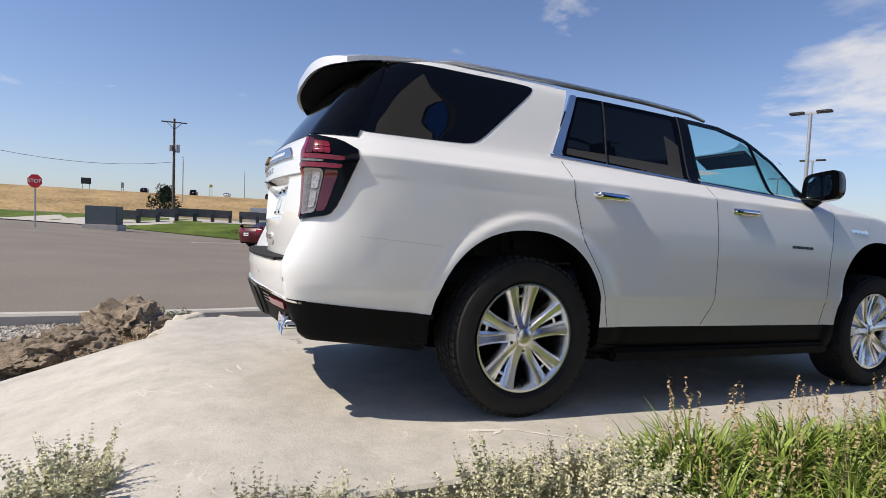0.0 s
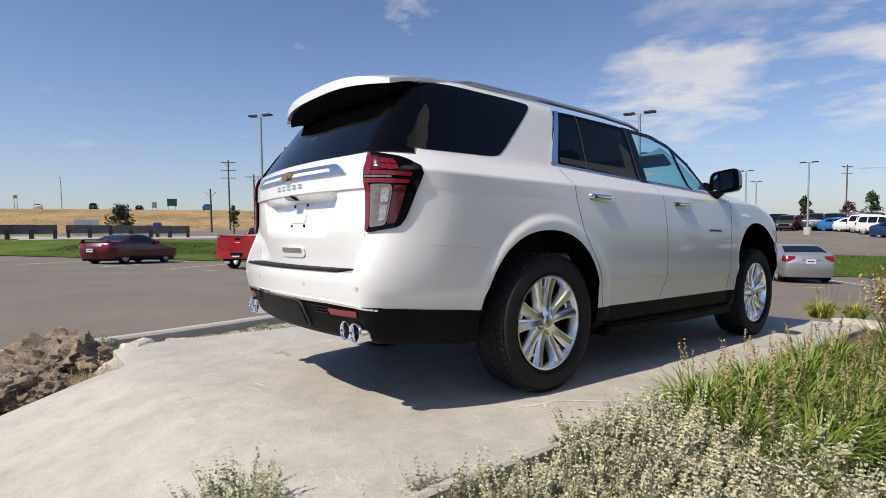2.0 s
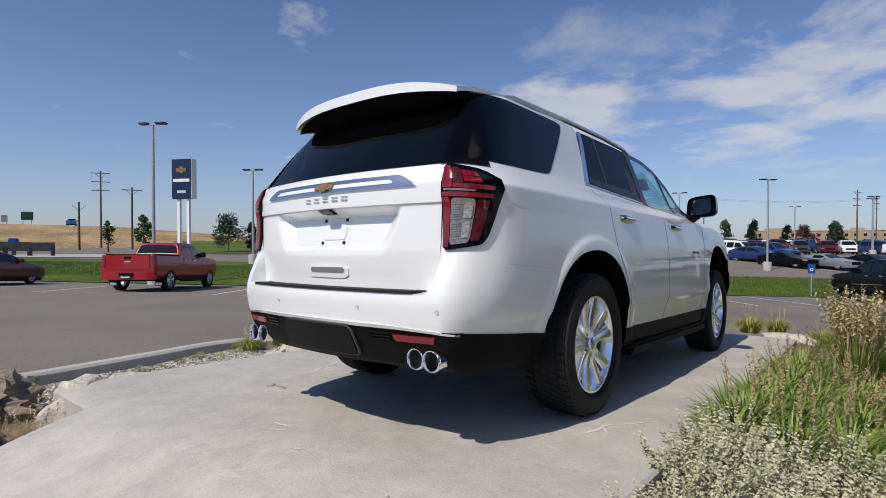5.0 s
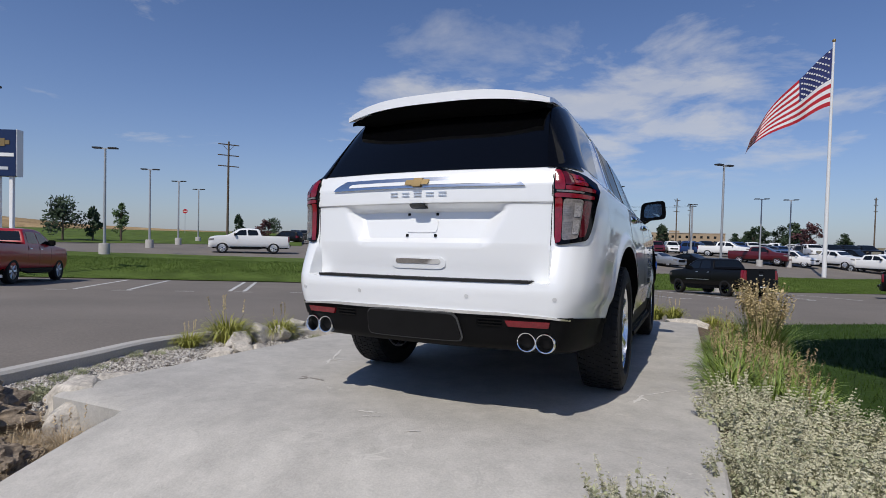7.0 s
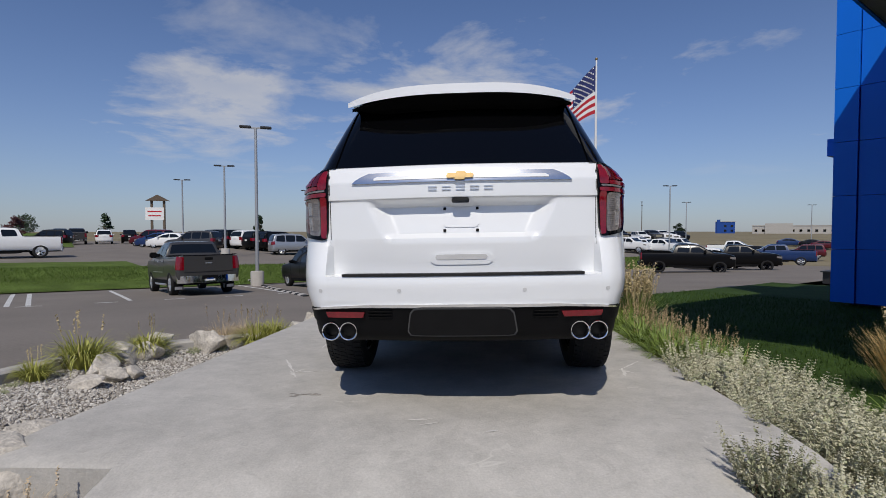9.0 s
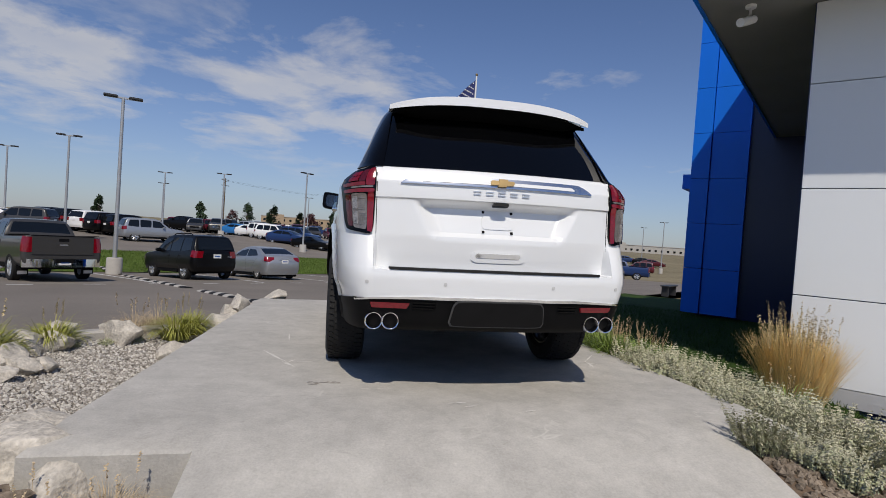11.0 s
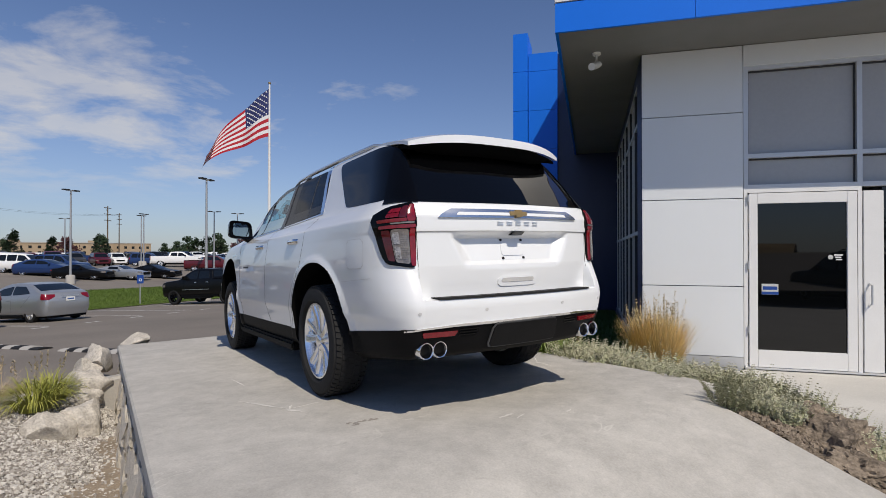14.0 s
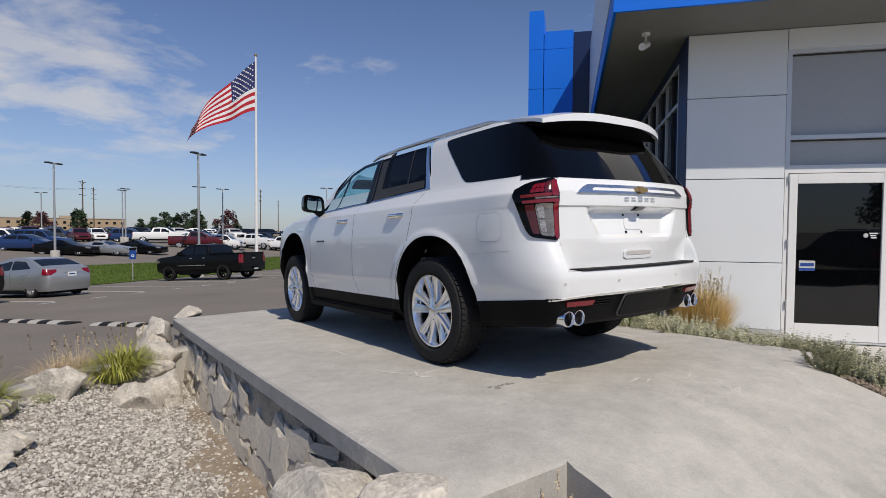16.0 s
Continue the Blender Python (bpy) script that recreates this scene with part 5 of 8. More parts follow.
KINDS = {
    "pickup": dict(low=0.46, L=5.85, W=2.04, belt=1.34, roof=1.93, r=0.42, axles=(1.18, 4.88), rear_lamp=(0.88, 1.32), plate=0.58,
                   top=[(0, 1.34), (0.03, 1.37), (2.04, 1.38), (2.08, 1.42), (2.24, 1.82), (2.36, 1.89), (2.9, 1.93), (3.4, 1.92), (3.72, 1.85), (4.42, 1.42), (4.56, 1.37), (5.45, 1.29), (5.74, 1.20), (5.82, 1.05), (5.85, 0.7)],
                   back=(2.10, 2.23), screen=(3.80, 4.38), windows=(((3.15, 1.38), (4.10, 1.38), (3.66, 1.76), (3.19, 1.81)), ((2.28, 1.40), (3.06, 1.38), (3.10, 1.81), (2.42, 1.79)))),
    "suv": dict(low=0.34, L=4.45, W=1.84, belt=1.06, roof=1.75, r=0.36, axles=(0.86, 3.50), rear_lamp=(0.86, 1.12), plate=0.93,
                top=[(0, 0.98), (0.02, 1.08), (0.06, 1.12), (0.30, 1.60), (0.42, 1.69), (0.9, 1.74), (1.7, 1.75), (2.2, 1.73), (2.52, 1.66), (3.22, 1.12), (3.4, 1.07), (4.05, 0.99), (4.32, 0.86), (4.42, 0.7), (4.45, 0.5)],
                back=(0.09, 0.31), screen=(2.58, 3.16), windows=(((2.02, 1.10), (3.0, 1.10), (2.55, 1.56), (2.05, 1.62)), ((1.20, 1.10), (1.94, 1.10), (1.97, 1.62), (1.20, 1.63)), ((0.38, 1.14), (1.12, 1.10), (1.12, 1.63), (0.50, 1.60)))),
    "sedan": dict(low=0.22, L=4.55, W=1.76, belt=0.97, roof=1.43, r=0.315, axles=(0.95, 3.62), rear_lamp=(0.79, 0.99), plate=0.80,
                  top=[(0, 0.86), (0.03, 0.98), (0.10, 1.04), (0.42, 1.09), (0.50, 1.11), (1.12, 1.35), (1.50, 1.42), (2.0, 1.44), (2.35, 1.42), (2.66, 1.36), (3.55, 0.99), (3.75, 0.93), (4.2, 0.82), (4.42, 0.70), (4.55, 0.45)],
                  back=(0.53, 1.12), screen=(2.72, 3.46), windows=(((2.02, 1.0), (3.20, 1.0), (2.68, 1.24), (2.05, 1.33)), ((0.92, 1.04), (1.95, 1.0), (1.98, 1.33), (1.34, 1.30)))),
    "coupe": dict(low=0.22, L=4.75, W=1.80, belt=0.95, roof=1.39, r=0.33, axles=(0.98, 3.72), rear_lamp=(0.72, 0.90), plate=0.62,
                  top=[(0, 0.80), (0.04, 0.94), (0.12, 1.00), (0.75, 1.03), (0.85, 1.05), (1.50, 1.32), (1.85, 1.38), (2.15, 1.39), (2.45, 1.36), (2.72, 1.29), (3.45, 0.97), (3.65, 0.92), (4.3, 0.80), (4.62, 0.66), (4.75, 0.42)],
                  back=(0.90, 1.46), screen=(2.76, 3.38), windows=(((1.62, 0.98), (3.10, 0.98), (2.62, 1.22), (1.72, 1.30)), ((1.20, 1.0), (1.54, 0.99), (1.63, 1.29), (1.50, 1.24)))),
    "sports": dict(low=0.18, L=4.50, W=1.86, belt=0.86, roof=1.24, r=0.33, axles=(0.85, 3.55), rear_lamp=(0.70, 0.82), plate=0.52,
                   top=[(0, 0.72), (0.04, 0.86), (0.12, 0.92), (0.7, 0.97), (1.40, 1.17), (1.75, 1.23), (2.05, 1.24), (2.30, 1.19), (3.0, 0.88), (3.2, 0.84), (4.0, 0.70), (4.35, 0.58), (4.5, 0.38)],
                   back=(0.80, 1.36), screen=(2.34, 2.94), windows=(((1.50, 0.90), (2.70, 0.90), (2.30, 1.10), (1.62, 1.15)),)),
}


def vehicle(kind, colour, m, label, category="car", group="", far=False):
    k = KINDS[kind]
    L, hw, belt, roof, low, r = k["L"], k["W"] / 2, k["belt"], k["roof"], k["low"], k["r"]
    car = thing({"pickup": "pickup_truck", "suv": "estate_car", "sedan": "sedan", "coupe": "coupe", "sports": "sports_car"}[kind], m, label, category, group)
    side_w = [(low, 0.90), (low + 0.14, 0.975), (belt * 0.60, 1.0), (belt * 0.80, 0.992), (belt * 0.93, 0.972), (belt, 0.945), (belt + (roof - belt) * 0.5, 0.84), (roof, 0.70)]
    nose = 0.30 if kind == "pickup" else 0.55

    def top(y):
        return smooth_lerp(k["top"], y) if kind not in ("pickup",) else lerp(k["top"], y)

    def width(y):
        a = min(1.0, y / (0.10 if kind == "pickup" else 0.34 if kind == "suv" else 0.55))
        b = min(1.0, (L - y) / nose)
        return hw * ((0.86 if kind in ("pickup", "suv") else 0.78) + (0.14 if kind in ("pickup", "suv") else 0.22) * math.sqrt(max(0.0, 1 - (1 - a) ** 2))) * (0.74 + 0.26 * math.sqrt(max(0.0, 1 - (1 - b) ** 2)))

    def side(y, z):
        return width(y) * lerp(side_w, z)

    def tail(x, y, z):
        """The rear bows out in the middle and tucks in above and below."""
        if kind == "pickup":
            return 0.0
        f = max(0.0, 1 - y / 0.6) ** 2
        return f * (0.13 * (x / hw) ** 2 + 0.15 * max(0.0, (z - 0.72) / 0.35) ** 1.4 * (kind != "suv") + 0.10 * max(0.0, (0.52 - z) / 0.3))

    n_y = 34 if far else 60
    ys = sorted({0.0, 0.015, 0.03, 0.06, 0.1, 0.16, 0.24, L - 0.015, L - 0.05, L - 0.1, L - 0.2, L, *[q[0] for q in k["top"]], *np.linspace(0.3, L - 0.3, n_y)})
    bm = bmesh.new()
    rings = []
    for y in ys:
        t = top(y)
        b = min(belt, t - 0.10)
        h = t - b
        zs_ = [low, low + 0.07, low + 0.14, belt * 0.60, belt * 0.80, b - 0.05, b, b + h * 0.35, b + h * 0.70, t - min(0.05, h * 0.25)]
        cap = min(1.0, (t - 0.04 - low) / (max(zs_) - low))
        zs_ = [low + (z - low) * cap for z in sorted(zs_)]
        half = [(side(y, z), z) for z in zs_]
        w = half[-1][0]
        if kind == "pickup" and 0.06 < y < 2.0:
            half += [(w * 0.965, t - 0.018), (w * 0.86, t), (w * 0.85, 0.90), (0, 0.90)]
        else:
            half += [(w * 0.965, t - 0.018), (w * 0.90, t - 0.004), (w * 0.6, t + 0.008), (0, t + 0.014)]
        rings.append([bm.verts.new((x, y, z)) for x, z in half] + [bm.verts.new((-x, y, z)) for x, z in half[-2::-1]])
    n = len(rings[0])
    for a, b in zip(rings, rings[1:]):
        for i in range(n):
            bm.faces.new((a[i], a[(i + 1) % n], b[(i + 1) % n], b[i]))
    bm.faces.new(rings[-1][::-1])
    # The rear face, in rows from side to side.
    cols = 8
    mid = n // 2
    grid = []
    for i in range(mid):
        p, q = rings[0][i], rings[0][n - 1 - i]
        grid.append([p] + [bm.verts.new(p.co.lerp(q.co, c / cols)) for c in range(1, cols)] + [q])
    for a, b in zip(grid, grid[1:]):
        for c in range(cols):
            bm.faces.new((a[c], a[c + 1], b[c + 1], b[c]))
    for c in range(cols):
        bm.faces.new((grid[-1][c], grid[-1][c + 1], rings[0][mid]))
    bmesh.ops.recalc_face_normals(bm, faces=bm.faces[:])
    for v in bm.verts:
        v.co.y += tail(*v.co)
    body = part("body", bm, colour, car)
    for c in k["axles"]:
        for s in (1, -1):
            lo, hi = sorted((s * (hw - 0.30), s * (hw + 0.2)))
            cut(body, prism([(c + (r + 0.075) * math.cos(t), r + 0.02 + (r + 0.085) * math.sin(t)) for t in np.linspace(0, 2 * math.pi, 28, endpoint=False)], lo, hi, "x"), VOID)
    body.data.shade_smooth(), body.data.set_sharp_from_angle(angle=radians(38))

    def on_top(name, y0, y1, f, mat, lb=""):
        """A pane lying on the sloping top of the body."""
        def point(u, v, d):
            y = y0 + (y1 - y0) * v
            w = side(y, top(y) - 0.05)
            x = (2 * u - 1) * w * f
            return (x, y, top(y) + 0.014 * (1 - (x / w) ** 2) - 0.006 * abs(x / w) ** 4 + 0.004 + d)
        part(name, shell(point, 8, 6, 0.01), mat, car, lb)
    on_top("rear_window", *k["back"], 0.86, CAR_GLASS, "dark rear glass")
    on_top("windscreen", *k["screen"], 0.88, CAR_GLASS, "dark windscreen")

    def on_side(name, s, corners, mat, off=0.006, nu=6, nv=5, lb="", kk=0.05):
        def point(u, v, d):
            q = bilinear(corners, u, v, kk)
            return (s * (side(q.x, q.y) + off + d), q.x, q.y)
        return part(name, shell(point, nu, nv, 0.01), mat, car, lb)

    lo_z, hi_z = k["rear_lamp"]
    chrome = kind == "pickup" and colour is CHARCOAL
    for s in (1, -1):
        for c in k["windows"]:
            on_side("side_window", s, c, CAR_GLASS, lb="dark side window")
        # Tail lamp wrapped round the rear corner.
        def lamp(u, v, d, s=s):
            z = lo_z + (hi_z - lo_z) * v
            f = u * 2 - 1
            reach = 0.10 if kind == "pickup" else 0.26
            inner = 0.80 if kind == "pickup" else 0.70 if kind == "sedan" else 0.62 if kind in ("coupe", "sports") else 0.72
            x_in = side(0, z)
            if f < 0:
                if kind == "sedan":
                    z = hi_z - (hi_z - lo_z) * (1 - v) * (1 + 0.55 * f)
                x = x_in * (1 + f * (1 - inner))
                return (s * x, -0.008 - d + tail(x, 0, z), z)
            y = reach * f
            return (s * (side(y, z) + 0.008 + d), y - 0.008 * (1 - f) + tail(x_in, y, z), z + 0.03 * f)
        part("tail_lamp", shell(lamp, 10, 4, 0.012), LAMP_RED, car, "red tail lamp")
        def head(u, v, d, s=s):
            z = k["top"][-3][1] * 0.80 + 0.13 * v
            y = L - 0.06 - 0.34 * u
            return (s * (side(y, z) + 0.006 + d), y + 0.02, z + 0.04 * u)
        part("headlamp", shell(head, 6, 3, 0.012), LAMP_CLEAR, car, "clear headlamp")
        ym = k["screen"][1] - 0.45
        x0, x1 = sorted((s * hw * 0.90, s * (hw + 0.15)))
        part("mirror", box((x0, ym, belt + 0.0), (x1, ym + 0.13, belt + (0.22 if kind == "pickup" else 0.14)), 0.035), BLACK_PLASTIC if kind == "pickup" else colour, car)
        part("sill", box((min(s * hw * 0.86, s * hw * 0.97), k["axles"][0] + r + 0.1, low - 0.06), (max(s * hw * 0.86, s * hw * 0.97), k["axles"][1] - r - 0.1, low + 0.06), 0.02), BLACK_PLASTIC, car)
        if not far:
            split = k["windows"][0][0][0] - 0.04
            for a, b in (((split, belt), (split, low + 0.16)), ((k["windows"][0][1][0] + 0.02, belt - 0.02), (k["windows"][0][1][0] - 0.02, low + 0.16)), ((k["windows"][1][0][0] - 0.02, belt - 0.02), (k["axles"][0] + r + 0.14 if kind != "pickup" else 2.16, low + 0.3))):
                on_side("door_gap", s, [(a[0] - 0.004, a[1]), (a[0] + 0.004, a[1]), (b[0] + 0.004, b[1]), (b[0] - 0.004, b[1])], BLACK_PLASTIC, 0.001, 1, 8, kk=0)
            for y in (split + 0.06, split - 0.80) if kind != "coupe" else (split + 0.1,):
                on_side("door_handle", s, [(y, belt - 0.16), (y + 0.17, belt - 0.155), (y + 0.17, belt - 0.125), (y, belt - 0.13)], SATIN if kind == "pickup" else colour, 0.025, 4, 2)
            if kind == "pickup":
                on_side("side_trim", s, [(2.3, 0.80), (4.2, 0.80), (4.2, 0.825), (2.3, 0.825)], SATIN if colour is not RED else colour, 0.008, 10, 2)
    bump_mat = CHROME if chrome else colour
    def bumper(u, v, d):
        f = 2 * u - 1
        if kind == "pickup":
            return (f * hw * 0.97, -0.10 + 0.16 * abs(f) ** 4 - d * (1 - 0.5 * abs(2 * v - 1) ** 3), low - 0.02 + 0.24 * v)
        z = low + 0.02 + 0.30 * v
        x = f * hw * 0.80
        return (x, tail(x, 0, z) - 0.03 - d * 0.8 * (1 - abs(2 * v - 1) ** 3) + 0.03 * abs(f) ** 6, z)
    part("rear_bumper", shell(bumper, 18, 8, 0.05), bump_mat, car, "chrome rear bumper" if chrome else "")
    part("lower_trim", box((-hw * 0.66, -0.02 if kind == "pickup" else 0.16, low - 0.08), (hw * 0.66, 0.30, low + 0.03), 0.02), BLACK_PLASTIC, car)
    part("front_bumper", box((-hw * 0.74, L - 0.10, low - 0.02), (hw * 0.74, L + 0.03, low + 0.22), 0.05), colour, car)
    gz = k["top"][-3][1]
    part("grille", box((-hw * 0.55, L - 0.10, low + 0.24), (hw * 0.55, L + 0.012, gz * 0.92), 0.02), CHROME if kind == "pickup" and far else BLACK_PLASTIC, car)
    pz = k["plate"]
    py = -0.165 if kind == "pickup" else -0.012
    if kind == "coupe":
        py = -0.16
    plate = part("number_plate", box((-0.155, py, pz - 0.075), (0.155, py + 0.012, pz + 0.075)), PLATE, car, "white number plate with a dark bar", smooth=False)
    if not far:
        part("plate_bar", box((-0.11, py - 0.003, pz - 0.022), (0.11, py + 0.004, pz + 0.022)), SIGN_BLUE, plate, smooth=False)
    if kind == "pickup":
        gate = part("tailgate", box((-hw * 0.775, -0.022, 0.80), (hw * 0.775, 0.05, 1.355), 0.015), colour, car)
        part("gate_handle", box((-0.13, -0.03, 1.20), (0.13, -0.015, 1.29), 0.006), BLACK_PLASTIC, gate, "black tailgate handle")
        part("gate_badge", box((-0.11, -0.03, 1.08), (0.11, -0.018, 1.12), 0.006), SATIN, gate, "plain bright badge bar")
        part("gate_cap", box((-hw * 0.78, -0.02, 1.355), (hw * 0.78, 0.06, 1.38), 0.008), BLACK_PLASTIC, gate)
        part("bumper_step", box((-0.24, -0.168, low + 0.10), (0.24, -0.10, low + 0.225), 0.01), BLACK_PLASTIC, car)
        for s in (1, -1):
            x0, x1 = sorted((s * (hw * 0.80), s * (hw * 0.93)))
            part("bed_rail", box((x0, 0.05, 1.375), (x1, 2.0, 1.40), 0.008), BLACK_PLASTIC, car)
            if not far and colour is not BLACK:
                x0, x1 = sorted((s * (hw * 0.68), s * (hw * 0.97)))
                part("mud_flap", box((x0, 0.58, 0.20), (x1, 0.60, 0.50), 0.005), BLACK_PLASTIC, car)
                part("flap_plate", box((x0 + 0.03, 0.57, 0.22), (x1 - 0.03, 0.581, 0.32)), SATIN, car)
            x0, x1 = sorted((s * (hw * 0.72), s * (hw * 0.92)))
            part("step_bar", tube([(s * hw * 0.90, 2.1, 0.40), (s * hw * 0.93, 2.3, 0.36), (s * hw * 0.93, 4.1, 0.36), (s * hw * 0.90, 4.25, 0.40)], 0.045, 8), SATIN if colour is CHARCOAL else BLACK_PLASTIC, car)
    if kind == "coupe" and not far:
        part("rear_spoiler", shell(lambda u, v, d: ((2 * u - 1) * hw * 0.80, 0.04 + 0.20 * v + 0.05 * abs(2 * u - 1) ** 3, 1.14 - 0.13 * abs(2 * u - 1) ** 8 + d), 18, 3, 0.035), colour, car, "dark red boot spoiler")
    if kind == "suv" and not far:
        for s in (1, -1):
            part("roof_rail", tube([(s * 0.62, 0.7, 1.72), (s * 0.62, 0.85, 1.79), (s * 0.62, 2.0, 1.79), (s * 0.62, 2.15, 1.73)], 0.018, 8), BLACK_PLASTIC, car)
        part("badge", box((0.42, -0.015, 0.90), (0.60, -0.004, 0.925)), SATIN, car, smooth=False)
    if kind == "sedan":
        part("boot_grip", box((-0.30, -0.018, 0.90), (0.30, 0.0, 0.925), 0.006), colour if far else SATIN, car)
    part("underside", box((-hw * 0.78, 0.2, low - 0.08), (hw * 0.78, L - 0.25, low + 0.06)), VOID, car, smooth=False)
    for c in k["axles"]:
        for s in (1, -1):
            wheel = new("wheel", WHEEL_MESH["tyre"])
            wheel.parent, wheel.matrix_basis = car, pose(s * (hw - 0.13), c, r, 0, 0, 0 if s > 0 else 180) @ Matrix.Diagonal((r / 0.40, r / 0.40, r / 0.40, 1))
            rim = new("rim", WHEEL_MESH["dark_rim" if colour is BLACK and kind == "pickup" else "rim"])
            rim.parent = wheel
    return car


def rim_bm():
    bm = lathe([(-0.08, 0.24), (-0.08, 0.27), (0.10, 0.27), (0.10, 0.245), (0.02, 0.235)], 28, "x", True)
    for kk in range(6):
        a = kk * math.pi / 3
        for d in (-0.14, 0.14):
            add_tube(bm, [(0.07, 0.05 * math.cos(a), 0.05 * math.sin(a)), (0.085, 0.25 * math.cos(a + d), 0.25 * math.sin(a + d))], [0.03, 0.022], 6)
    return bm


WHEEL_MESH = {
    "tyre": mesh_of(lathe([(-0.10, 0.26), (-0.125, 0.30), (-0.125, 0.36), (-0.10, 0.395), (0, 0.40), (0.10, 0.395), (0.125, 0.36), (0.125, 0.30), (0.10, 0.26)], 28, "x", True), "tyre", RUBBER),
    "rim": mesh_of(rim_bm(), "rim", SATIN),
    "dark_rim": mesh_of(rim_bm(), "rim", GLOSS_BLACK),
}
HEAD = math.degrees(math.atan2(0.66, 0.75))


def at_pq(p, q, turn=0.0):
    """Standing on the asphalt at p, q, facing the far side, turned by some degrees."""
    x, y = from_pq(p, q)
    return pose(x, y, road_z(x, y) + 0.005, -3.0 if q < 20 else 0, 0, HEAD + turn)


def parked(kind, colour, p, axle_q, label, turn=0.0, category="car", group="cars parked by the grass strip", far=False):
    y0 = KINDS[kind]["axles"][0]
    m = at_pq(p, axle_q, turn) @ pose(0, -y0, 0)
    return vehicle(kind, colour, m, label, category, group, far)


parked("coupe", MAROON, -15.3, 15.5, "dark red two-door coupe parked on asphalt")
parked("pickup", RED, -8.95, 15.0, "bright red crew-cab pickup truck parked on asphalt", category="pickup truck")
parked("pickup", CHARCOAL, 2.2, 15.0, "charcoal grey crew-cab pickup with chrome bumper", category="pickup truck")
parked("suv", BLACK, 6.6, 15.3, "black boxy estate car parked by the grass")
parked("sedan", SILVER, 9.4, 15.5, "silver four-door sedan parked by the grass", -7)
parked("pickup", BLACK, 17.7, 15.0, "black crew-cab pickup truck with black wheels", -6, category="pickup truck")

for kind, x, y, z, turn, lb in (("suv", 1.6, -11.5, -0.655, 115, "black estate car parked on the pale apron"), ("pickup", 7.6, -12.5, -0.555, 35, "black pickup truck parked on the pale path")):
    vehicle(kind, BLACK, pose(x, y, z, 0, 0, turn), lb, "pickup truck" if kind == "pickup" else "car", "cars parked behind the slab")

# Bay lines.
rng = random.Random(4)
for p in (-17.5, -14.0, -11.3, -6.2, -4.9, -2.3, -1.9, 0.2, 4.4, 7.8, 10.9, 13.2, 15.8, 20.2, 23):
    bm = bmesh.new()
    qs = np.linspace(13.6, 18.7, 8)
    rows_l = [[bm.verts.new((*from_pq(p + d, q), road_z(*from_pq(p + d, q)) + 0.004)) for d in (-0.055, 0.055)] for q in qs]
    for a, b in zip(rows_l, rows_l[1:]):
        bm.faces.new((a[0], a[1], b[1], b[0]))
    single("bay_line", bm, LINE_PAINT, "worn white painted parking line", "road marking", kind="structure", smooth=False)
for i in range(22):
    p = -13 + i * 1.55
    bm = bmesh.new()
    bm.faces.new([bm.verts.new((*from_pq(p + a, 13.3 + b), road_z(*from_pq(p + a, 13.3 + b)) + 0.004)) for a, b in ((0, 0), (0.5, 0), (0.5, 0.1), (0, 0.1))])
    single("lane_dash", bm, LINE_PAINT, "short white painted dash on asphalt", "road marking", kind="structure", smooth=False)

# Striped speed bumps across the lane.
for s0, s1 in ((-1.1, 0.88), (1.54, 4.1), (5.3, 9.0), (9.4, 13.4), (14.2, 18.2)):
    a, d = Vector((-2.45, 8.95)), Vector((-0.52, 0.854))
    ends = [a + d * q for q in (s0, s1)]
    lo, hi = (Vector((c.x, c.y, road_z(c.x, c.y))) for c in ends)
    along = hi - lo
    bump = thing("speed_bump", pose(*lo, 0, 0, math.degrees(math.atan2(along.y, along.x))) @ pose(0, 0, 0, 0, -math.degrees(math.asin(along.z / along.length)), 0), "black rubber speed bump with pale stripes", "speed bump", "speed bumps across the lane")
    step = along.length / 8
    for i in range(8):
        k = 0.7 if i in (0, 7) else 1.0
        block = prism([(-0.15, 0.0), (-0.12, 0.034 * k), (-0.05, 0.055 * k), (0.05, 0.055 * k), (0.12, 0.034 * k), (0.15, 0.0)], i * step, (i + 1) * step, "x")
        part("painted_block" if i % 2 else "rubber_block", block, KERB if i % 2 else RUBBER, bump, "pale painted block" if i % 2 else "", smooth=False)

# The far car park and the lane beyond the shop: stock at its places (kind, colour, x, y, heading).
COLOURS = {"white": (WHITE, "white"), "black": (BLACK, "black"), "silver": (SILVER, "silver"), "navy": (NAVY_PAINT, "dark blue"), "charcoal": (CHARCOAL, "grey"), "maroon": (MAROON, "dark red"), "blue": (BLUE_PAINT, "bright blue")}
words = {"suv": "estate car", "sedan": "sedan", "pickup": "pickup truck", "coupe": "coupe", "sports": "low sports car"}
stock = {}


def stand(kind, col, x, y, turn):
    m = pose(x, y, road_z(x, y) + 0.005, 0, 0, turn) @ pose(0, -KINDS[kind]["L"] / 2, 0)
    if (kind, col) in stock:
        return copy_thing(stock[kind, col], m)
    mat, word = COLOURS[col]
    stock[kind, col] = vehicle(kind, mat, m, f"{word} {words[kind]} parked on open asphalt", "pickup truck" if kind == "pickup" else "car", "cars in the far car park", True)


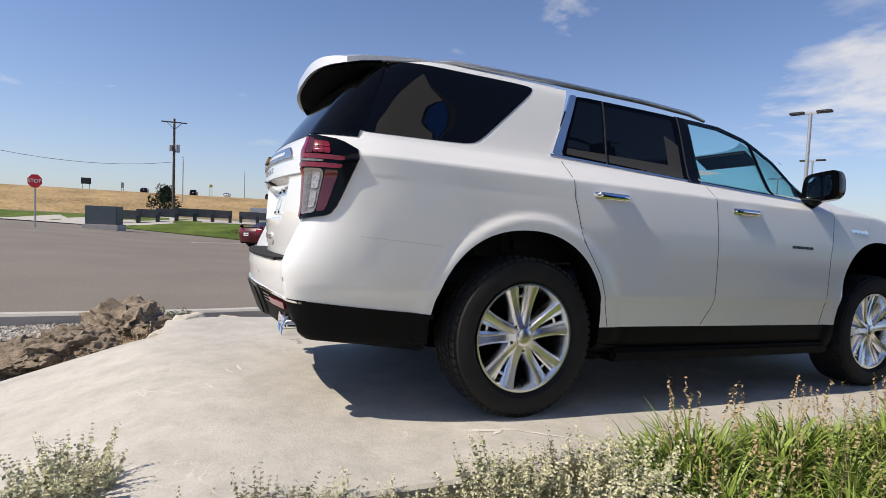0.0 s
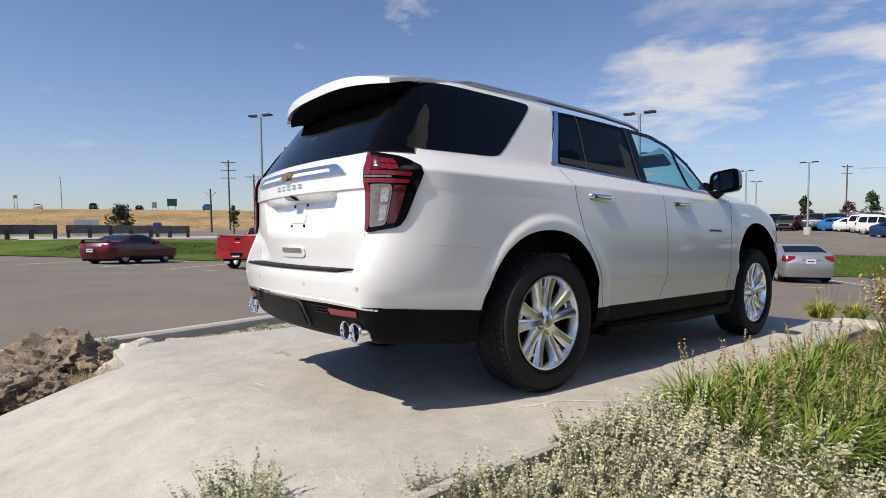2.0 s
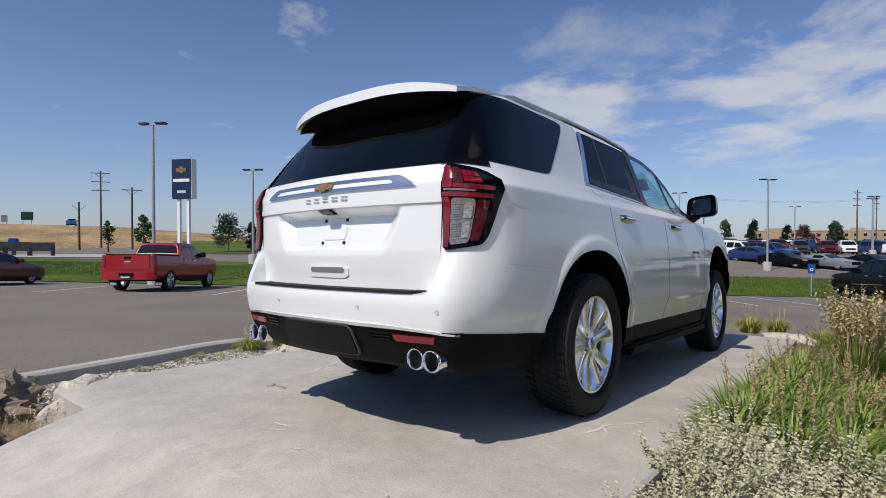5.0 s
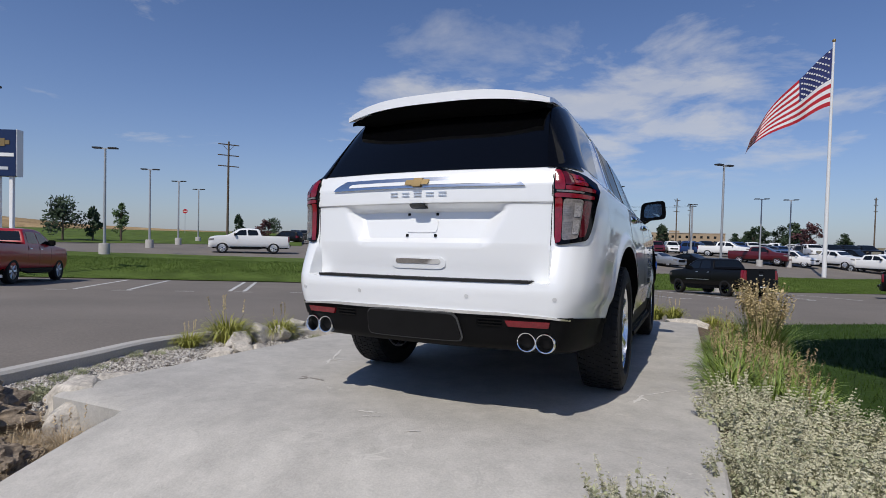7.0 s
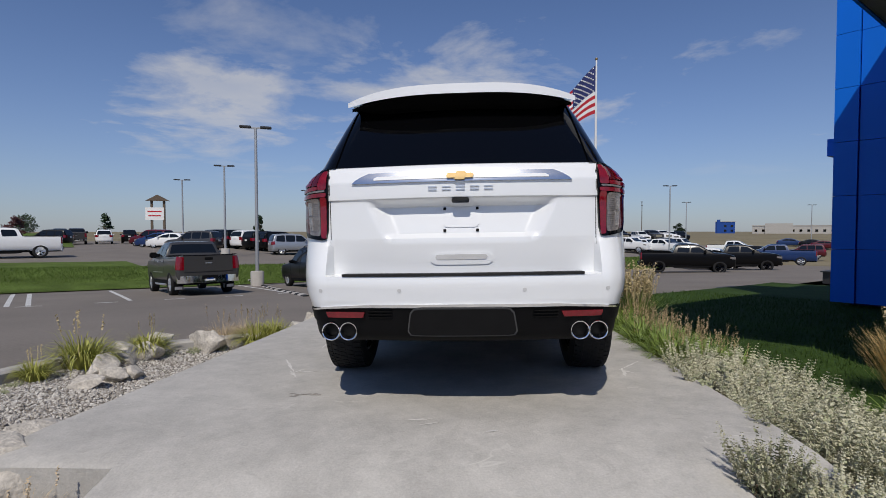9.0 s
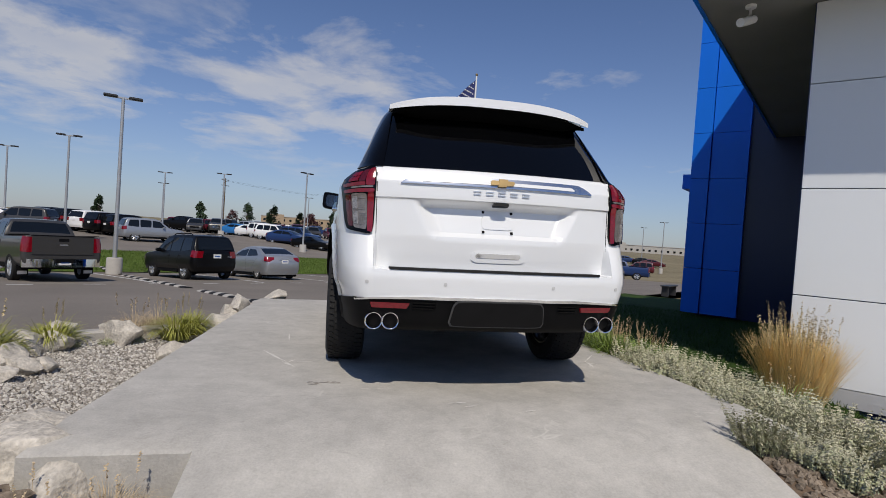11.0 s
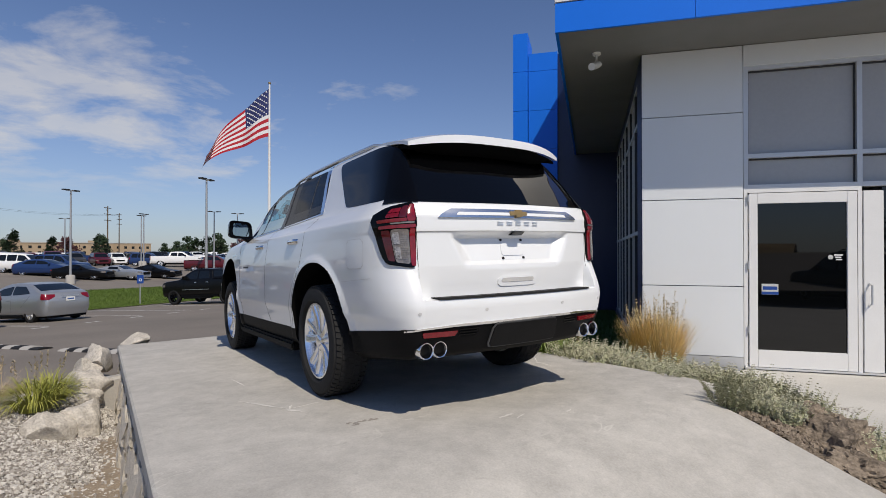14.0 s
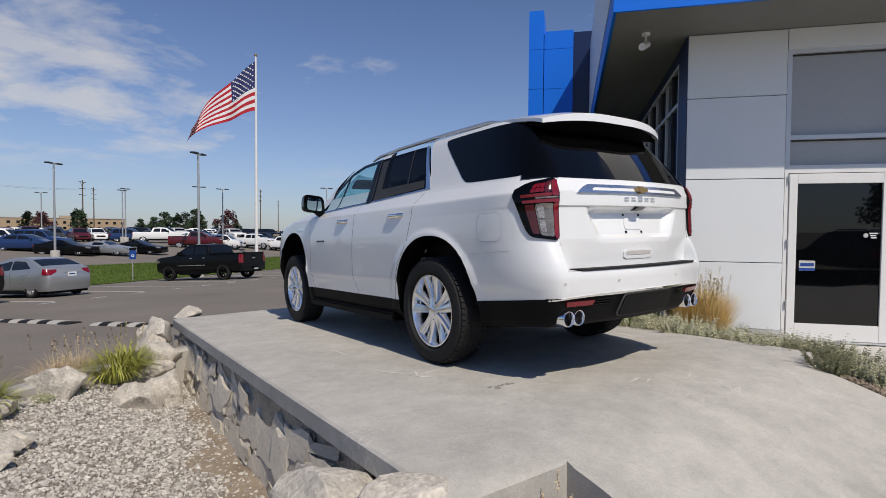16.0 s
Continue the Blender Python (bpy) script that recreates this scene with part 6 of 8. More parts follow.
for spot in (
    ("pickup", "white", -29.7, 28.7, 137),
    ("pickup", "black", -56.9, 66.1, 40),
    ("suv", "black", -46.6, 52.1, 100),
    ("pickup", "charcoal", -47.8, 57.6, 38),
    ("suv", "white", -45.6, 59.3, 36),
    ("suv", "black", -45.1, 63.3, 34),
    ("suv", "maroon", -33.8, 50.4, 83),
    ("sedan", "navy", -31.1, 47.4, 84),
    ("sedan", "white", -28.1, 44.5, 83),
    ("suv", "charcoal", -23.6, 40.2, 87),
    ("suv", "silver", -15.2, 41.0, 305),
    ("suv", "black", -17.8, 44.4, 324),
    ("suv", "black", -19.3, 44.9, 330),
    ("suv", "white", -21.1, 46.3, 334),
    ("suv", "black", -23.2, 47.6, 337),
    ("suv", "black", -24.8, 48.0, 339),
    ("suv", "maroon", -22.7, 76.3, 247),
    ("suv", "maroon", -20.7, 73.7, 246),
    ("suv", "white", -18.6, 71.1, 245),
    ("suv", "maroon", -16.9, 69.5, 244),
    ("sedan", "black", -15.1, 66.8, 243),
    ("sedan", "blue", -13.1, 65.1, 242),
    ("sedan", "white", -11.1, 62.4, 240),
    ("suv", "white", -9.3, 59.6, 239),
    ("suv", "white", -8.0, 57.3, 247),
    ("sedan", "navy", -6.4, 54.4, 246),
    ("sports", "black", -3.6, 51.5, 243),
    ("sports", "silver", -0.8, 52.5, 240),
    ("sports", "black", 2.1, 55.3, 237),
    ("suv", "navy", -5.4, 57.4, 245),
    ("suv", "navy", 2.9, 75.5, 249),
    ("pickup", "white", 5.8, 72.4, 257),
    ("pickup", "maroon", 8.8, 65.1, 249),
    ("suv", "white", 12.1, 65.7, 243),
    ("suv", "charcoal", 16.5, 80.1, 240),
    ("pickup", "white", 16.1, 68.0, 223),
    ("suv", "black", 19.7, 75.4, 227),
    ("pickup", "white", 19.1, 65.2, 227),
    ("suv", "white", 21.8, 66.6, 226),
    ("pickup", "black", 24.4, 67.8, 224),
    ("pickup", "black", 14.3, 34.2, 255),
    ("suv", "white", 20.2, 43.0, 236),
    ("pickup", "black", 19.8, 38.8, 249),
    ("pickup", "navy", 28.0, 48.1, 63),
    ("pickup", "white", 32.4, 66.1, 240),
    ("suv", "black", 32.3, 59.4, 238),
    ("suv", "maroon", 41.1, 66.0, 59),
    ("sedan", "maroon", 59.0, 90.2, 238),
    ("sedan", "black", 58.6, 92.8, 239),
    ("sedan", "navy", 57.2, 97.1, 240),
    ("pickup", "white", 21.0, 68.3, 224),
    ("pickup", "white", 22.6, 63.6, 223),
    ("suv", "white", 29.0, 74.0, 221),
):
    stand(*spot)


def row(p0, p1, q, turn, step, seed, kinds, skip=0.1):
    rnd = random.Random(seed)
    p = p0
    while p < p1:
        kind, col = rnd.choice(kinds), rnd.choice(("white", "black", "silver", "navy", "charcoal", "black", "white", "maroon", "white", "black", "charcoal"))
        if rnd.random() > skip:
            x, y = from_pq(p + rnd.uniform(-0.15, 0.15), q + rnd.uniform(-0.3, 0.3))
            stand(kind, col, x, y, HEAD + turn + rnd.uniform(-2, 2))
        p += step


row(30, 84, 62, 150, 3.0, 13, ("pickup", "suv", "sedan"), 0.06)
row(32, 88, 69, 30, 3.1, 18, ("pickup", "suv"), 0.08)
row(62, 92, 47, 150, 3.1, 19, ("pickup", "suv"), 0.1)

# ---- poles, signs, flag ----
def ground_z(x, y):
    return road_z(x, y)


def polar(t_eye, az, dist):
    """A place from an eye on the path, a bearing in degrees clockwise from the car's heading, and a distance."""
    a = radians(az)
    return t_eye[0] + dist * math.sin(a), t_eye[1] + dist * math.cos(a)


def light_pole(x, y, h=8.6, turn=0.0, base=True):
    pole = thing("light_pole", pose(x, y, ground_z(x, y), 0, 0, turn), "galvanised car park light pole with twin flat heads", "light pole", "car park light poles")
    if base:
        part("footing", lathe([(-0.2, 0.30), (0.65, 0.30), (0.70, 0.27)], 16, "z"), KERB, pole, "round concrete footing")
    part("mast", tube([(0, 0, 0.5), (0, 0, h)], [0.085, 0.06], 10), GALV, pole)
    part("cross_arm", box((-0.35, -0.04, h - 0.05), (0.35, 0.04, h + 0.02)), GALV, pole, smooth=False)
    for s in (1, -1):
        part("lamp_head", box((min(s * 0.20, s * 0.70), -0.17, h - 0.03), (max(s * 0.20, s * 0.70), 0.17, h + 0.06), 0.02), DARK_METAL, pole, "flat dark lamp head")


E0, E35, E65, E9, E125, E145 = (3.25, -0.19), (2.68, -1.28), (1.62, -2.28), (0.07, -2.7), (-1.71, -2.74), (-2.62, -2.49)
for eye, az, d, tn in ((E9, -23.1, 26, 20), (E65, 2.7, 36.5, 50), (E9, 19.6, 61, 0), (E65, -57.9, 38, 30), (E65, -54.2, 49, 30), (E65, -51.7, 59, 20), (E65, -49.9, 69, 20), (E125, -3.0, 49, 50), (E125, -11.2, 58, 10), (E125, -16.5, 64, 10), (E9, -26.1, 42, 20), (E9, -29.9, 55, 20), (E145, 3.4, 77, 50), (E65, 8.4, 67, 0), (E9, 21.1, 97, 0), (E9, 31.3, 118, 0), (E35, -69.1, 30, 30), (E9, -17.9, 85, 0), (E125, 2.9, 74, 50), (E65, 6.1, 65, 0), (E145, -2.5, 89, 0), (E9, 33.1, 93, 0)):
    px, py = polar(eye, az, d)
    light_pole(px, py, (6.7 if d == 30 else 5.75) - ground_z(px, py), tn)


def street_lamp(x, y, h, turn):
    lamp = thing("street_lamp", pose(x, y, ground_z(x, y), 0, 0, turn), "tall curved galvanised street lamp beside the highway", "street lamp", "highway street lamps")
    part("mast", tube([(0, 0, -1), (0, 0, h - 1.2), (0.25, 0, h - 0.4), (0.9, 0, h)], [0.12, 0.09, 0.08, 0.06], 8), GALV, lamp)
    part("arm", tube([(0.9, 0, h), (2.2, 0, h + 0.05)], [0.06, 0.05], 6), GALV, lamp)
    part("lamp_head", box((2.1, -0.15, h - 0.05), (2.8, 0.15, h + 0.1), 0.03), GALV, lamp)


street_lamp(*polar(E0, -92.5, 130), 12.6, 0)
street_lamp(*polar(E0, -86.9, 150), 12.4, 180)


def power_pole(x, y, h, turn, arms=1, transformer=False):
    pole = thing("power_pole", pose(x, y, ground_z(x, y), 0, 0, turn), "weathered wooden power pole with crossarms", "power pole", "power poles")
    part("mast", tube([(0, 0, -0.5), (0, 0, h)], [0.18, 0.12], 10), POLE_WOOD, pole)
    for i in range(arms):
        z = h - 0.5 - i * 1.5
        part("crossarm", box((-1.4, -0.06, z), (1.4, 0.06, z + 0.13)), POLE_WOOD, pole, smooth=False)
        for xx in (-1.3, -0.7, 0.7, 1.3):
            part("insulator", lathe([(z + 0.13, 0.05), (z + 0.22, 0.07), (z + 0.32, 0.03)], 8, "z"), GALV, pole)
    for s in (1, -1):
        part("brace", tube([(s * 0.8, 0.05, h - 0.5), (0, 0.12, h - 1.3)], 0.03, 5), POLE_WOOD, pole)
    if transformer:
        part("transformer", tube([(0.35, 0, h - 4.0), (0.35, 0, h - 3.1)], [0.28, 0.28], 12), GALV, pole, "grey transformer can")
        part("transformer", tube([(-0.35, 0, h - 3.9), (-0.35, 0, h - 3.2)], [0.22, 0.22], 12), GALV, pole, "grey transformer can")


power_pole(*polar(E0, -93.3, 72), 12.0, 90, 1, True)
power_pole(*polar(E65, -47.2, 80), 14.0, 60, 3)
power_pole(*polar(E0, -107.0, 180), 14.0, 60, 3)
power_pole(*polar(E35, -72.6, 110), 13.5, 60, 3)
power_pole(*polar(E35, -70.2, 95), 9.6, 60, 1)
power_pole(*polar(E35, -74.3, 90), 6.8, 60, 0)
power_pole(*polar(E145, 1.5, 190), 14, 60, 3)
power_pole(*polar(E125, -11.5, 150), 13, 60, 2)
power_pole(*polar(E65, 14.5, 170), 14, 60, 3)
power_pole(*polar(E65, -1.0, 150), 13, 60, 3)
power_pole(*polar(E9, 17.0, 230), 14, 60, 2)


def cable(a, b, sag, r=0.02):
    pts = [Vector(a).lerp(Vector(b), t) - Vector((0, 0, sag * 4 * t * (1 - t))) for t in np.linspace(0, 1, 17)]
    single("overhead_cable", tube(pts, r, 5), DARK_METAL, "thin sagging overhead cable", "cable")


pa = polar(E0, -93.3, 72)
pb = polar(E0, -118, 64)
cable((pa[0], pa[1], 6.6), (pb[0], pb[1], 9.2), 2.2)
for z in (11.6, 11.9):
    cable((*polar(E125, -11.5, 150), z), (*polar(E145, 1.5, 190), z + 1), 1.0, 0.016)

# Flagpole and flag.
FX, FY = 12.75, 54.9
flagpole = thing("flagpole", pose(FX, FY, ground_z(FX, FY)), "tall white flagpole flying the national flag", "flagpole")
part("mast", tube([(0, 0, -0.3), (0, 0, 21.0)], [0.19, 0.09], 14), WHITE_PAINT, flagpole)
part("ball", lathe([(21.0, 0.02), (21.04, 0.12), (21.15, 0.15), (21.26, 0.12), (21.3, 0.02)], 14, "z"), GOLD, flagpole)
FLAG_RED = material("flag_red", (0.42, 0.012, 0.025), 0.8, 0, 0.1, 2, 40)
FLAG_WHITE = material("flag_white", (0.72, 0.72, 0.73), 0.8, 0, 0.05, 2, 40)
FLAG_BLUE = material("flag_blue", (0.015, 0.025, 0.12), 0.8, 0, 0.1, 2, 40)


def cloth(u, v, off=0.0):
    """The flag hangs from its hoist, blown to one side and sagging in folds."""
    fold = 0.42 * math.sin(u * 9.0 + v * 1.6) * min(1, u * 1.6)
    top_z, low_z = -7.6 * (0.72 * u + 0.28 * u * u), -5.1 - 3.7 * u ** 1.25
    x = -6.2 * u - 0.35 * fold + 0.5 * u * (1 - v) * math.sin(u * 6)
    z = top_z * v + low_z * (1 - v) + 0.22 * math.sin(u * 10 + 1 + v) * u
    return (x - 0.1, fold * 1.5 + off + 1.0 * u, z + 20.5)


for i in range(13):
    v0, v1 = 1 - (i + 1) / 13, 1 - i / 13
    u0 = 0.4 if i < 7 else 0.0
    part("stripe", shell(lambda u, v, d, v0=v0, v1=v1, u0=u0: cloth(u0 + (1 - u0) * u, v0 + (v1 - v0) * v, d), 26, 1, 0.02), FLAG_RED if i % 2 == 0 else FLAG_WHITE, flagpole)
part("canton", shell(lambda u, v, d: cloth(0.4 * u, 6 / 13 + (7 / 13) * v, d), 12, 6, 0.02), FLAG_BLUE, flagpole, "dark blue flag canton")
star_bm = bmesh.new()
for r in range(9):
    for c in range(6 if r % 2 == 0 else 5):
        u, v = 0.4 * (c + (0.5 if r % 2 == 0 else 1.0)) / 6, 6 / 13 + (7 / 13) * (r + 0.5) / 9
        for off in (0.03, -0.05):
            star_bm.faces.new([star_bm.verts.new(Vector(cloth(u, v, off)) + Vector((0.115 * (1 if k % 2 == 0 else 0.45) * math.sin(k * math.pi / 5), 0, 0.115 * (1 if k % 2 == 0 else 0.45) * math.cos(k * math.pi / 5)))) for k in range(10)])
tagged(part("star_field", star_bm, FLAG_WHITE, flagpole, "white stars", smooth=False), kind="stuff")

# Pylon sign of the dealership.
sx, sy = polar(E65, -64.7, 58)
pylon = thing("pylon_sign", pose(sx, sy, ground_z(sx, sy), 0, 0, 25), "tall blue roadside pylon sign on steel legs", "sign")
for xx in (-0.55, 0.55):
    part("leg", box((xx - 0.14, -0.14, 0), (xx + 0.14, 0.14, 6.0)), PANEL_WHITE, pylon, smooth=False)
part("cabinet", box((-1.15, -0.35, 5.6), (1.15, 0.35, 9.5), 0.05), NAVY, pylon)
for xx in (-1.17, 1.15):
    part("cabinet_edge", box((xx, -0.36, 5.6), (xx + 0.03, 0.36, 9.5)), PANEL_WHITE, pylon, smooth=False)
part("emblem", box((-0.6, -0.39, 8.25), (0.6, -0.36, 8.6)), GOLD, pylon, smooth=False)
part("emblem_bar", box((-0.22, -0.41, 8.1), (0.22, -0.37, 8.75)), GOLD, pylon, smooth=False)
part("name_bar", box((-0.95, -0.38, 7.25), (0.95, -0.36, 7.55)), WHITE_PAINT, pylon, smooth=False)
part("small_bar", box((-0.5, -0.38, 6.15), (0.5, -0.36, 6.4)), ALU, pylon, smooth=False)
part("plinth", box((-1.2, -0.5, -0.3), (1.2, 0.5, 0.35)), DARK_METAL, pylon, smooth=False)

# A timber sign tower far across the car park.
tx, ty = polar(E9, -32.0, 172)
tower = thing("sign_tower", pose(tx, ty, ground_z(tx, ty), 0, 0, 20), "brown timber sign tower with a pale board", "sign tower")
for xx in (-1.6, 1.6):
    part("post", box((xx - 0.3, -0.3, 0), (xx + 0.3, 0.3, 10.5)), POLE_WOOD, tower, smooth=False)
part("roof", prism([(-3.0, 10.3), (0, 12.0), (3.0, 10.3)], -1.0, 1.0, "y"), POLE_WOOD, tower, smooth=False)
part("board", box((-3.2, -0.45, 4.8), (1.6, -0.3, 8.4)), PANEL_WHITE, tower, "pale sign board with red bars", smooth=False)
part("text_bar", box((-2.6, -0.5, 7.1), (1.0, -0.45, 7.4)), SIGN_RED, tower, smooth=False)
part("text_bar", box((-2.4, -0.5, 5.9), (0.8, -0.45, 6.2)), SIGN_RED, tower, smooth=False)

# Stop signs.
def stop_sign(x, y, turn, text=True, h=2.6):
    s = thing("stop_sign", pose(x, y, ground_z(x, y), 0, 0, turn), "red octagonal stop sign on a steel post", "stop sign")
    part("post", box((-0.03, -0.03, -0.2), (0.03, 0.03, h)), GALV, s, smooth=False)
    plate = part("plate", prism([(0.38 * math.cos(a), h - 0.1 + 0.38 * math.sin(a)) for a in [math.pi / 8 + k * math.pi / 4 for k in range(8)]], -0.05, -0.035, "y"), SIGN_RED, s, smooth=False)
    if text:
        cu = bpy.data.curves.new("lettering", "FONT")
        cu.body, cu.size, cu.align_x, cu.align_y, cu.extrude = "STOP", 0.28, "CENTER", "CENTER", 0.003
        tmp = new("lettering", cu)
        me = bpy.data.meshes.new_from_object(tmp.evaluated_get(bpy.context.evaluated_depsgraph_get()))
        bpy.data.objects.remove(tmp)
        me.materials.append(WHITE_PAINT)
        ob = new("lettering", me)
        ob.parent, ob.matrix_basis = plate, pose(0, -0.056, h - 0.1, 90, 0, 0)
    else:
        part("bar", box((-0.26, -0.056, h - 0.16), (0.26, -0.05, h - 0.04)), WHITE_PAINT, plate, smooth=False)


stop_sign(*polar(E0, -103.9, 36), 75)
stop_sign(*polar(E65, -51.0, 95), 40, False, 4.6)

# Accessible-bay sign, mailbox, cabinet, rails by the street.
hx, hy = from_pq(16.6, 19.4)
bay = thing("bay_sign", pose(hx, hy, ground_z(hx, hy), 0, 0, 10), "small blue bay sign on a steel post", "sign")
part("post", box((-0.025, -0.025, -0.1), (0.025, 0.025, 1.75)), GALV, bay, smooth=False)
part("plate", box((-0.17, -0.045, 1.25), (0.17, -0.03, 1.75)), SIGN_BLUE, bay, smooth=False)
part("symbol", lathe([(-0.052, 0.08), (-0.046, 0.08), (-0.046, 0.05), (-0.052, 0.05)], 16, "y", True), WHITE_PAINT, bay, smooth=False)
for o in bay.children:
    if o.name.startswith("symbol"):
        for v in o.data.vertices:
            v.co.z += 1.46
gx, gy = polar(E0, -98.9, 41)
cab = thing("utility_cabinet", pose(gx, gy, ground_z(gx, gy) + 0.1, 0, 0, 75) @ Matrix.Diagonal((1.25, 1.25, 1.25, 1)), "dark grey steel utility cabinet on a plinth", "utility cabinet")
part("housing", box((-0.75, -0.4, 0.2), (0.75, 0.4, 1.15), 0.02), material("grey_green_steel", (0.07, 0.09, 0.10), 0.5, 0, 0.1, 3, 60), cab)
part("plinth", box((-0.85, -0.5, -0.3), (0.85, 0.5, 0.2), 0.02), KERB, cab)
mx, my = polar(E35, -79.0, 56)
mail = thing("mailbox", pose(mx, my, ground_z(mx, my), 0, 0, 60), "blue post box on a short post", "mailbox")
part("post", box((-0.12, -0.12, -0.2), (0.12, 0.12, 0.9)), DARK_METAL, mail, smooth=False)
part("box", box((-0.32, -0.28, 0.75), (0.32, 0.28, 1.45), 0.08), SIGN_BLUE, mail)
DARK_CONCRETE = material("dark_weathered_concrete", (0.10, 0.10, 0.10), 0.9, 0, 0.3, 2, 40, 0.3)
for i in range(12):
    az = -97 + i * 1.6 + (1.0 if i > 5 else 0)
    bx, by = polar(E0, az, 52 + (i > 5) * 3)
    b = thing("barrier_block", pose(bx, by, ground_z(bx, by), 0, 0, 84) @ Matrix.Diagonal((1.2, 1.2, 1.2, 1)), "grey weathered concrete and timber barrier", "barrier", "barriers by the street")
    part("rail", box((-0.75, -0.12, 0.35), (0.75, 0.12, 0.95), 0.02), DARK_CONCRETE, b)
    for s in (-0.62, 0.62):
        part("foot", box((s - 0.1, -0.2, -0.3), (s + 0.1, 0.2, 0.6)), DARK_METAL, b, smooth=False)
for i in range(3):
    wx, wy = polar(E0, -86.0 + i * 0.62, 95)
    w = thing("white_cabinet", pose(wx, wy, ground_z(wx, wy) + 0.6, 0, 0, 85), "white metal roadside cabinet", "cabinet", "white roadside cabinets")
    part("housing", box((-0.5, -0.4, -0.6), (0.5, 0.4, 1.6), 0.03), WHITE_PAINT, w)

# Highway embankment, hill and far buildings.
def bank_z(az):
    return lerp([(-150, 3.5), (-116, 4.8), (-107, 4.9), (-86, 4.6), (-72, 4.2), (-66, 3.0), (-60, 1.6), (-52, 0.9), (-44, 0.2), (-38, -0.8)], az)


bm = bmesh.new()
prof = ((100, -1), (112, 0), (128, 0.55), (146, 0.93), (152, 1.0), (176, 1.0), (190, 0.6), (240, -1))
cols = []
for az in np.linspace(-150, -38, 57):
    r = []
    for d, f in prof:
        x, y = polar(E0, az, d)
        base = ground_z(x, y) - 0.3
        h = base + (bank_z(az) - base) * max(0, f) if f >= 0 else base - 0.8
        r.append(bm.verts.new((x, y, h + 0.35 * noise.noise((x * 0.06, y * 0.06, 0)) * (0 < f < 0.95))))
    cols.append(r)
for a, b in zip(cols, cols[1:]):
    for j in range(len(prof) - 1):
        f = bm.faces.new((a[j], a[j + 1], b[j + 1], b[j]))
single("embankment", bm, EMBANK, "highway embankment covered in dry yellow grass", "embankment", kind="structure")
sheet("hill_grass", list(np.linspace(-66, -40, 14)), [62, 75, 90, 105], lambda az, d: (lambda x, y: (x, y, ground_z(x, y) + 0.05 + (d - 62) / 43 * 1.2))(*polar(E65, az, d)), LAWN, "striped mown grass rise by the street", "lawn")
sheet("street_verge", list(np.linspace(-45, 2, 24)), [19, 21, 24, 27, 30.5], lambda p, q: (*from_pq(p, q), road_z(*from_pq(p, q)) + 0.045), LAWN, "mown green grass beside the street", "lawn")
sheet("side_street", list(np.linspace(-118, -66, 18)), [50, 53, 58, 64], lambda az, d: (lambda x, y: (x, y, ground_z(x, y) + 0.06))(*polar(E0, az, d)), KERB, "pale concrete side street", "street")


def highway_car(az, d, kind, col, label):
    x, y = polar(E0, az, d)
    vehicle(kind, col, pose(x, y, bank_z(az) + 0.02, 0, 0, -az - 5), label, "car", "cars on the highway", True)


for az, d, kind, col, label in ((-95.8, 160, "sedan", BLACK, "black sedan on the highway"), (-91.6, 162, "suv", BLACK, "black estate car on the highway"), (-88.6, 161, "sedan", WHITE, "white sedan on the highway"), (-84.6, 160, "suv", CHARCOAL, "grey estate car on the highway"), (-81.0, 163, "sedan", BLACK, "black sedan on the highway"), (-75.2, 160, "pickup", BLUE_PAINT, "blue pickup on the highway")):
    highway_car(az, d, kind, col, label)


def road_sign(az, d, w, h, z, mat, label):
    x, y = polar(E0, az, d)
    s = thing("road_sign", pose(x, y, bank_z(az), 0, 0, -az), label, "road sign", "highway signs")
    for xx in (-w * 0.35, w * 0.35):
        part("post", box((xx - 0.06, -0.05, -0.3), (xx + 0.06, 0.05, z + h)), GALV, s, smooth=False)
    part("plate", box((-w / 2, -0.1, z), (w / 2, -0.05, z + h)), mat, s, smooth=False)


SIGN_GREEN = material("sign_green", (0.01, 0.09, 0.05), 0.5, 0, 0.05, 3, 60)
road_sign(-104.0, 165, 0.9, 2.2, 0.4, DARK_METAL, "narrow dark marker board by the highway")
road_sign(-100.3, 165, 2.2, 1.6, 1.6, DARK_METAL, "highway sign seen from behind on two posts")
road_sign(-97.5, 165, 0.7, 1.4, 1.2, GALV, "small grey highway marker sign")
road_sign(-78.2, 165, 2.4, 2.0, 1.4, SIGN_GREEN, "green highway direction sign on two posts")
road_sign(-79.7, 165, 1.2, 1.6, 0.8, GALV, "small pale highway marker sign")
road_sign(-90.0, 165, 0.8, 0.8, 2.8, YELLOW, "diamond warning sign by the highway")

TAN = material("tan_stucco", (0.36, 0.27, 0.18), 0.8, 0, 0.08, 0.3, 20)


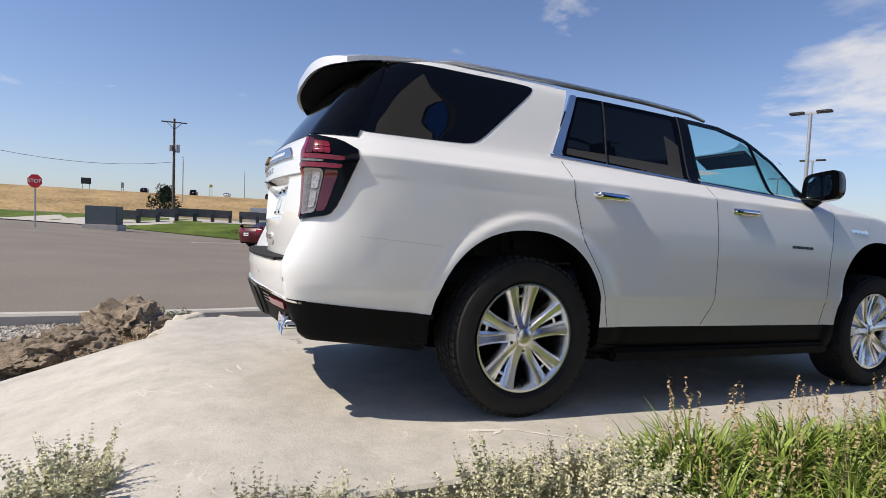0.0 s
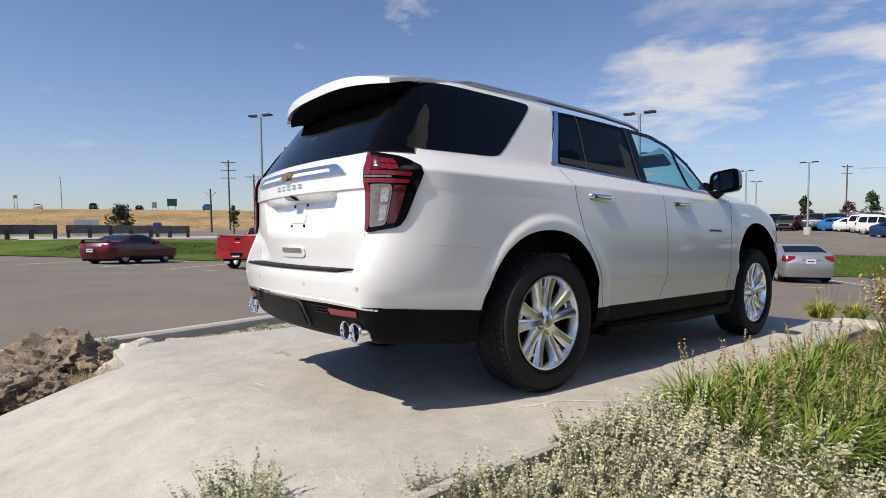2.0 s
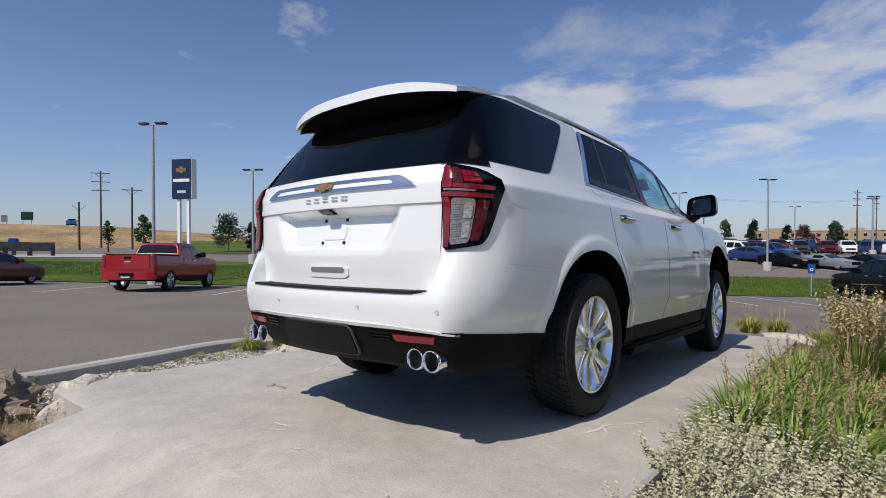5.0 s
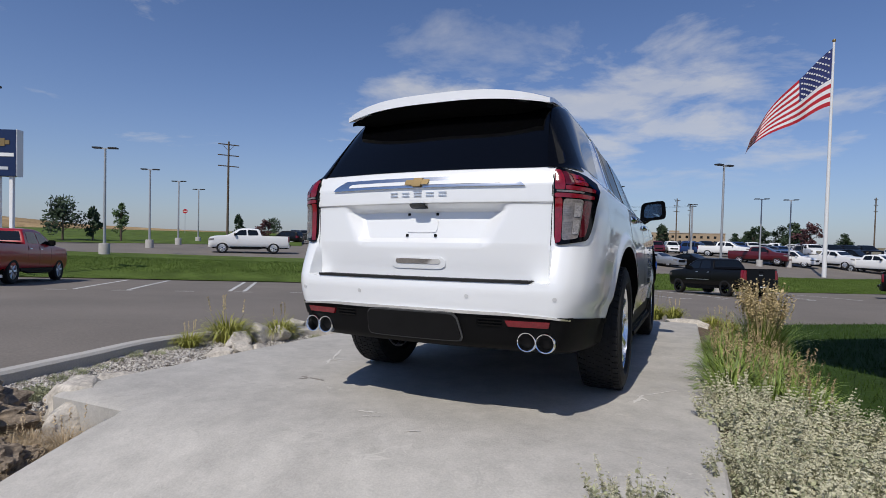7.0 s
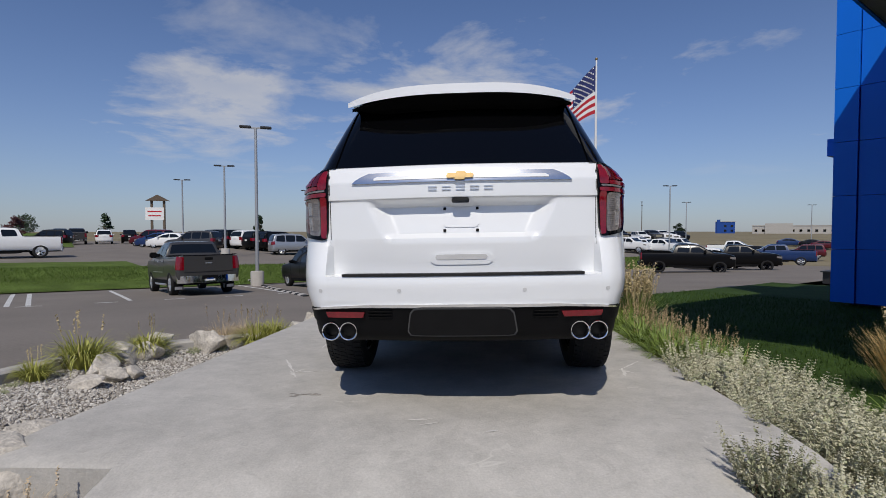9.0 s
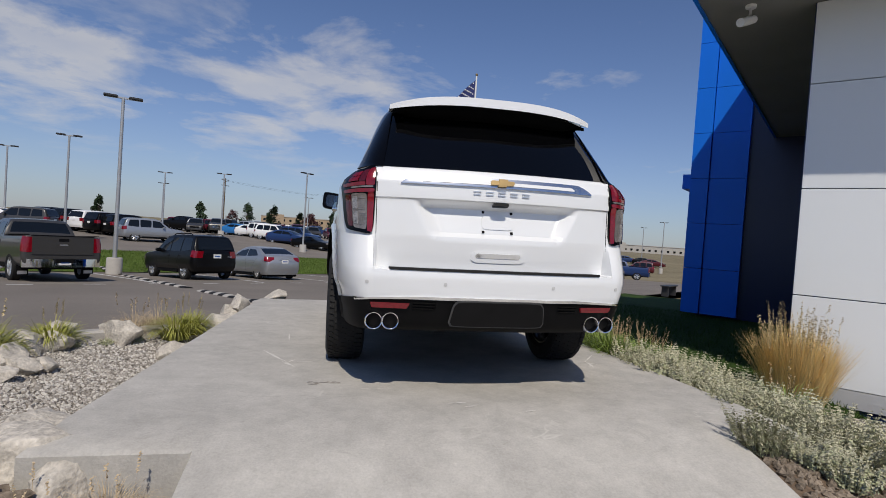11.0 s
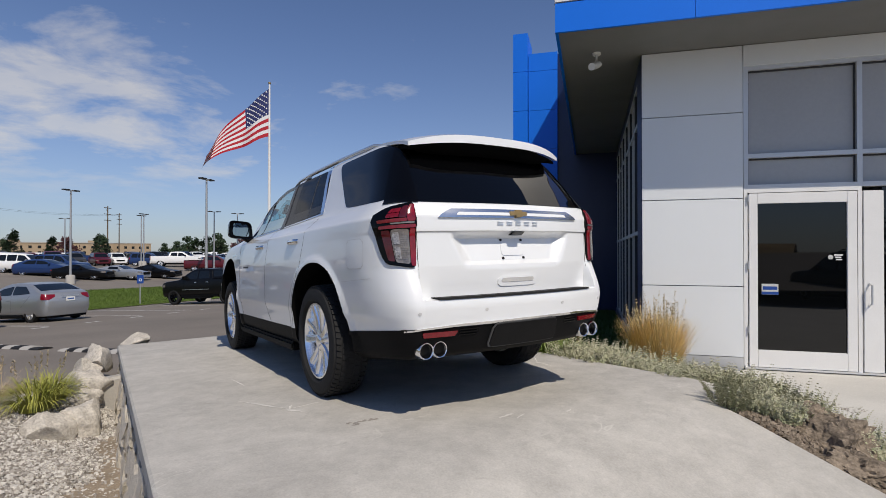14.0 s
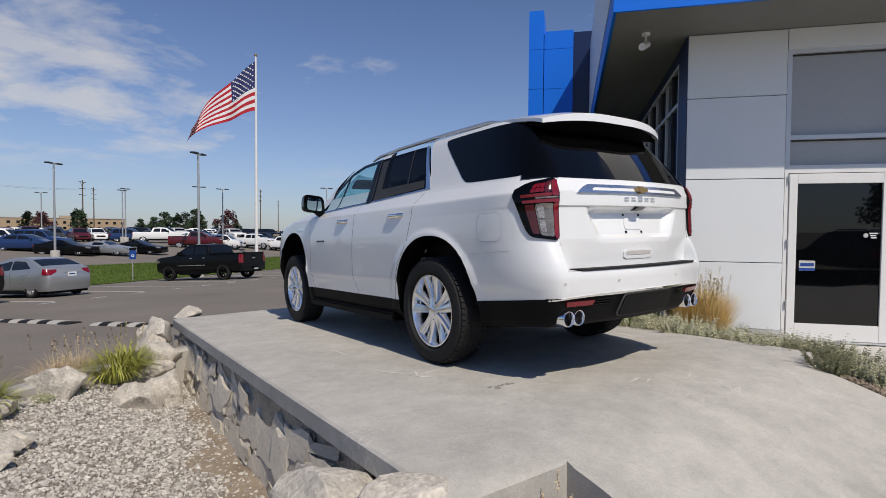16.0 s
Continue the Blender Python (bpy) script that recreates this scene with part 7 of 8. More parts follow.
def far_building(x, y, turn, w, d, h, mat, label):
    b = thing("building", pose(x, y, ground_z(x, y), 0, 0, turn), label, "building")
    part("wall", box((-w / 2, -d / 2, -1), (w / 2, d / 2, h)), mat, b, smooth=False)
    part("roof", box((-w / 2 - 0.3, -d / 2 - 0.3, h), (w / 2 + 0.3, d / 2 + 0.3, h + 0.4)), KERB, b, smooth=False)
    part("tower", box((-w * 0.42, -d / 2 - 0.6, -1), (-w * 0.25, -d / 2 + 3, h + 1.6)), mat, b, smooth=False)
    n = int(w / 4)
    for i in range(n):
        for z in ((1.2,) if h < 6 else (1.2, 4.4)):
            x0 = -w / 2 + (i + 0.35) * w / n
            win = part("window", box((x0, -d / 2 - 0.06, z), (x0 + 1.5, -d / 2 + 0.05, z + 1.5)), WINDOW, b, smooth=False)


far_building(*polar(E145, -3.5, 380), 5, 58, 20, 7.4, TAN, "long tan hotel building on the skyline")
far_building(*polar(E145, 1.2, 390), 5, 36, 20, 7.6, TAN, "tan two-storey building on the skyline")
far_building(*polar(E9, 33, 420), -30, 90, 30, 5.0, KERB, "low pale warehouse on the horizon")
far_building(*polar(E9, 24.5, 420), -25, 12, 10, 8.0, SIGN_BLUE, "small blue-fronted dealership far away")

# A small bench out by the entrance.
sx, sy = 14.7, 19.9
bench = thing("picnic_bench", pose(sx, sy, ground_z(sx, sy), 0, 0, 40), "dark metal bench standing by the entrance", "bench")
part("seat", box((-0.8, -0.2, 0.42), (0.8, 0.2, 0.47), 0.01), DARK_METAL, bench)
for x in (-0.6, 0.6):
    part("leg", box((x - 0.04, -0.16, -0.05), (x + 0.04, 0.16, 0.42), 0.01), DARK_METAL, bench)

# ---- trees ----
LEAF = material("leaves", (0.045, 0.085, 0.022), 0.7, 0, 0.45, 1.5, 8, 0, island=0.8)
LEAF_DARK = material("dark_leaves", (0.022, 0.045, 0.016), 0.7, 0, 0.45, 1.5, 8, 0, island=0.8)
LEAF_RED = material("purple_leaves", (0.07, 0.02, 0.022), 0.7, 0, 0.4, 1.5, 8, 0, island=0.8)
BARK = material("bark", (0.10, 0.075, 0.055), 0.9, 0, 0.3, 6, 60, 0.5)


def tree(seed, h, spread, shape, leaf, n=700, size=0.22):
    rnd = random.Random(seed)
    t = thing("tree", pose(0, 0, -60), {"cone": "young pointed green tree", "round": "broad leafy tree with a full crown", "slim": "slender young tree"}[shape] + " on open ground", "tree", "trees round the site")
    bm = bmesh.new()
    add_tube(bm, [(0, 0, -0.2), (0.03, 0.02, h * 0.4), (0, 0, h * 0.85)], [h * 0.022 + 0.03, h * 0.016 + 0.02, 0.02], 8)
    for i in range(10):
        z = h * rnd.uniform(0.25, 0.75)
        a = rnd.uniform(0, 6.28)
        l = spread * rnd.uniform(0.4, 0.8)
        add_tube(bm, [(0, 0, z), (l * 0.5 * math.cos(a), l * 0.5 * math.sin(a), z + l * 0.35), (l * math.cos(a), l * math.sin(a), z + l * 0.6)], [0.05, 0.035, 0.015], 5)
    part("trunk", bm, BARK, t, "tapered trunk with limbs")
    bm = bmesh.new()
    clumps = []
    for _ in range(26):
        f = rnd.random()
        z = h * (0.22 + 0.78 * f)
        if shape == "cone":
            r = spread * (1 - f) ** 0.8
        elif shape == "slim":
            r = spread * math.sin(math.pi * (0.15 + 0.85 * f)) * 0.8
        else:
            r = spread * math.sqrt(max(0.05, 1 - (2 * f - 0.95) ** 2))
        a = rnd.uniform(0, 6.28)
        rr = r * math.sqrt(rnd.uniform(0.05, 1.0))
        clumps.append((rr * math.cos(a), rr * math.sin(a), z, spread * rnd.uniform(0.22, 0.42)))
    for _ in range(n):
        cx_, cy_, cz_, cr = rnd.choice(clumps)
        d = Vector((rnd.gauss(0, 1), rnd.gauss(0, 1), rnd.gauss(0, 0.8))).normalized() * cr * rnd.uniform(0.4, 1.15)
        p = Vector((cx_, cy_, cz_)) + d
        a = Vector((rnd.gauss(0, 1), rnd.gauss(0, 1), rnd.gauss(0, 1))).normalized() * size * rnd.uniform(0.6, 1.3)
        b = a.orthogonal().normalized() * size * rnd.uniform(0.4, 0.8)
        bm.faces.new([bm.verts.new(q) for q in (p - a, p - b, p + a, p + b)])
    part("crown", bm, leaf, t, "uneven leafy crown", smooth=False)
    return t


T_ROUND, T_CONE, T_SLIM, T_RED, T_BIG = tree(1, 5.0, 2.2, "round", LEAF_DARK, 1500, 0.2), tree(2, 4.2, 1.2, "cone", LEAF_DARK, 900, 0.17), tree(3, 4.0, 0.9, "slim", LEAF, 600, 0.15), tree(4, 4.5, 1.8, "round", LEAF_RED, 900, 0.2), tree(5, 9.0, 4.6, "round", LEAF_DARK, 2200, 0.42)
for o in (T_ROUND, T_CONE, T_SLIM, T_RED, T_BIG):
    o["template"] = 1
placed = set()


def plant_tree(src, x, y, s, turn):
    m = pose(x, y, ground_z(x, y) - 0.05, 0, 0, turn)
    if src not in placed:
        placed.add(src)
        src.matrix_basis, src.scale = m, (s, s, s)
    else:
        c = copy_thing(src, m)
        c.scale = (s, s, s)


for src, eye, az, d, s in ((T_ROUND, E65, -60.8, 66, 0.85), (T_CONE, E65, -58.6, 66, 0.85), (T_SLIM, E65, -56.4, 66, 1.05), (T_SLIM, E65, -68.2, 60, 1.0), (T_CONE, E65, -46.2, 80, 0.9), (T_RED, E65, -43.6, 85, 0.7), (T_SLIM, E35, -72.2, 75, 0.95), (T_ROUND, E35, -82.0, 80, 0.75), (T_ROUND, E0, -94.0, 78, 0.8), (T_CONE, E9, -36.3, 100, 1.05), (T_CONE, E9, -22.8, 110, 1.1), (T_ROUND, E9, -42.0, 110, 0.8), (T_CONE, E145, 0.3, 95, 1.05), (T_RED, E145, -2.5, 110, 0.9), (T_CONE, E145, -8.7, 110, 1.3), (T_BIG, E145, 7.2, 230, 0.8), (T_BIG, E145, 9.9, 220, 0.9), (T_BIG, E145, 5.2, 240, 0.55), (T_BIG, E145, 13.5, 240, 0.6), (T_CONE, E145, 11.5, 120, 0.9), (T_BIG, E65, 5.2, 220, 0.6), (T_BIG, E65, 8.0, 225, 0.8), (T_CONE, E65, -2.4, 100, 1.1), (T_RED, E65, -4.6, 110, 0.9), (T_CONE, E125, -13.5, 100, 1.1), (T_RED, E125, -10.5, 105, 0.8), (T_CONE, E125, -6.5, 100, 1.2), (T_CONE, E125, -3.9, 100, 1.0), (T_CONE, E35, 5.0, 95, 1.0), (T_RED, E35, 9.5, 90, 1.0), (T_BIG, E9, 20.5, 260, 0.5), (T_CONE, E9, -8.0, 120, 1.0), (T_ROUND, E9, 196.0, 40, 0.8)):
    plant_tree(src, *polar(eye, az, d), s, rng.uniform(0, 360))

# ---- rocks, stone wall and gravel ----
def side_z(x, y):
    k = min(1, max(0, (x - 1.15) / 1.25))
    f = min(1, max(0, (y + 1.15) / 0.65))
    return ((slab_z(1.1, y) - 0.06) * (1 - k) + (-0.58) * k) * (1 - f) + bed_z(x, y) * f


def rock_bm(seed, sx_, sy_, sz_, rough=0.10, sub=4, cuts=22, pitted=False):
    """A lump cut by planes into facets, chipped by noise; pitted: eaten away by ridged noise."""
    rnd = random.Random(seed)
    bm = bmesh.new()
    bmesh.ops.create_icosphere(bm, subdivisions=sub, radius=1.0)
    planes = [(Vector((rnd.gauss(0, 1), rnd.gauss(0, 1), rnd.gauss(0, 0.9))).normalized(), rnd.uniform(0.44, 0.78)) for _ in range(cuts)]
    o = Vector((seed * 3.1, seed * 1.7, 0))
    for v in bm.verts:
        for n, d in planes:
            over = v.co.dot(n) - d
            if over > 0:
                v.co -= n * over
        c = v.co.copy()
        k = noise.noise(c * 2.3 + o) * rough + noise.noise(c * 7.0 + o) * rough * 0.45 + noise.noise(c * 19.0 + o) * rough * 0.2
        if pitted:
            for f, a in ((3.0, 0.30), (7.0, 0.18), (16.0, 0.10)):
                k -= a * (1 - abs(noise.noise(c * f + o)) * 2.2) * 0.55
            k += 0.25
        v.co *= 1 + k
        v.co = Vector((v.co.x * sx_, v.co.y * sy_, v.co.z * sz_)) * 1.25
    return bm


def rock(seed, x, y, z, sx_, sy_, sz_, turn, mat=None, label="pale angular limestone boulder on gravel", group="boulders round the slab", pitted=False):
    bm = rock_bm(seed, sx_, sy_, sz_, 0.13 if not pitted else 0.25, 5 if pitted else 4, 22 if not pitted else 5, pitted)
    return single("boulder", bm, mat or ROCK, label, "rock", pose(x, y, z, 0, 0, turn), group)


for i, (x, y, z, a, b, c) in enumerate(((-2.35, 5.55, -0.35, 0.16, 0.30, 0.26), (-1.95, 6.15, -0.28, 0.26, 0.17, 0.16), (-2.55, 4.85, -0.52, 0.22, 0.28, 0.26), (-2.5, 5.3, -0.48, 0.2, 0.2, 0.2), (-2.40, -0.10, -0.30, 0.34, 0.40, 0.13), (-2.35, 0.25, -0.52, 0.24, 0.3, 0.26), (-2.55, 4.6, -0.62, 0.2, 0.2, 0.18))):
    if x < -2.95:
        z = gravel_z(x, y) + c * 0.30
    rock(i + 20, x, y, z, a, b, c, i * 47)
for i, (x, y, a, b, c) in enumerate(((-3.73, 2.54, 0.3, 0.2, 0.15), (-3.79, 2.23, 0.26, 0.17, 0.11), (-3.82, 3.34, 0.22, 0.2, 0.19), (-4.06, 3.82, 0.25, 0.22, 0.22), (-3.99, 3.13, 0.28, 0.24, 0.2), (-3.90, 2.63, 0.3, 0.22, 0.18), (-3.64, 2.68, 0.24, 0.18, 0.13), (-3.39, 3.87, 0.3, 0.26, 0.22), (-2.78, 3.80, 0.3, 0.28, 0.26), (-2.50, 3.97, 0.22, 0.3, 0.28), (-2.44, 6.38, 0.2, 0.22, 0.22))):
    rock(i + 130, x, y, gravel_z(x, y) + c * 0.32, a * 0.84, b * 0.84, c * 0.84, i * 53 + 10)
for i, (x, y, z, a, b, c) in enumerate(((-2.66, -0.95, -0.22, 0.50, 0.32, 0.19), (-2.15, -1.25, -0.30, 0.30, 0.26, 0.16), (-1.85, -0.95, -0.28, 0.2, 0.17, 0.11), (-2.05, -1.75, -0.36, 0.3, 0.3, 0.16), (1.72, -1.05, -0.34, 0.24, 0.28, 0.17), (1.6, -1.55, -0.46, 0.26, 0.30, 0.18), (2.0, -0.75, -0.26, 0.2, 0.2, 0.14), (1.5, -2.1, -0.5, 0.25, 0.3, 0.2), (2.05, -1.35, 0, 0.22, 0.2, 0.15), (1.95, -1.8, 0, 0.2, 0.24, 0.16), (1.45, -1.25, 0, 0.16, 0.2, 0.13))):
    if x > 0:
        a, b, c = a * 0.85, b * 0.85, c * 0.8
        z = side_z(x, y) + c * 0.3
    rock(i + 60, x, y, z, a, b, c, i * 61, BROWN_ROCK, "dark brown pitted rough rock beside the slab", "brown rocks beside the slab", True)
for i, (x, y, z, a, b, c) in enumerate(((-2.34, 0.16, -0.34, 0.27, 0.40, 0.30), (-2.20, -0.36, -0.23, 0.25, 0.28, 0.24), (-2.0, -0.56, -0.22, 0.18, 0.12, 0.14))):
    rock(i + 170, x, y, z, a, b, c, i * 37, None, "pale crumbling boulder at the slab's broken corner")
for i, (x, y, z, a, b, c) in enumerate(((1.36, 6.24, -0.27, 0.34, 0.26, 0.13), (2.1, 6.5, -0.4, 0.2, 0.2, 0.12), (1.72, 6.75, -0.45, 0.22, 0.16, 0.12))):
    rock(i + 80, x, y, z, a, b, c, i * 61)

# The stacked stone face under the slab's edge.
MORTAR = material("tan_mortar", (0.40, 0.345, 0.27), 0.95, 0, 0.45, 5, 45, 0.8, dark=(0.20, 0.165, 0.125))


def wall_face(y, z):
    """How far out the leaning face stands at a height."""
    return -2.10 - 0.17 * (slab_z(-2.1, y) - 0.15 - z)


bm = bmesh.new()
face_rows = []
for y in np.linspace(-0.5, 5.75, 64):
    cap = slab_z(-2.1, y) - 0.142 - 0.018 * noise.noise(Vector((y * 1.7, 3, 0)))
    ring = [(-1.95, cap + 0.004), (-2.06, cap)]
    for z in np.linspace(cap - 0.02, -1.25, 14):
        ring.append((wall_face(y, z) + 0.035 * noise.noise(Vector((y * 3.1, z * 4, 7))), z))
    face_rows.append([bm.verts.new((x, y, z)) for x, z in ring + [(-1.95, -1.25)]])
for a, b in zip(face_rows, face_rows[1:]):
    for k in range(len(a)):
        bm.faces.new((a[k], a[(k + 1) % len(a)], b[(k + 1) % len(a)], b[k]))
bm.faces.new(face_rows[0]), bm.faces.new(face_rows[-1][::-1])
bmesh.ops.recalc_face_normals(bm, faces=bm.faces[:])
wall_bed = single("wall_stone_face", bm, MORTAR, "tan mortared stone retaining wall under the slab", "retaining wall", kind="structure")
stone_shapes = []
for i in range(12):
    bm = bmesh.new()
    bmesh.ops.create_cube(bm, size=1.0)
    bmesh.ops.subdivide_edges(bm, edges=bm.edges[:], cuts=4, use_grid_fill=True)
    o = Vector((i * 5.3, i * 2.1, 0))
    for v in bm.verts:
        c = v.co.copy()
        v.co = c.lerp(c.normalized() * 0.60, 0.13)
        v.co.y += 0.26 * noise.noise(c * 1.6 + o) + 0.07 * noise.noise(c * 5.0 + o)
        v.co.z += 0.26 * noise.noise(c * 1.6 - o) + 0.07 * noise.noise(c * 5.0 - o)
        v.co.x += 0.05 * noise.noise(c * 1.5 + o * 2) + 0.09 * noise.noise(c * 4.5 + o * 2)
    stone_shapes.append(mesh_of(bm, "stone", WALL_STONE))
rs = random.Random(77)
z = -1.16
while z < -0.16:
    course = rs.uniform(0.13, 0.22)
    y = -0.45 - rs.uniform(0, 0.2)
    while y < 5.7:
        wdt = rs.uniform(0.15, 0.46)
        topz = slab_z(-2.12, y + wdt / 2) - 0.19
        hgt = min(course * rs.choice((0.9, 1.0, 1.35)), topz - z)
        if hgt > 0.06 and rs.random() < 0.93:
            st = new("stone", stone_shapes[rs.randrange(12)])
            st.parent = wall_bed
            zc = z + hgt / 2 + rs.uniform(-0.02, 0.02)
            st.matrix_basis = pose(wall_face(y + wdt / 2, zc) + rs.uniform(-0.012, 0.02), y + wdt / 2, zc, rs.uniform(-14, 14), 9.6 + rs.uniform(-2, 2), rs.uniform(-3, 3)) @ Matrix.Diagonal((rs.uniform(0.05, 0.075), wdt * 1.04, hgt * 1.06, 1))
        y += wdt
    z += course

# Loose gravel.
PEBBLE = material("gravel_stones", (0.55, 0.525, 0.48), 0.9, 0, 0.3, 9, 80, 0.3, island=1.9, dark=(0.12, 0.098, 0.078))


def pebbles(name, count, spot, lo, hi, seed, label, mat):
    rnd = random.Random(seed)
    verts, faces = [], []
    base = [Vector(v) for v in ((1, 0, 0), (-1, 0, 0), (0, 1, 0), (0, -1, 0), (0, 0, 1), (0, 0, -1))]
    tri = ((0, 2, 4), (2, 1, 4), (1, 3, 4), (3, 0, 4), (2, 0, 5), (1, 2, 5), (3, 1, 5), (0, 3, 5))
    for _ in range(count):
        x, y, z = spot(rnd)
        s = rnd.uniform(lo, hi)
        turn = Euler((rnd.uniform(0, 6), rnd.uniform(0, 6), rnd.uniform(0, 6))).to_matrix()
        k = len(verts)
        for b in base:
            q = turn @ (b * rnd.uniform(0.55, 1.2))
            verts.append((x + q.x * s, y + q.y * s, z + q.z * s * 0.85))
        faces += [tuple(i + k for i in f) for f in tri]
    me = bpy.data.meshes.new(name)
    me.from_pydata(verts, [], faces)
    me.materials.append(mat)
    return tagged(new(name, me), label, "gravel", kind="stuff")


def dirt_share(x, y):
    """How far the gravel has given way to bare dirt along the wall's foot."""
    if not -0.6 < y < 4.4:
        return 0.0
    return min(1, max(0, (x + 2.85 - 0.10 * y + 0.25 * noise.noise((x * 2, y * 2, 3))) / 0.22)) * min(1, (4.4 - y) / 0.6)


def gravel_spot(rnd):
    while True:
        y = rnd.uniform(-3.2, 5.6)
        x = rnd.uniform(bed_edge(y), -2.1 if y > -0.55 else -1.55)
        if rnd.random() < (0.35 + 0.65 * (y < 4)) * (1 - 0.72 * dirt_share(x, y)):
            return x, y, gravel_z(x, y) + 0.006


pebbles("gravel", 46000, gravel_spot, 0.008, 0.026, 5, "loose pale grey angular gravel", PEBBLE)
sheet("dirt_strip", list(np.linspace(-2.95, -2.05, 16)), list(np.linspace(-0.5, 4.3, 40)), lambda x, y: (x, y, gravel_z(x, y) - 0.018 + 0.030 * dirt_share(x, y)), DIRT, "trodden brown dirt at the foot of the stone wall", "dirt")


def mulch_spot(rnd):
    y = rnd.uniform(-3.0, -0.45)
    x = rnd.uniform(1.15 if y < -0.55 else 1.55, 2.4)
    return x, y, side_z(x, y) + 0.006


sheet("mulch_bed", list(np.linspace(1.1, 3.1, 18)), list(np.linspace(-4.5, -0.5, 24)), lambda x, y: (x, y, side_z(x, y)), EARTH, "brown rocky mulch beside the ramp", "planting bed")
pebbles("bed_gravel", 9000, lambda rnd: (lambda x, y: (x, y, bed_z(x, y) + 0.004))(rnd.uniform(2.1, 4.1), rnd.uniform(-0.45, 1.25)), 0.010, 0.028, 8, "pale tan gravel between planting and path", PEBBLE)
pebbles("mulch", 5000, mulch_spot, 0.012, 0.035, 6, "reddish brown rock mulch", BROWN_ROCK)

# ---- planting ----
STEM = material("grey_green_stems", (0.345, 0.36, 0.22), 0.8, 0, 0.4, 6, 30, 0, island=0.8)
SEED = material("pale_seed_heads", (0.50, 0.48, 0.34), 0.85, 0, 0.35, 6, 30, 0, island=0.9)
BLADE = material("green_blades", (0.18, 0.25, 0.048), 0.5, 0, 0.6, 5, 20, 0, island=1.2)
BLADE_YEL = material("yellow_green_blades", (0.31, 0.315, 0.06), 0.6, 0, 0.4, 5, 20, 0, island=1.0)
STRAW = material("straw_blades", (0.50, 0.40, 0.22), 0.75, 0, 0.3, 5, 20, 0, island=0.9)
GOLD_STRAW = material("golden_blades", (0.84, 0.58, 0.25), 0.75, 0, 0.3, 5, 20, 0, island=0.9)
STALK = material("dry_brown_stalks", (0.36, 0.27, 0.15), 0.85, 0, 0.3, 6, 30, 0, island=0.9)
TWIG = material("dry_twigs", (0.50, 0.39, 0.25), 0.85, 0, 0.3, 6, 30, 0, island=0.9)


def blade(verts, faces, p, d, length, width, bend, n=4):
    """One arching leaf."""
    side = Vector((-d.y, d.x, 0))
    side = side.normalized() if side.length > 1e-4 else Vector((1, 0, 0))
    q = Vector(p)
    way = Vector(d).normalized()
    k = len(verts)
    for i in range(n + 1):
        w = width * (1 - (i / n) ** 1.6) * 0.5 + 0.0004
        verts += [tuple(q - side * w), tuple(q + side * w)]
        if i < n:
            faces.append((k + 2 * i, k + 2 * i + 1, k + 2 * i + 3, k + 2 * i + 2))
        q = q + way * length / n
        way = (way + Vector((d.x, d.y, 0)) * bend / n - Vector((0, 0, bend * 0.75 * (i + 1) / n))).normalized()


def from_lists(name, verts, faces, mat):
    me = bpy.data.meshes.new(name)
    me.from_pydata(verts, [], faces)
    me.materials.append(mat)
    return me


def leafy(rnd, verts, faces, p, size):
    a = Vector((rnd.gauss(0, 1), rnd.gauss(0, 1), rnd.gauss(0, 0.7))).normalized() * size
    b = a.orthogonal().normalized() * size * 0.55
    k = len(verts)
    verts += [tuple(p - a), tuple(p - b), tuple(p + a), tuple(p + b)]
    faces.append((k, k + 1, k + 2, k + 3))


def catmint(seed, stems=95, h=0.32, spread=0.27, heads=True):
    """A grey-green mound: leafy stems with whorled seed heads."""
    rnd = random.Random(seed)
    sv, sf, hv, hf = [], [], [], []
    for _ in range(stems):
        a, r = rnd.uniform(0, 6.28), spread * math.sqrt(rnd.random())
        base = Vector((r * 0.6 * math.cos(a), r * 0.6 * math.sin(a), 0))
        lean = Vector((math.cos(a) * r / spread * 0.55, math.sin(a) * r / spread * 0.55, 1)).normalized()
        ln = h * rnd.choice((rnd.uniform(0.45, 0.9), rnd.uniform(0.6, 1.3)))
        blade(sv, sf, base, lean, ln, 0.005, rnd.uniform(0.1, 0.4), 3)
        for i in range(17):
            f = rnd.uniform(0.05, 0.85)
            leafy(rnd, sv, sf, base + lean * ln * f + Vector((rnd.gauss(0, 0.012), rnd.gauss(0, 0.012), 0)), rnd.uniform(0.011, 0.021))
        if heads and rnd.random() < 0.8:
            for i in range(9):
                f = 0.50 + 0.065 * i
                for _ in range(5):
                    leafy(rnd, hv, hf, base + lean * ln * f + Vector((rnd.gauss(0, 0.007), rnd.gauss(0, 0.007), 0)), rnd.uniform(0.010, 0.018) * (1.1 - 0.075 * i))
    t = thing("catmint", pose(0, 0, -50), "grey-green flowering catmint gone to seed", "plant", "catmint along the slab")
    for nm, v, f, mt, lb in (("foliage", sv, sf, STEM, "small grey-green leaves"), ("bloom", hv, hf, SEED, "pale dry seed heads")):
        ob = new(nm, from_lists(nm, v, f, mt))
        ob.parent = t
        tagged(ob, lb)
    return t


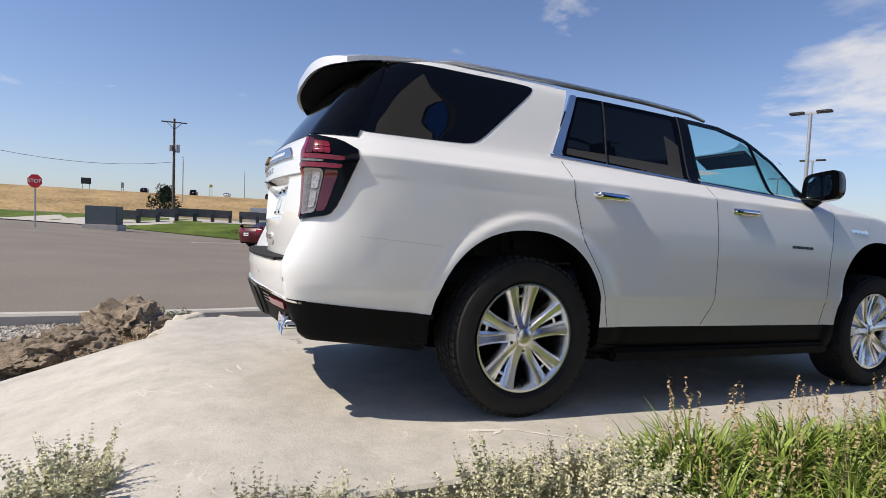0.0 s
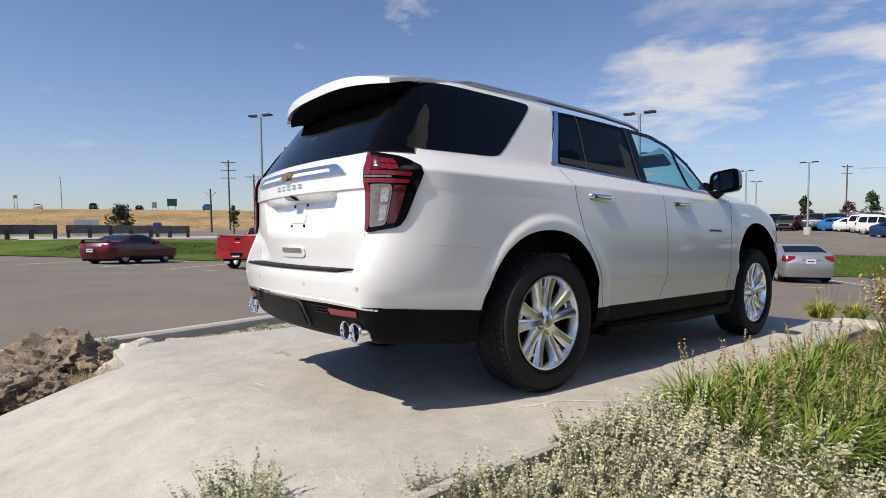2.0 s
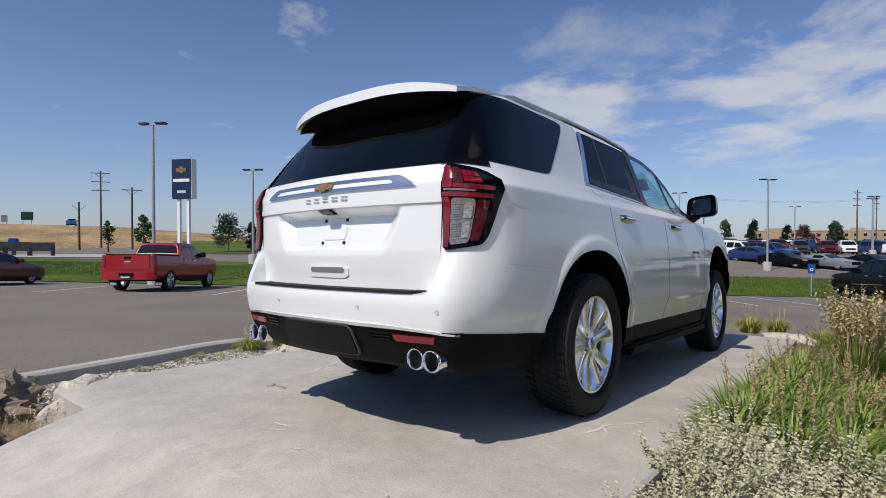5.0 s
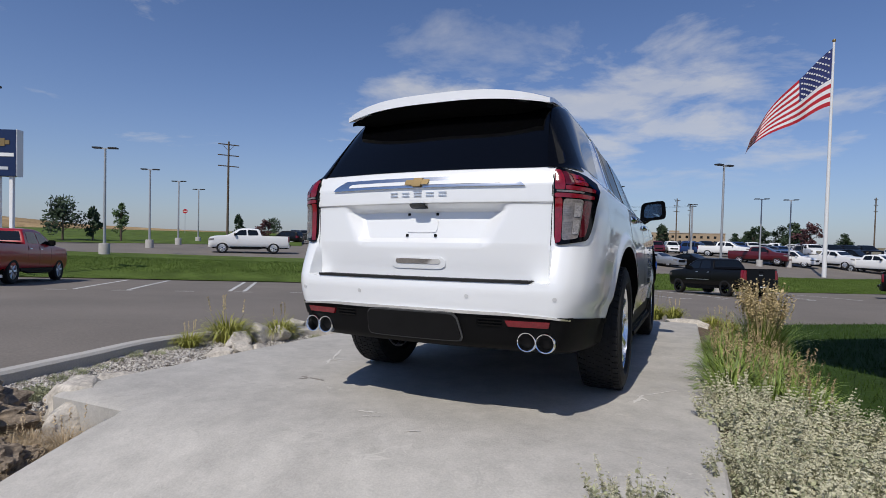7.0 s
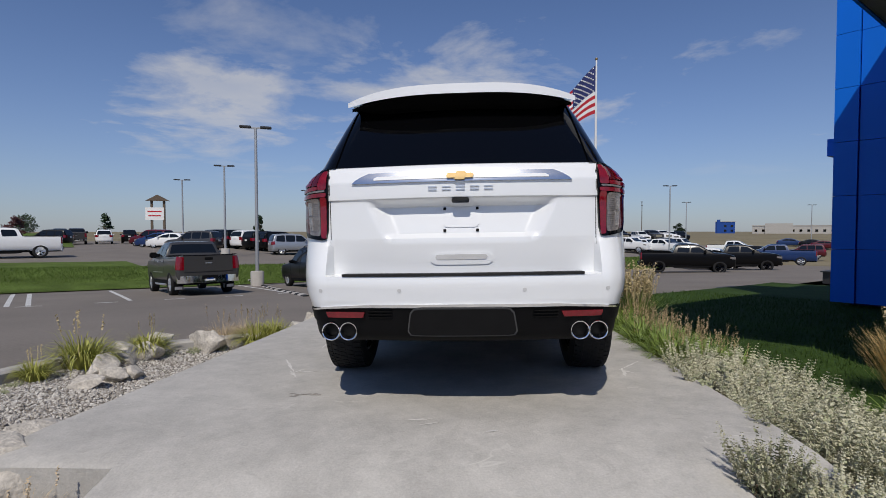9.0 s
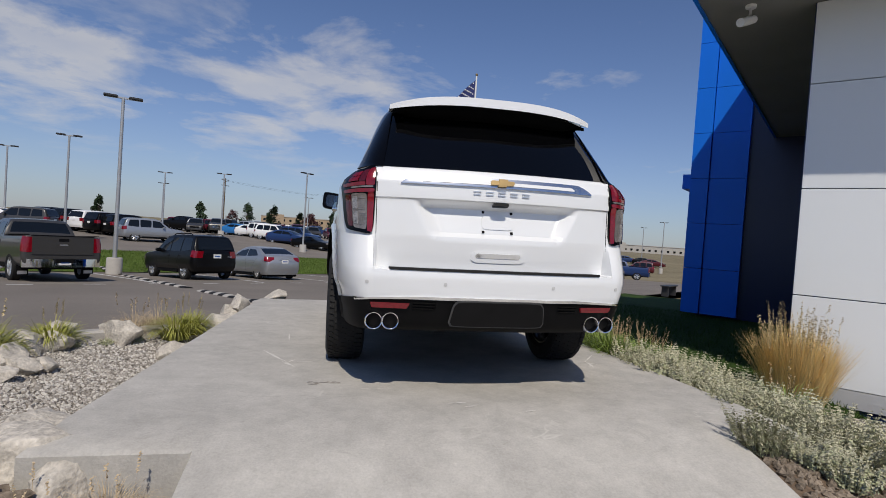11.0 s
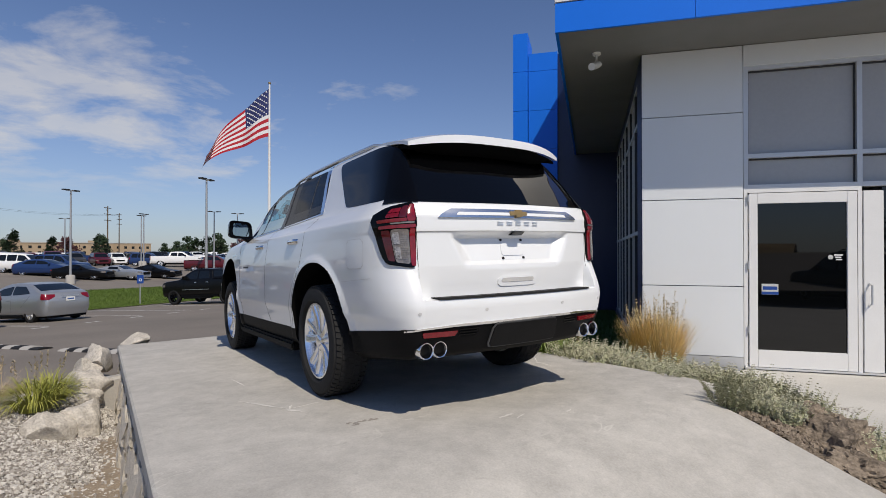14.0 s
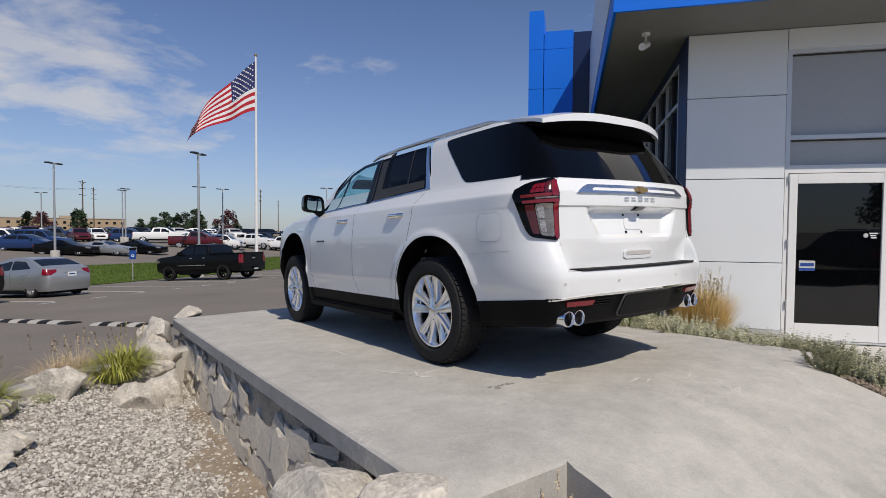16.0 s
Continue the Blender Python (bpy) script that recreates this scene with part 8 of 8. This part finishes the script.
def clump(seed, blades, h, spread, width, mat, name, label, bend=0.7, plumes=0, plume_mat=None, category="plant", group="", splay=1.0):
    rnd = random.Random(seed)
    v, f, pv, pf = [], [], [], []
    for _ in range(blades):
        a, r = rnd.uniform(0, 6.28), spread * math.sqrt(rnd.random())
        tilt = rnd.uniform(0.1, 0.75) * (0.5 + 0.5 * r / spread) * splay
        blade(v, f, (r * 0.4 * math.cos(a), r * 0.4 * math.sin(a), 0), Vector((math.cos(a) * tilt, math.sin(a) * tilt, 1)).normalized(), h * rnd.uniform(0.6, 1.1), width * rnd.uniform(0.6, 1.2), bend * rnd.uniform(0.5, 1.3), 5)
    for _ in range(plumes):
        a, r = rnd.uniform(0, 6.28), spread * 0.4 * math.sqrt(rnd.random())
        d = Vector((math.cos(a) * 0.25 * rnd.random(), math.sin(a) * 0.25 * rnd.random(), 1)).normalized()
        p = Vector((r * math.cos(a), r * math.sin(a), 0))
        ln = h * rnd.uniform(1.0, 1.4)
        blade(pv, pf, p, d, ln, 0.005, 0.15, 3)
        for i in range(16):
            leafy(rnd, pv, pf, p + d * ln * (0.7 + 0.3 * i / 16) + Vector((rnd.gauss(0, 0.006), rnd.gauss(0, 0.006), 0)), 0.014)
    t = thing(name, pose(0, 0, -50), label, category, group)
    ob = new("foliage", from_lists("foliage", v, f, mat))
    ob.parent = t
    if pv:
        ob = new("plume", from_lists("plume", pv, pf, plume_mat))
        ob.parent = t
        tagged(ob, "pale seed plumes")
    return t


first_use = set()


def put(src, x, y, z, s=1.0, turn=0.0):
    m = pose(x, y, z, 0, 0, turn)
    if src not in first_use:
        first_use.add(src)
        src.matrix_basis, src.scale = m, (s, s, s)
        return src
    c = copy_thing(src, m)
    c.scale = (s, s, s)
    return c


CAT = [catmint(i + 1) for i in range(4)]
GREEN = [clump(31 + i, 170, 0.54, 0.36, 0.032, BLADE, "grass_clump", "lush green arching grass clump with straw stems", 1.2, 4, STALK, group="green grass along the slab") for i in range(4)]
YEL = [clump(41 + i, 330, 0.46, 0.42, 0.018, BLADE_YEL, "lily_clump", "yellow-green strappy lily clump", 1.5, 5, STRAW, group="lily clumps in the gravel") for i in range(3)]
REED = clump(51, 320, 0.62, 0.24, 0.009, BLADE, "feather_grass", "upright green feather grass with tan plumes", 0.55, 110, STRAW, group="feather grass")
REED_LEAN = clump(52, 1300, 0.74, 0.30, 0.007, GOLD_STRAW, "feather_grass", "golden feather grass leaning over the bed", 0.30, 30, STRAW, group="feather grass", splay=0.75)
DRYT = clump(53, 420, 0.42, 0.42, 0.0032, TWIG, "dry_weed", "wispy tan dried weed", 1.7, 4, TWIG, group="dry weeds")
LOW = [catmint(80 + i, 90, 0.22, 0.28, False) for i in range(2)]

pr = random.Random(9)
# Catmint at the slab's near corner, green grass farther along its edge, then one feather grass.
for i in range(17):
    yy = -0.45 + i * 0.125 + pr.uniform(-0.05, 0.05)
    for xx in (1.64, 1.88, 2.12, 2.38):
        x1, y1 = xx + pr.uniform(-0.06, 0.08), yy + pr.uniform(-0.08, 0.08)
        if yy > 1.35 and xx < 2.0 or xx > 2.3 and pr.random() < 0.35:
            continue
        put(pr.choice(CAT), x1, y1, bed_z(x1, y1) - (0.05 if yy < 0.7 else 0.03), pr.uniform(0.50, 0.66) if xx < 1.8 and yy < 0.7 else pr.uniform(0.65, 0.85) if xx < 2 else pr.uniform(0.75, 1.0), pr.uniform(0, 360))
for i in range(42):
    y1 = 1.5 + (i // 3) * 0.19 + pr.uniform(-0.06, 0.06)
    x1 = (1.68, 1.90, 2.12)[i % 3] + pr.uniform(-0.06, 0.08) + 0.03 * (y1 - 1.2)
    put(pr.choice(GREEN), x1, y1, bed_z(x1, y1) - 0.03, pr.uniform(0.55, 0.72), pr.uniform(0, 360))
for x1, y1, s in ((2.12, 4.25, 1.15), (2.2, 4.4, 0.95)):
    put(REED, x1, y1, bed_z(x1, y1) - 0.02, s, pr.uniform(0, 360))
for x1, y1, s in ((1.72, 4.2, 0.45), (1.78, 4.6, 0.4)):
    put(pr.choice(GREEN), x1, y1, bed_z(x1, y1) - 0.03, s, pr.uniform(0, 360))
for x1, y1, s in ((3.66, 1.80, 0.95), (3.86, 1.62, 0.95), (3.76, 1.70, 1.05)):
    put(REED_LEAN, x1, y1, bed_z(x1, y1) - 0.02, s, pr.uniform(0, 360))
for x1, y1 in ((2.95, 0.95), (3.2, 1.25)):
    put(pr.choice(GREEN), x1, y1, bed_z(x1, y1) - 0.03, 0.8, pr.uniform(0, 360))
for x1, y1, s in ((1.22, -0.62, 0.62), (1.40, -0.70, 0.5), (1.55, -0.8, 0.6), (1.9, -0.55, 0.7), (2.2, -0.35, 0.75), (2.5, -0.2, 0.8), (2.6, -0.7, 0.7), (2.3, -1.0, 0.7), (1.7, -1.4, 0.6), (1.95, -1.05, 0.7), (2.25, -1.5, 0.65), (1.75, -1.75, 0.6), (2.5, -1.9, 0.6), (3.0, -0.1, 0.7), (2.8, 0.3, 0.7), (3.0, 0.6, 0.7), (1.9, -0.78, 0.6), (2.15, -0.64, 0.7), (2.45, -0.55, 0.75), (2.05, -1.22, 0.55)):
    put(pr.choice(CAT), x1, y1, side_z(x1, y1) if y1 < -0.5 else bed_z(x1, y1), s, pr.uniform(0, 360))
for x1, y1, s in ((-2.93, 4.30, 0.95), (-2.80, 4.55, 0.85), (-4.22, 2.75, 1.05), (-3.92, 3.4, 0.85), (-4.3, 2.2, 0.6)):
    put(pr.choice(YEL), x1, y1, gravel_z(x1, y1), s, pr.uniform(0, 360))
for x1, y1, s in ((-3.42, 4.3, 1.0), (-3.25, 4.6, 1.0), (-1.75, -0.72, 0.5), (-2.0, -0.75, 0.45), (-1.62, -1.1, 0.4), (-2.3, -1.6, 0.6), (-1.9, -0.9, 0.5)):
    put(DRYT, x1, y1, gravel_z(x1, y1), s, pr.uniform(0, 360))
for i in range(16):
    y1 = 0.2 + i * 0.25
    x1 = bed_edge(y1) + pr.uniform(0.12, 0.28)
    put(pr.choice(LOW), x1, y1, gravel_z(x1, y1) - 0.02, pr.uniform(0.25, 0.45), pr.uniform(0, 360))
for x1, y1, s in ((-3.4, -0.6, 1.1), (-3.3, -1.1, 1.0), (-3.6, 0.1, 0.6)):
    put(pr.choice(LOW), x1, y1, gravel_z(x1, y1), s, pr.uniform(0, 360))
for x1, y1, s in ((0.92, 6.6, 0.7), (1.2, 6.9, 0.6), (1.95, 6.2, 0.7), (2.3, 6.0, 0.7), (1.75, 6.5, 0.6)):
    put(pr.choice(YEL), x1, y1, bed_z(x1, y1), s, pr.uniform(0, 360))


# Mown grass: short blades over the turf.
TURF = material("turf_blades", (0.085, 0.135, 0.026), 0.75, 0, 0.35, 3, 20, 0, island=1.0, spec=0.2)


# TURF darkened likewise, with the building's shade in the blade colour.
SHADE_TURF = material("shade_darkened_blades", (0.04, 0.078, 0.015), 0.75, 0, 0.35, 3, 20, 0, island=1.0, spec=0.2)


def turf(name, count, spot, h, w, seed, label, mat=TURF):
    rnd = random.Random(seed)
    verts, faces = [], []
    for _ in range(count):
        x, y, z = spot(rnd)
        a, b = rnd.uniform(0, 6.28), rnd.uniform(0, 6.28)
        hh, lean = h * rnd.uniform(0.5, 1.3), h * rnd.uniform(0.1, 0.9)
        dx, dy = math.cos(a) * w / 2, math.sin(a) * w / 2
        k = len(verts)
        verts += [(x - dx, y - dy, z - 0.01), (x + dx, y + dy, z - 0.01), (x + math.cos(b) * lean, y + math.sin(b) * lean, z + hh)]
        faces.append((k, k + 1, k + 2))
    return tagged(new(name, from_lists(name, verts, faces, mat)), label, "grass", kind="stuff")


def strip_spot(rnd):
    x, y = from_pq(rnd.uniform(-24, 42), rnd.uniform(19.05, 24.45))
    return x, y, road_z(x, y) + 0.03


def lawn_spot(rnd):
    if rnd.random() < 0.45:
        x, y = rnd.uniform(2.3, 4.2), rnd.uniform(1.2, 6.4)
        return x, y, bed_z(x, y)
    x, y = from_pq(3.3 + 10 * rnd.random(), -1.0 + 6.8 * rnd.random())
    return x, y, max(road_z(x, y) + 0.10, -0.9)


turf("strip_grass", 90000, strip_spot, 0.09, 0.035, 21, "rough mown green grass of the strip")
turf("lawn_grass", 40000, lawn_spot, 0.06, 0.012, 22, "mown green lawn grass in the shade", SHADE_TURF)
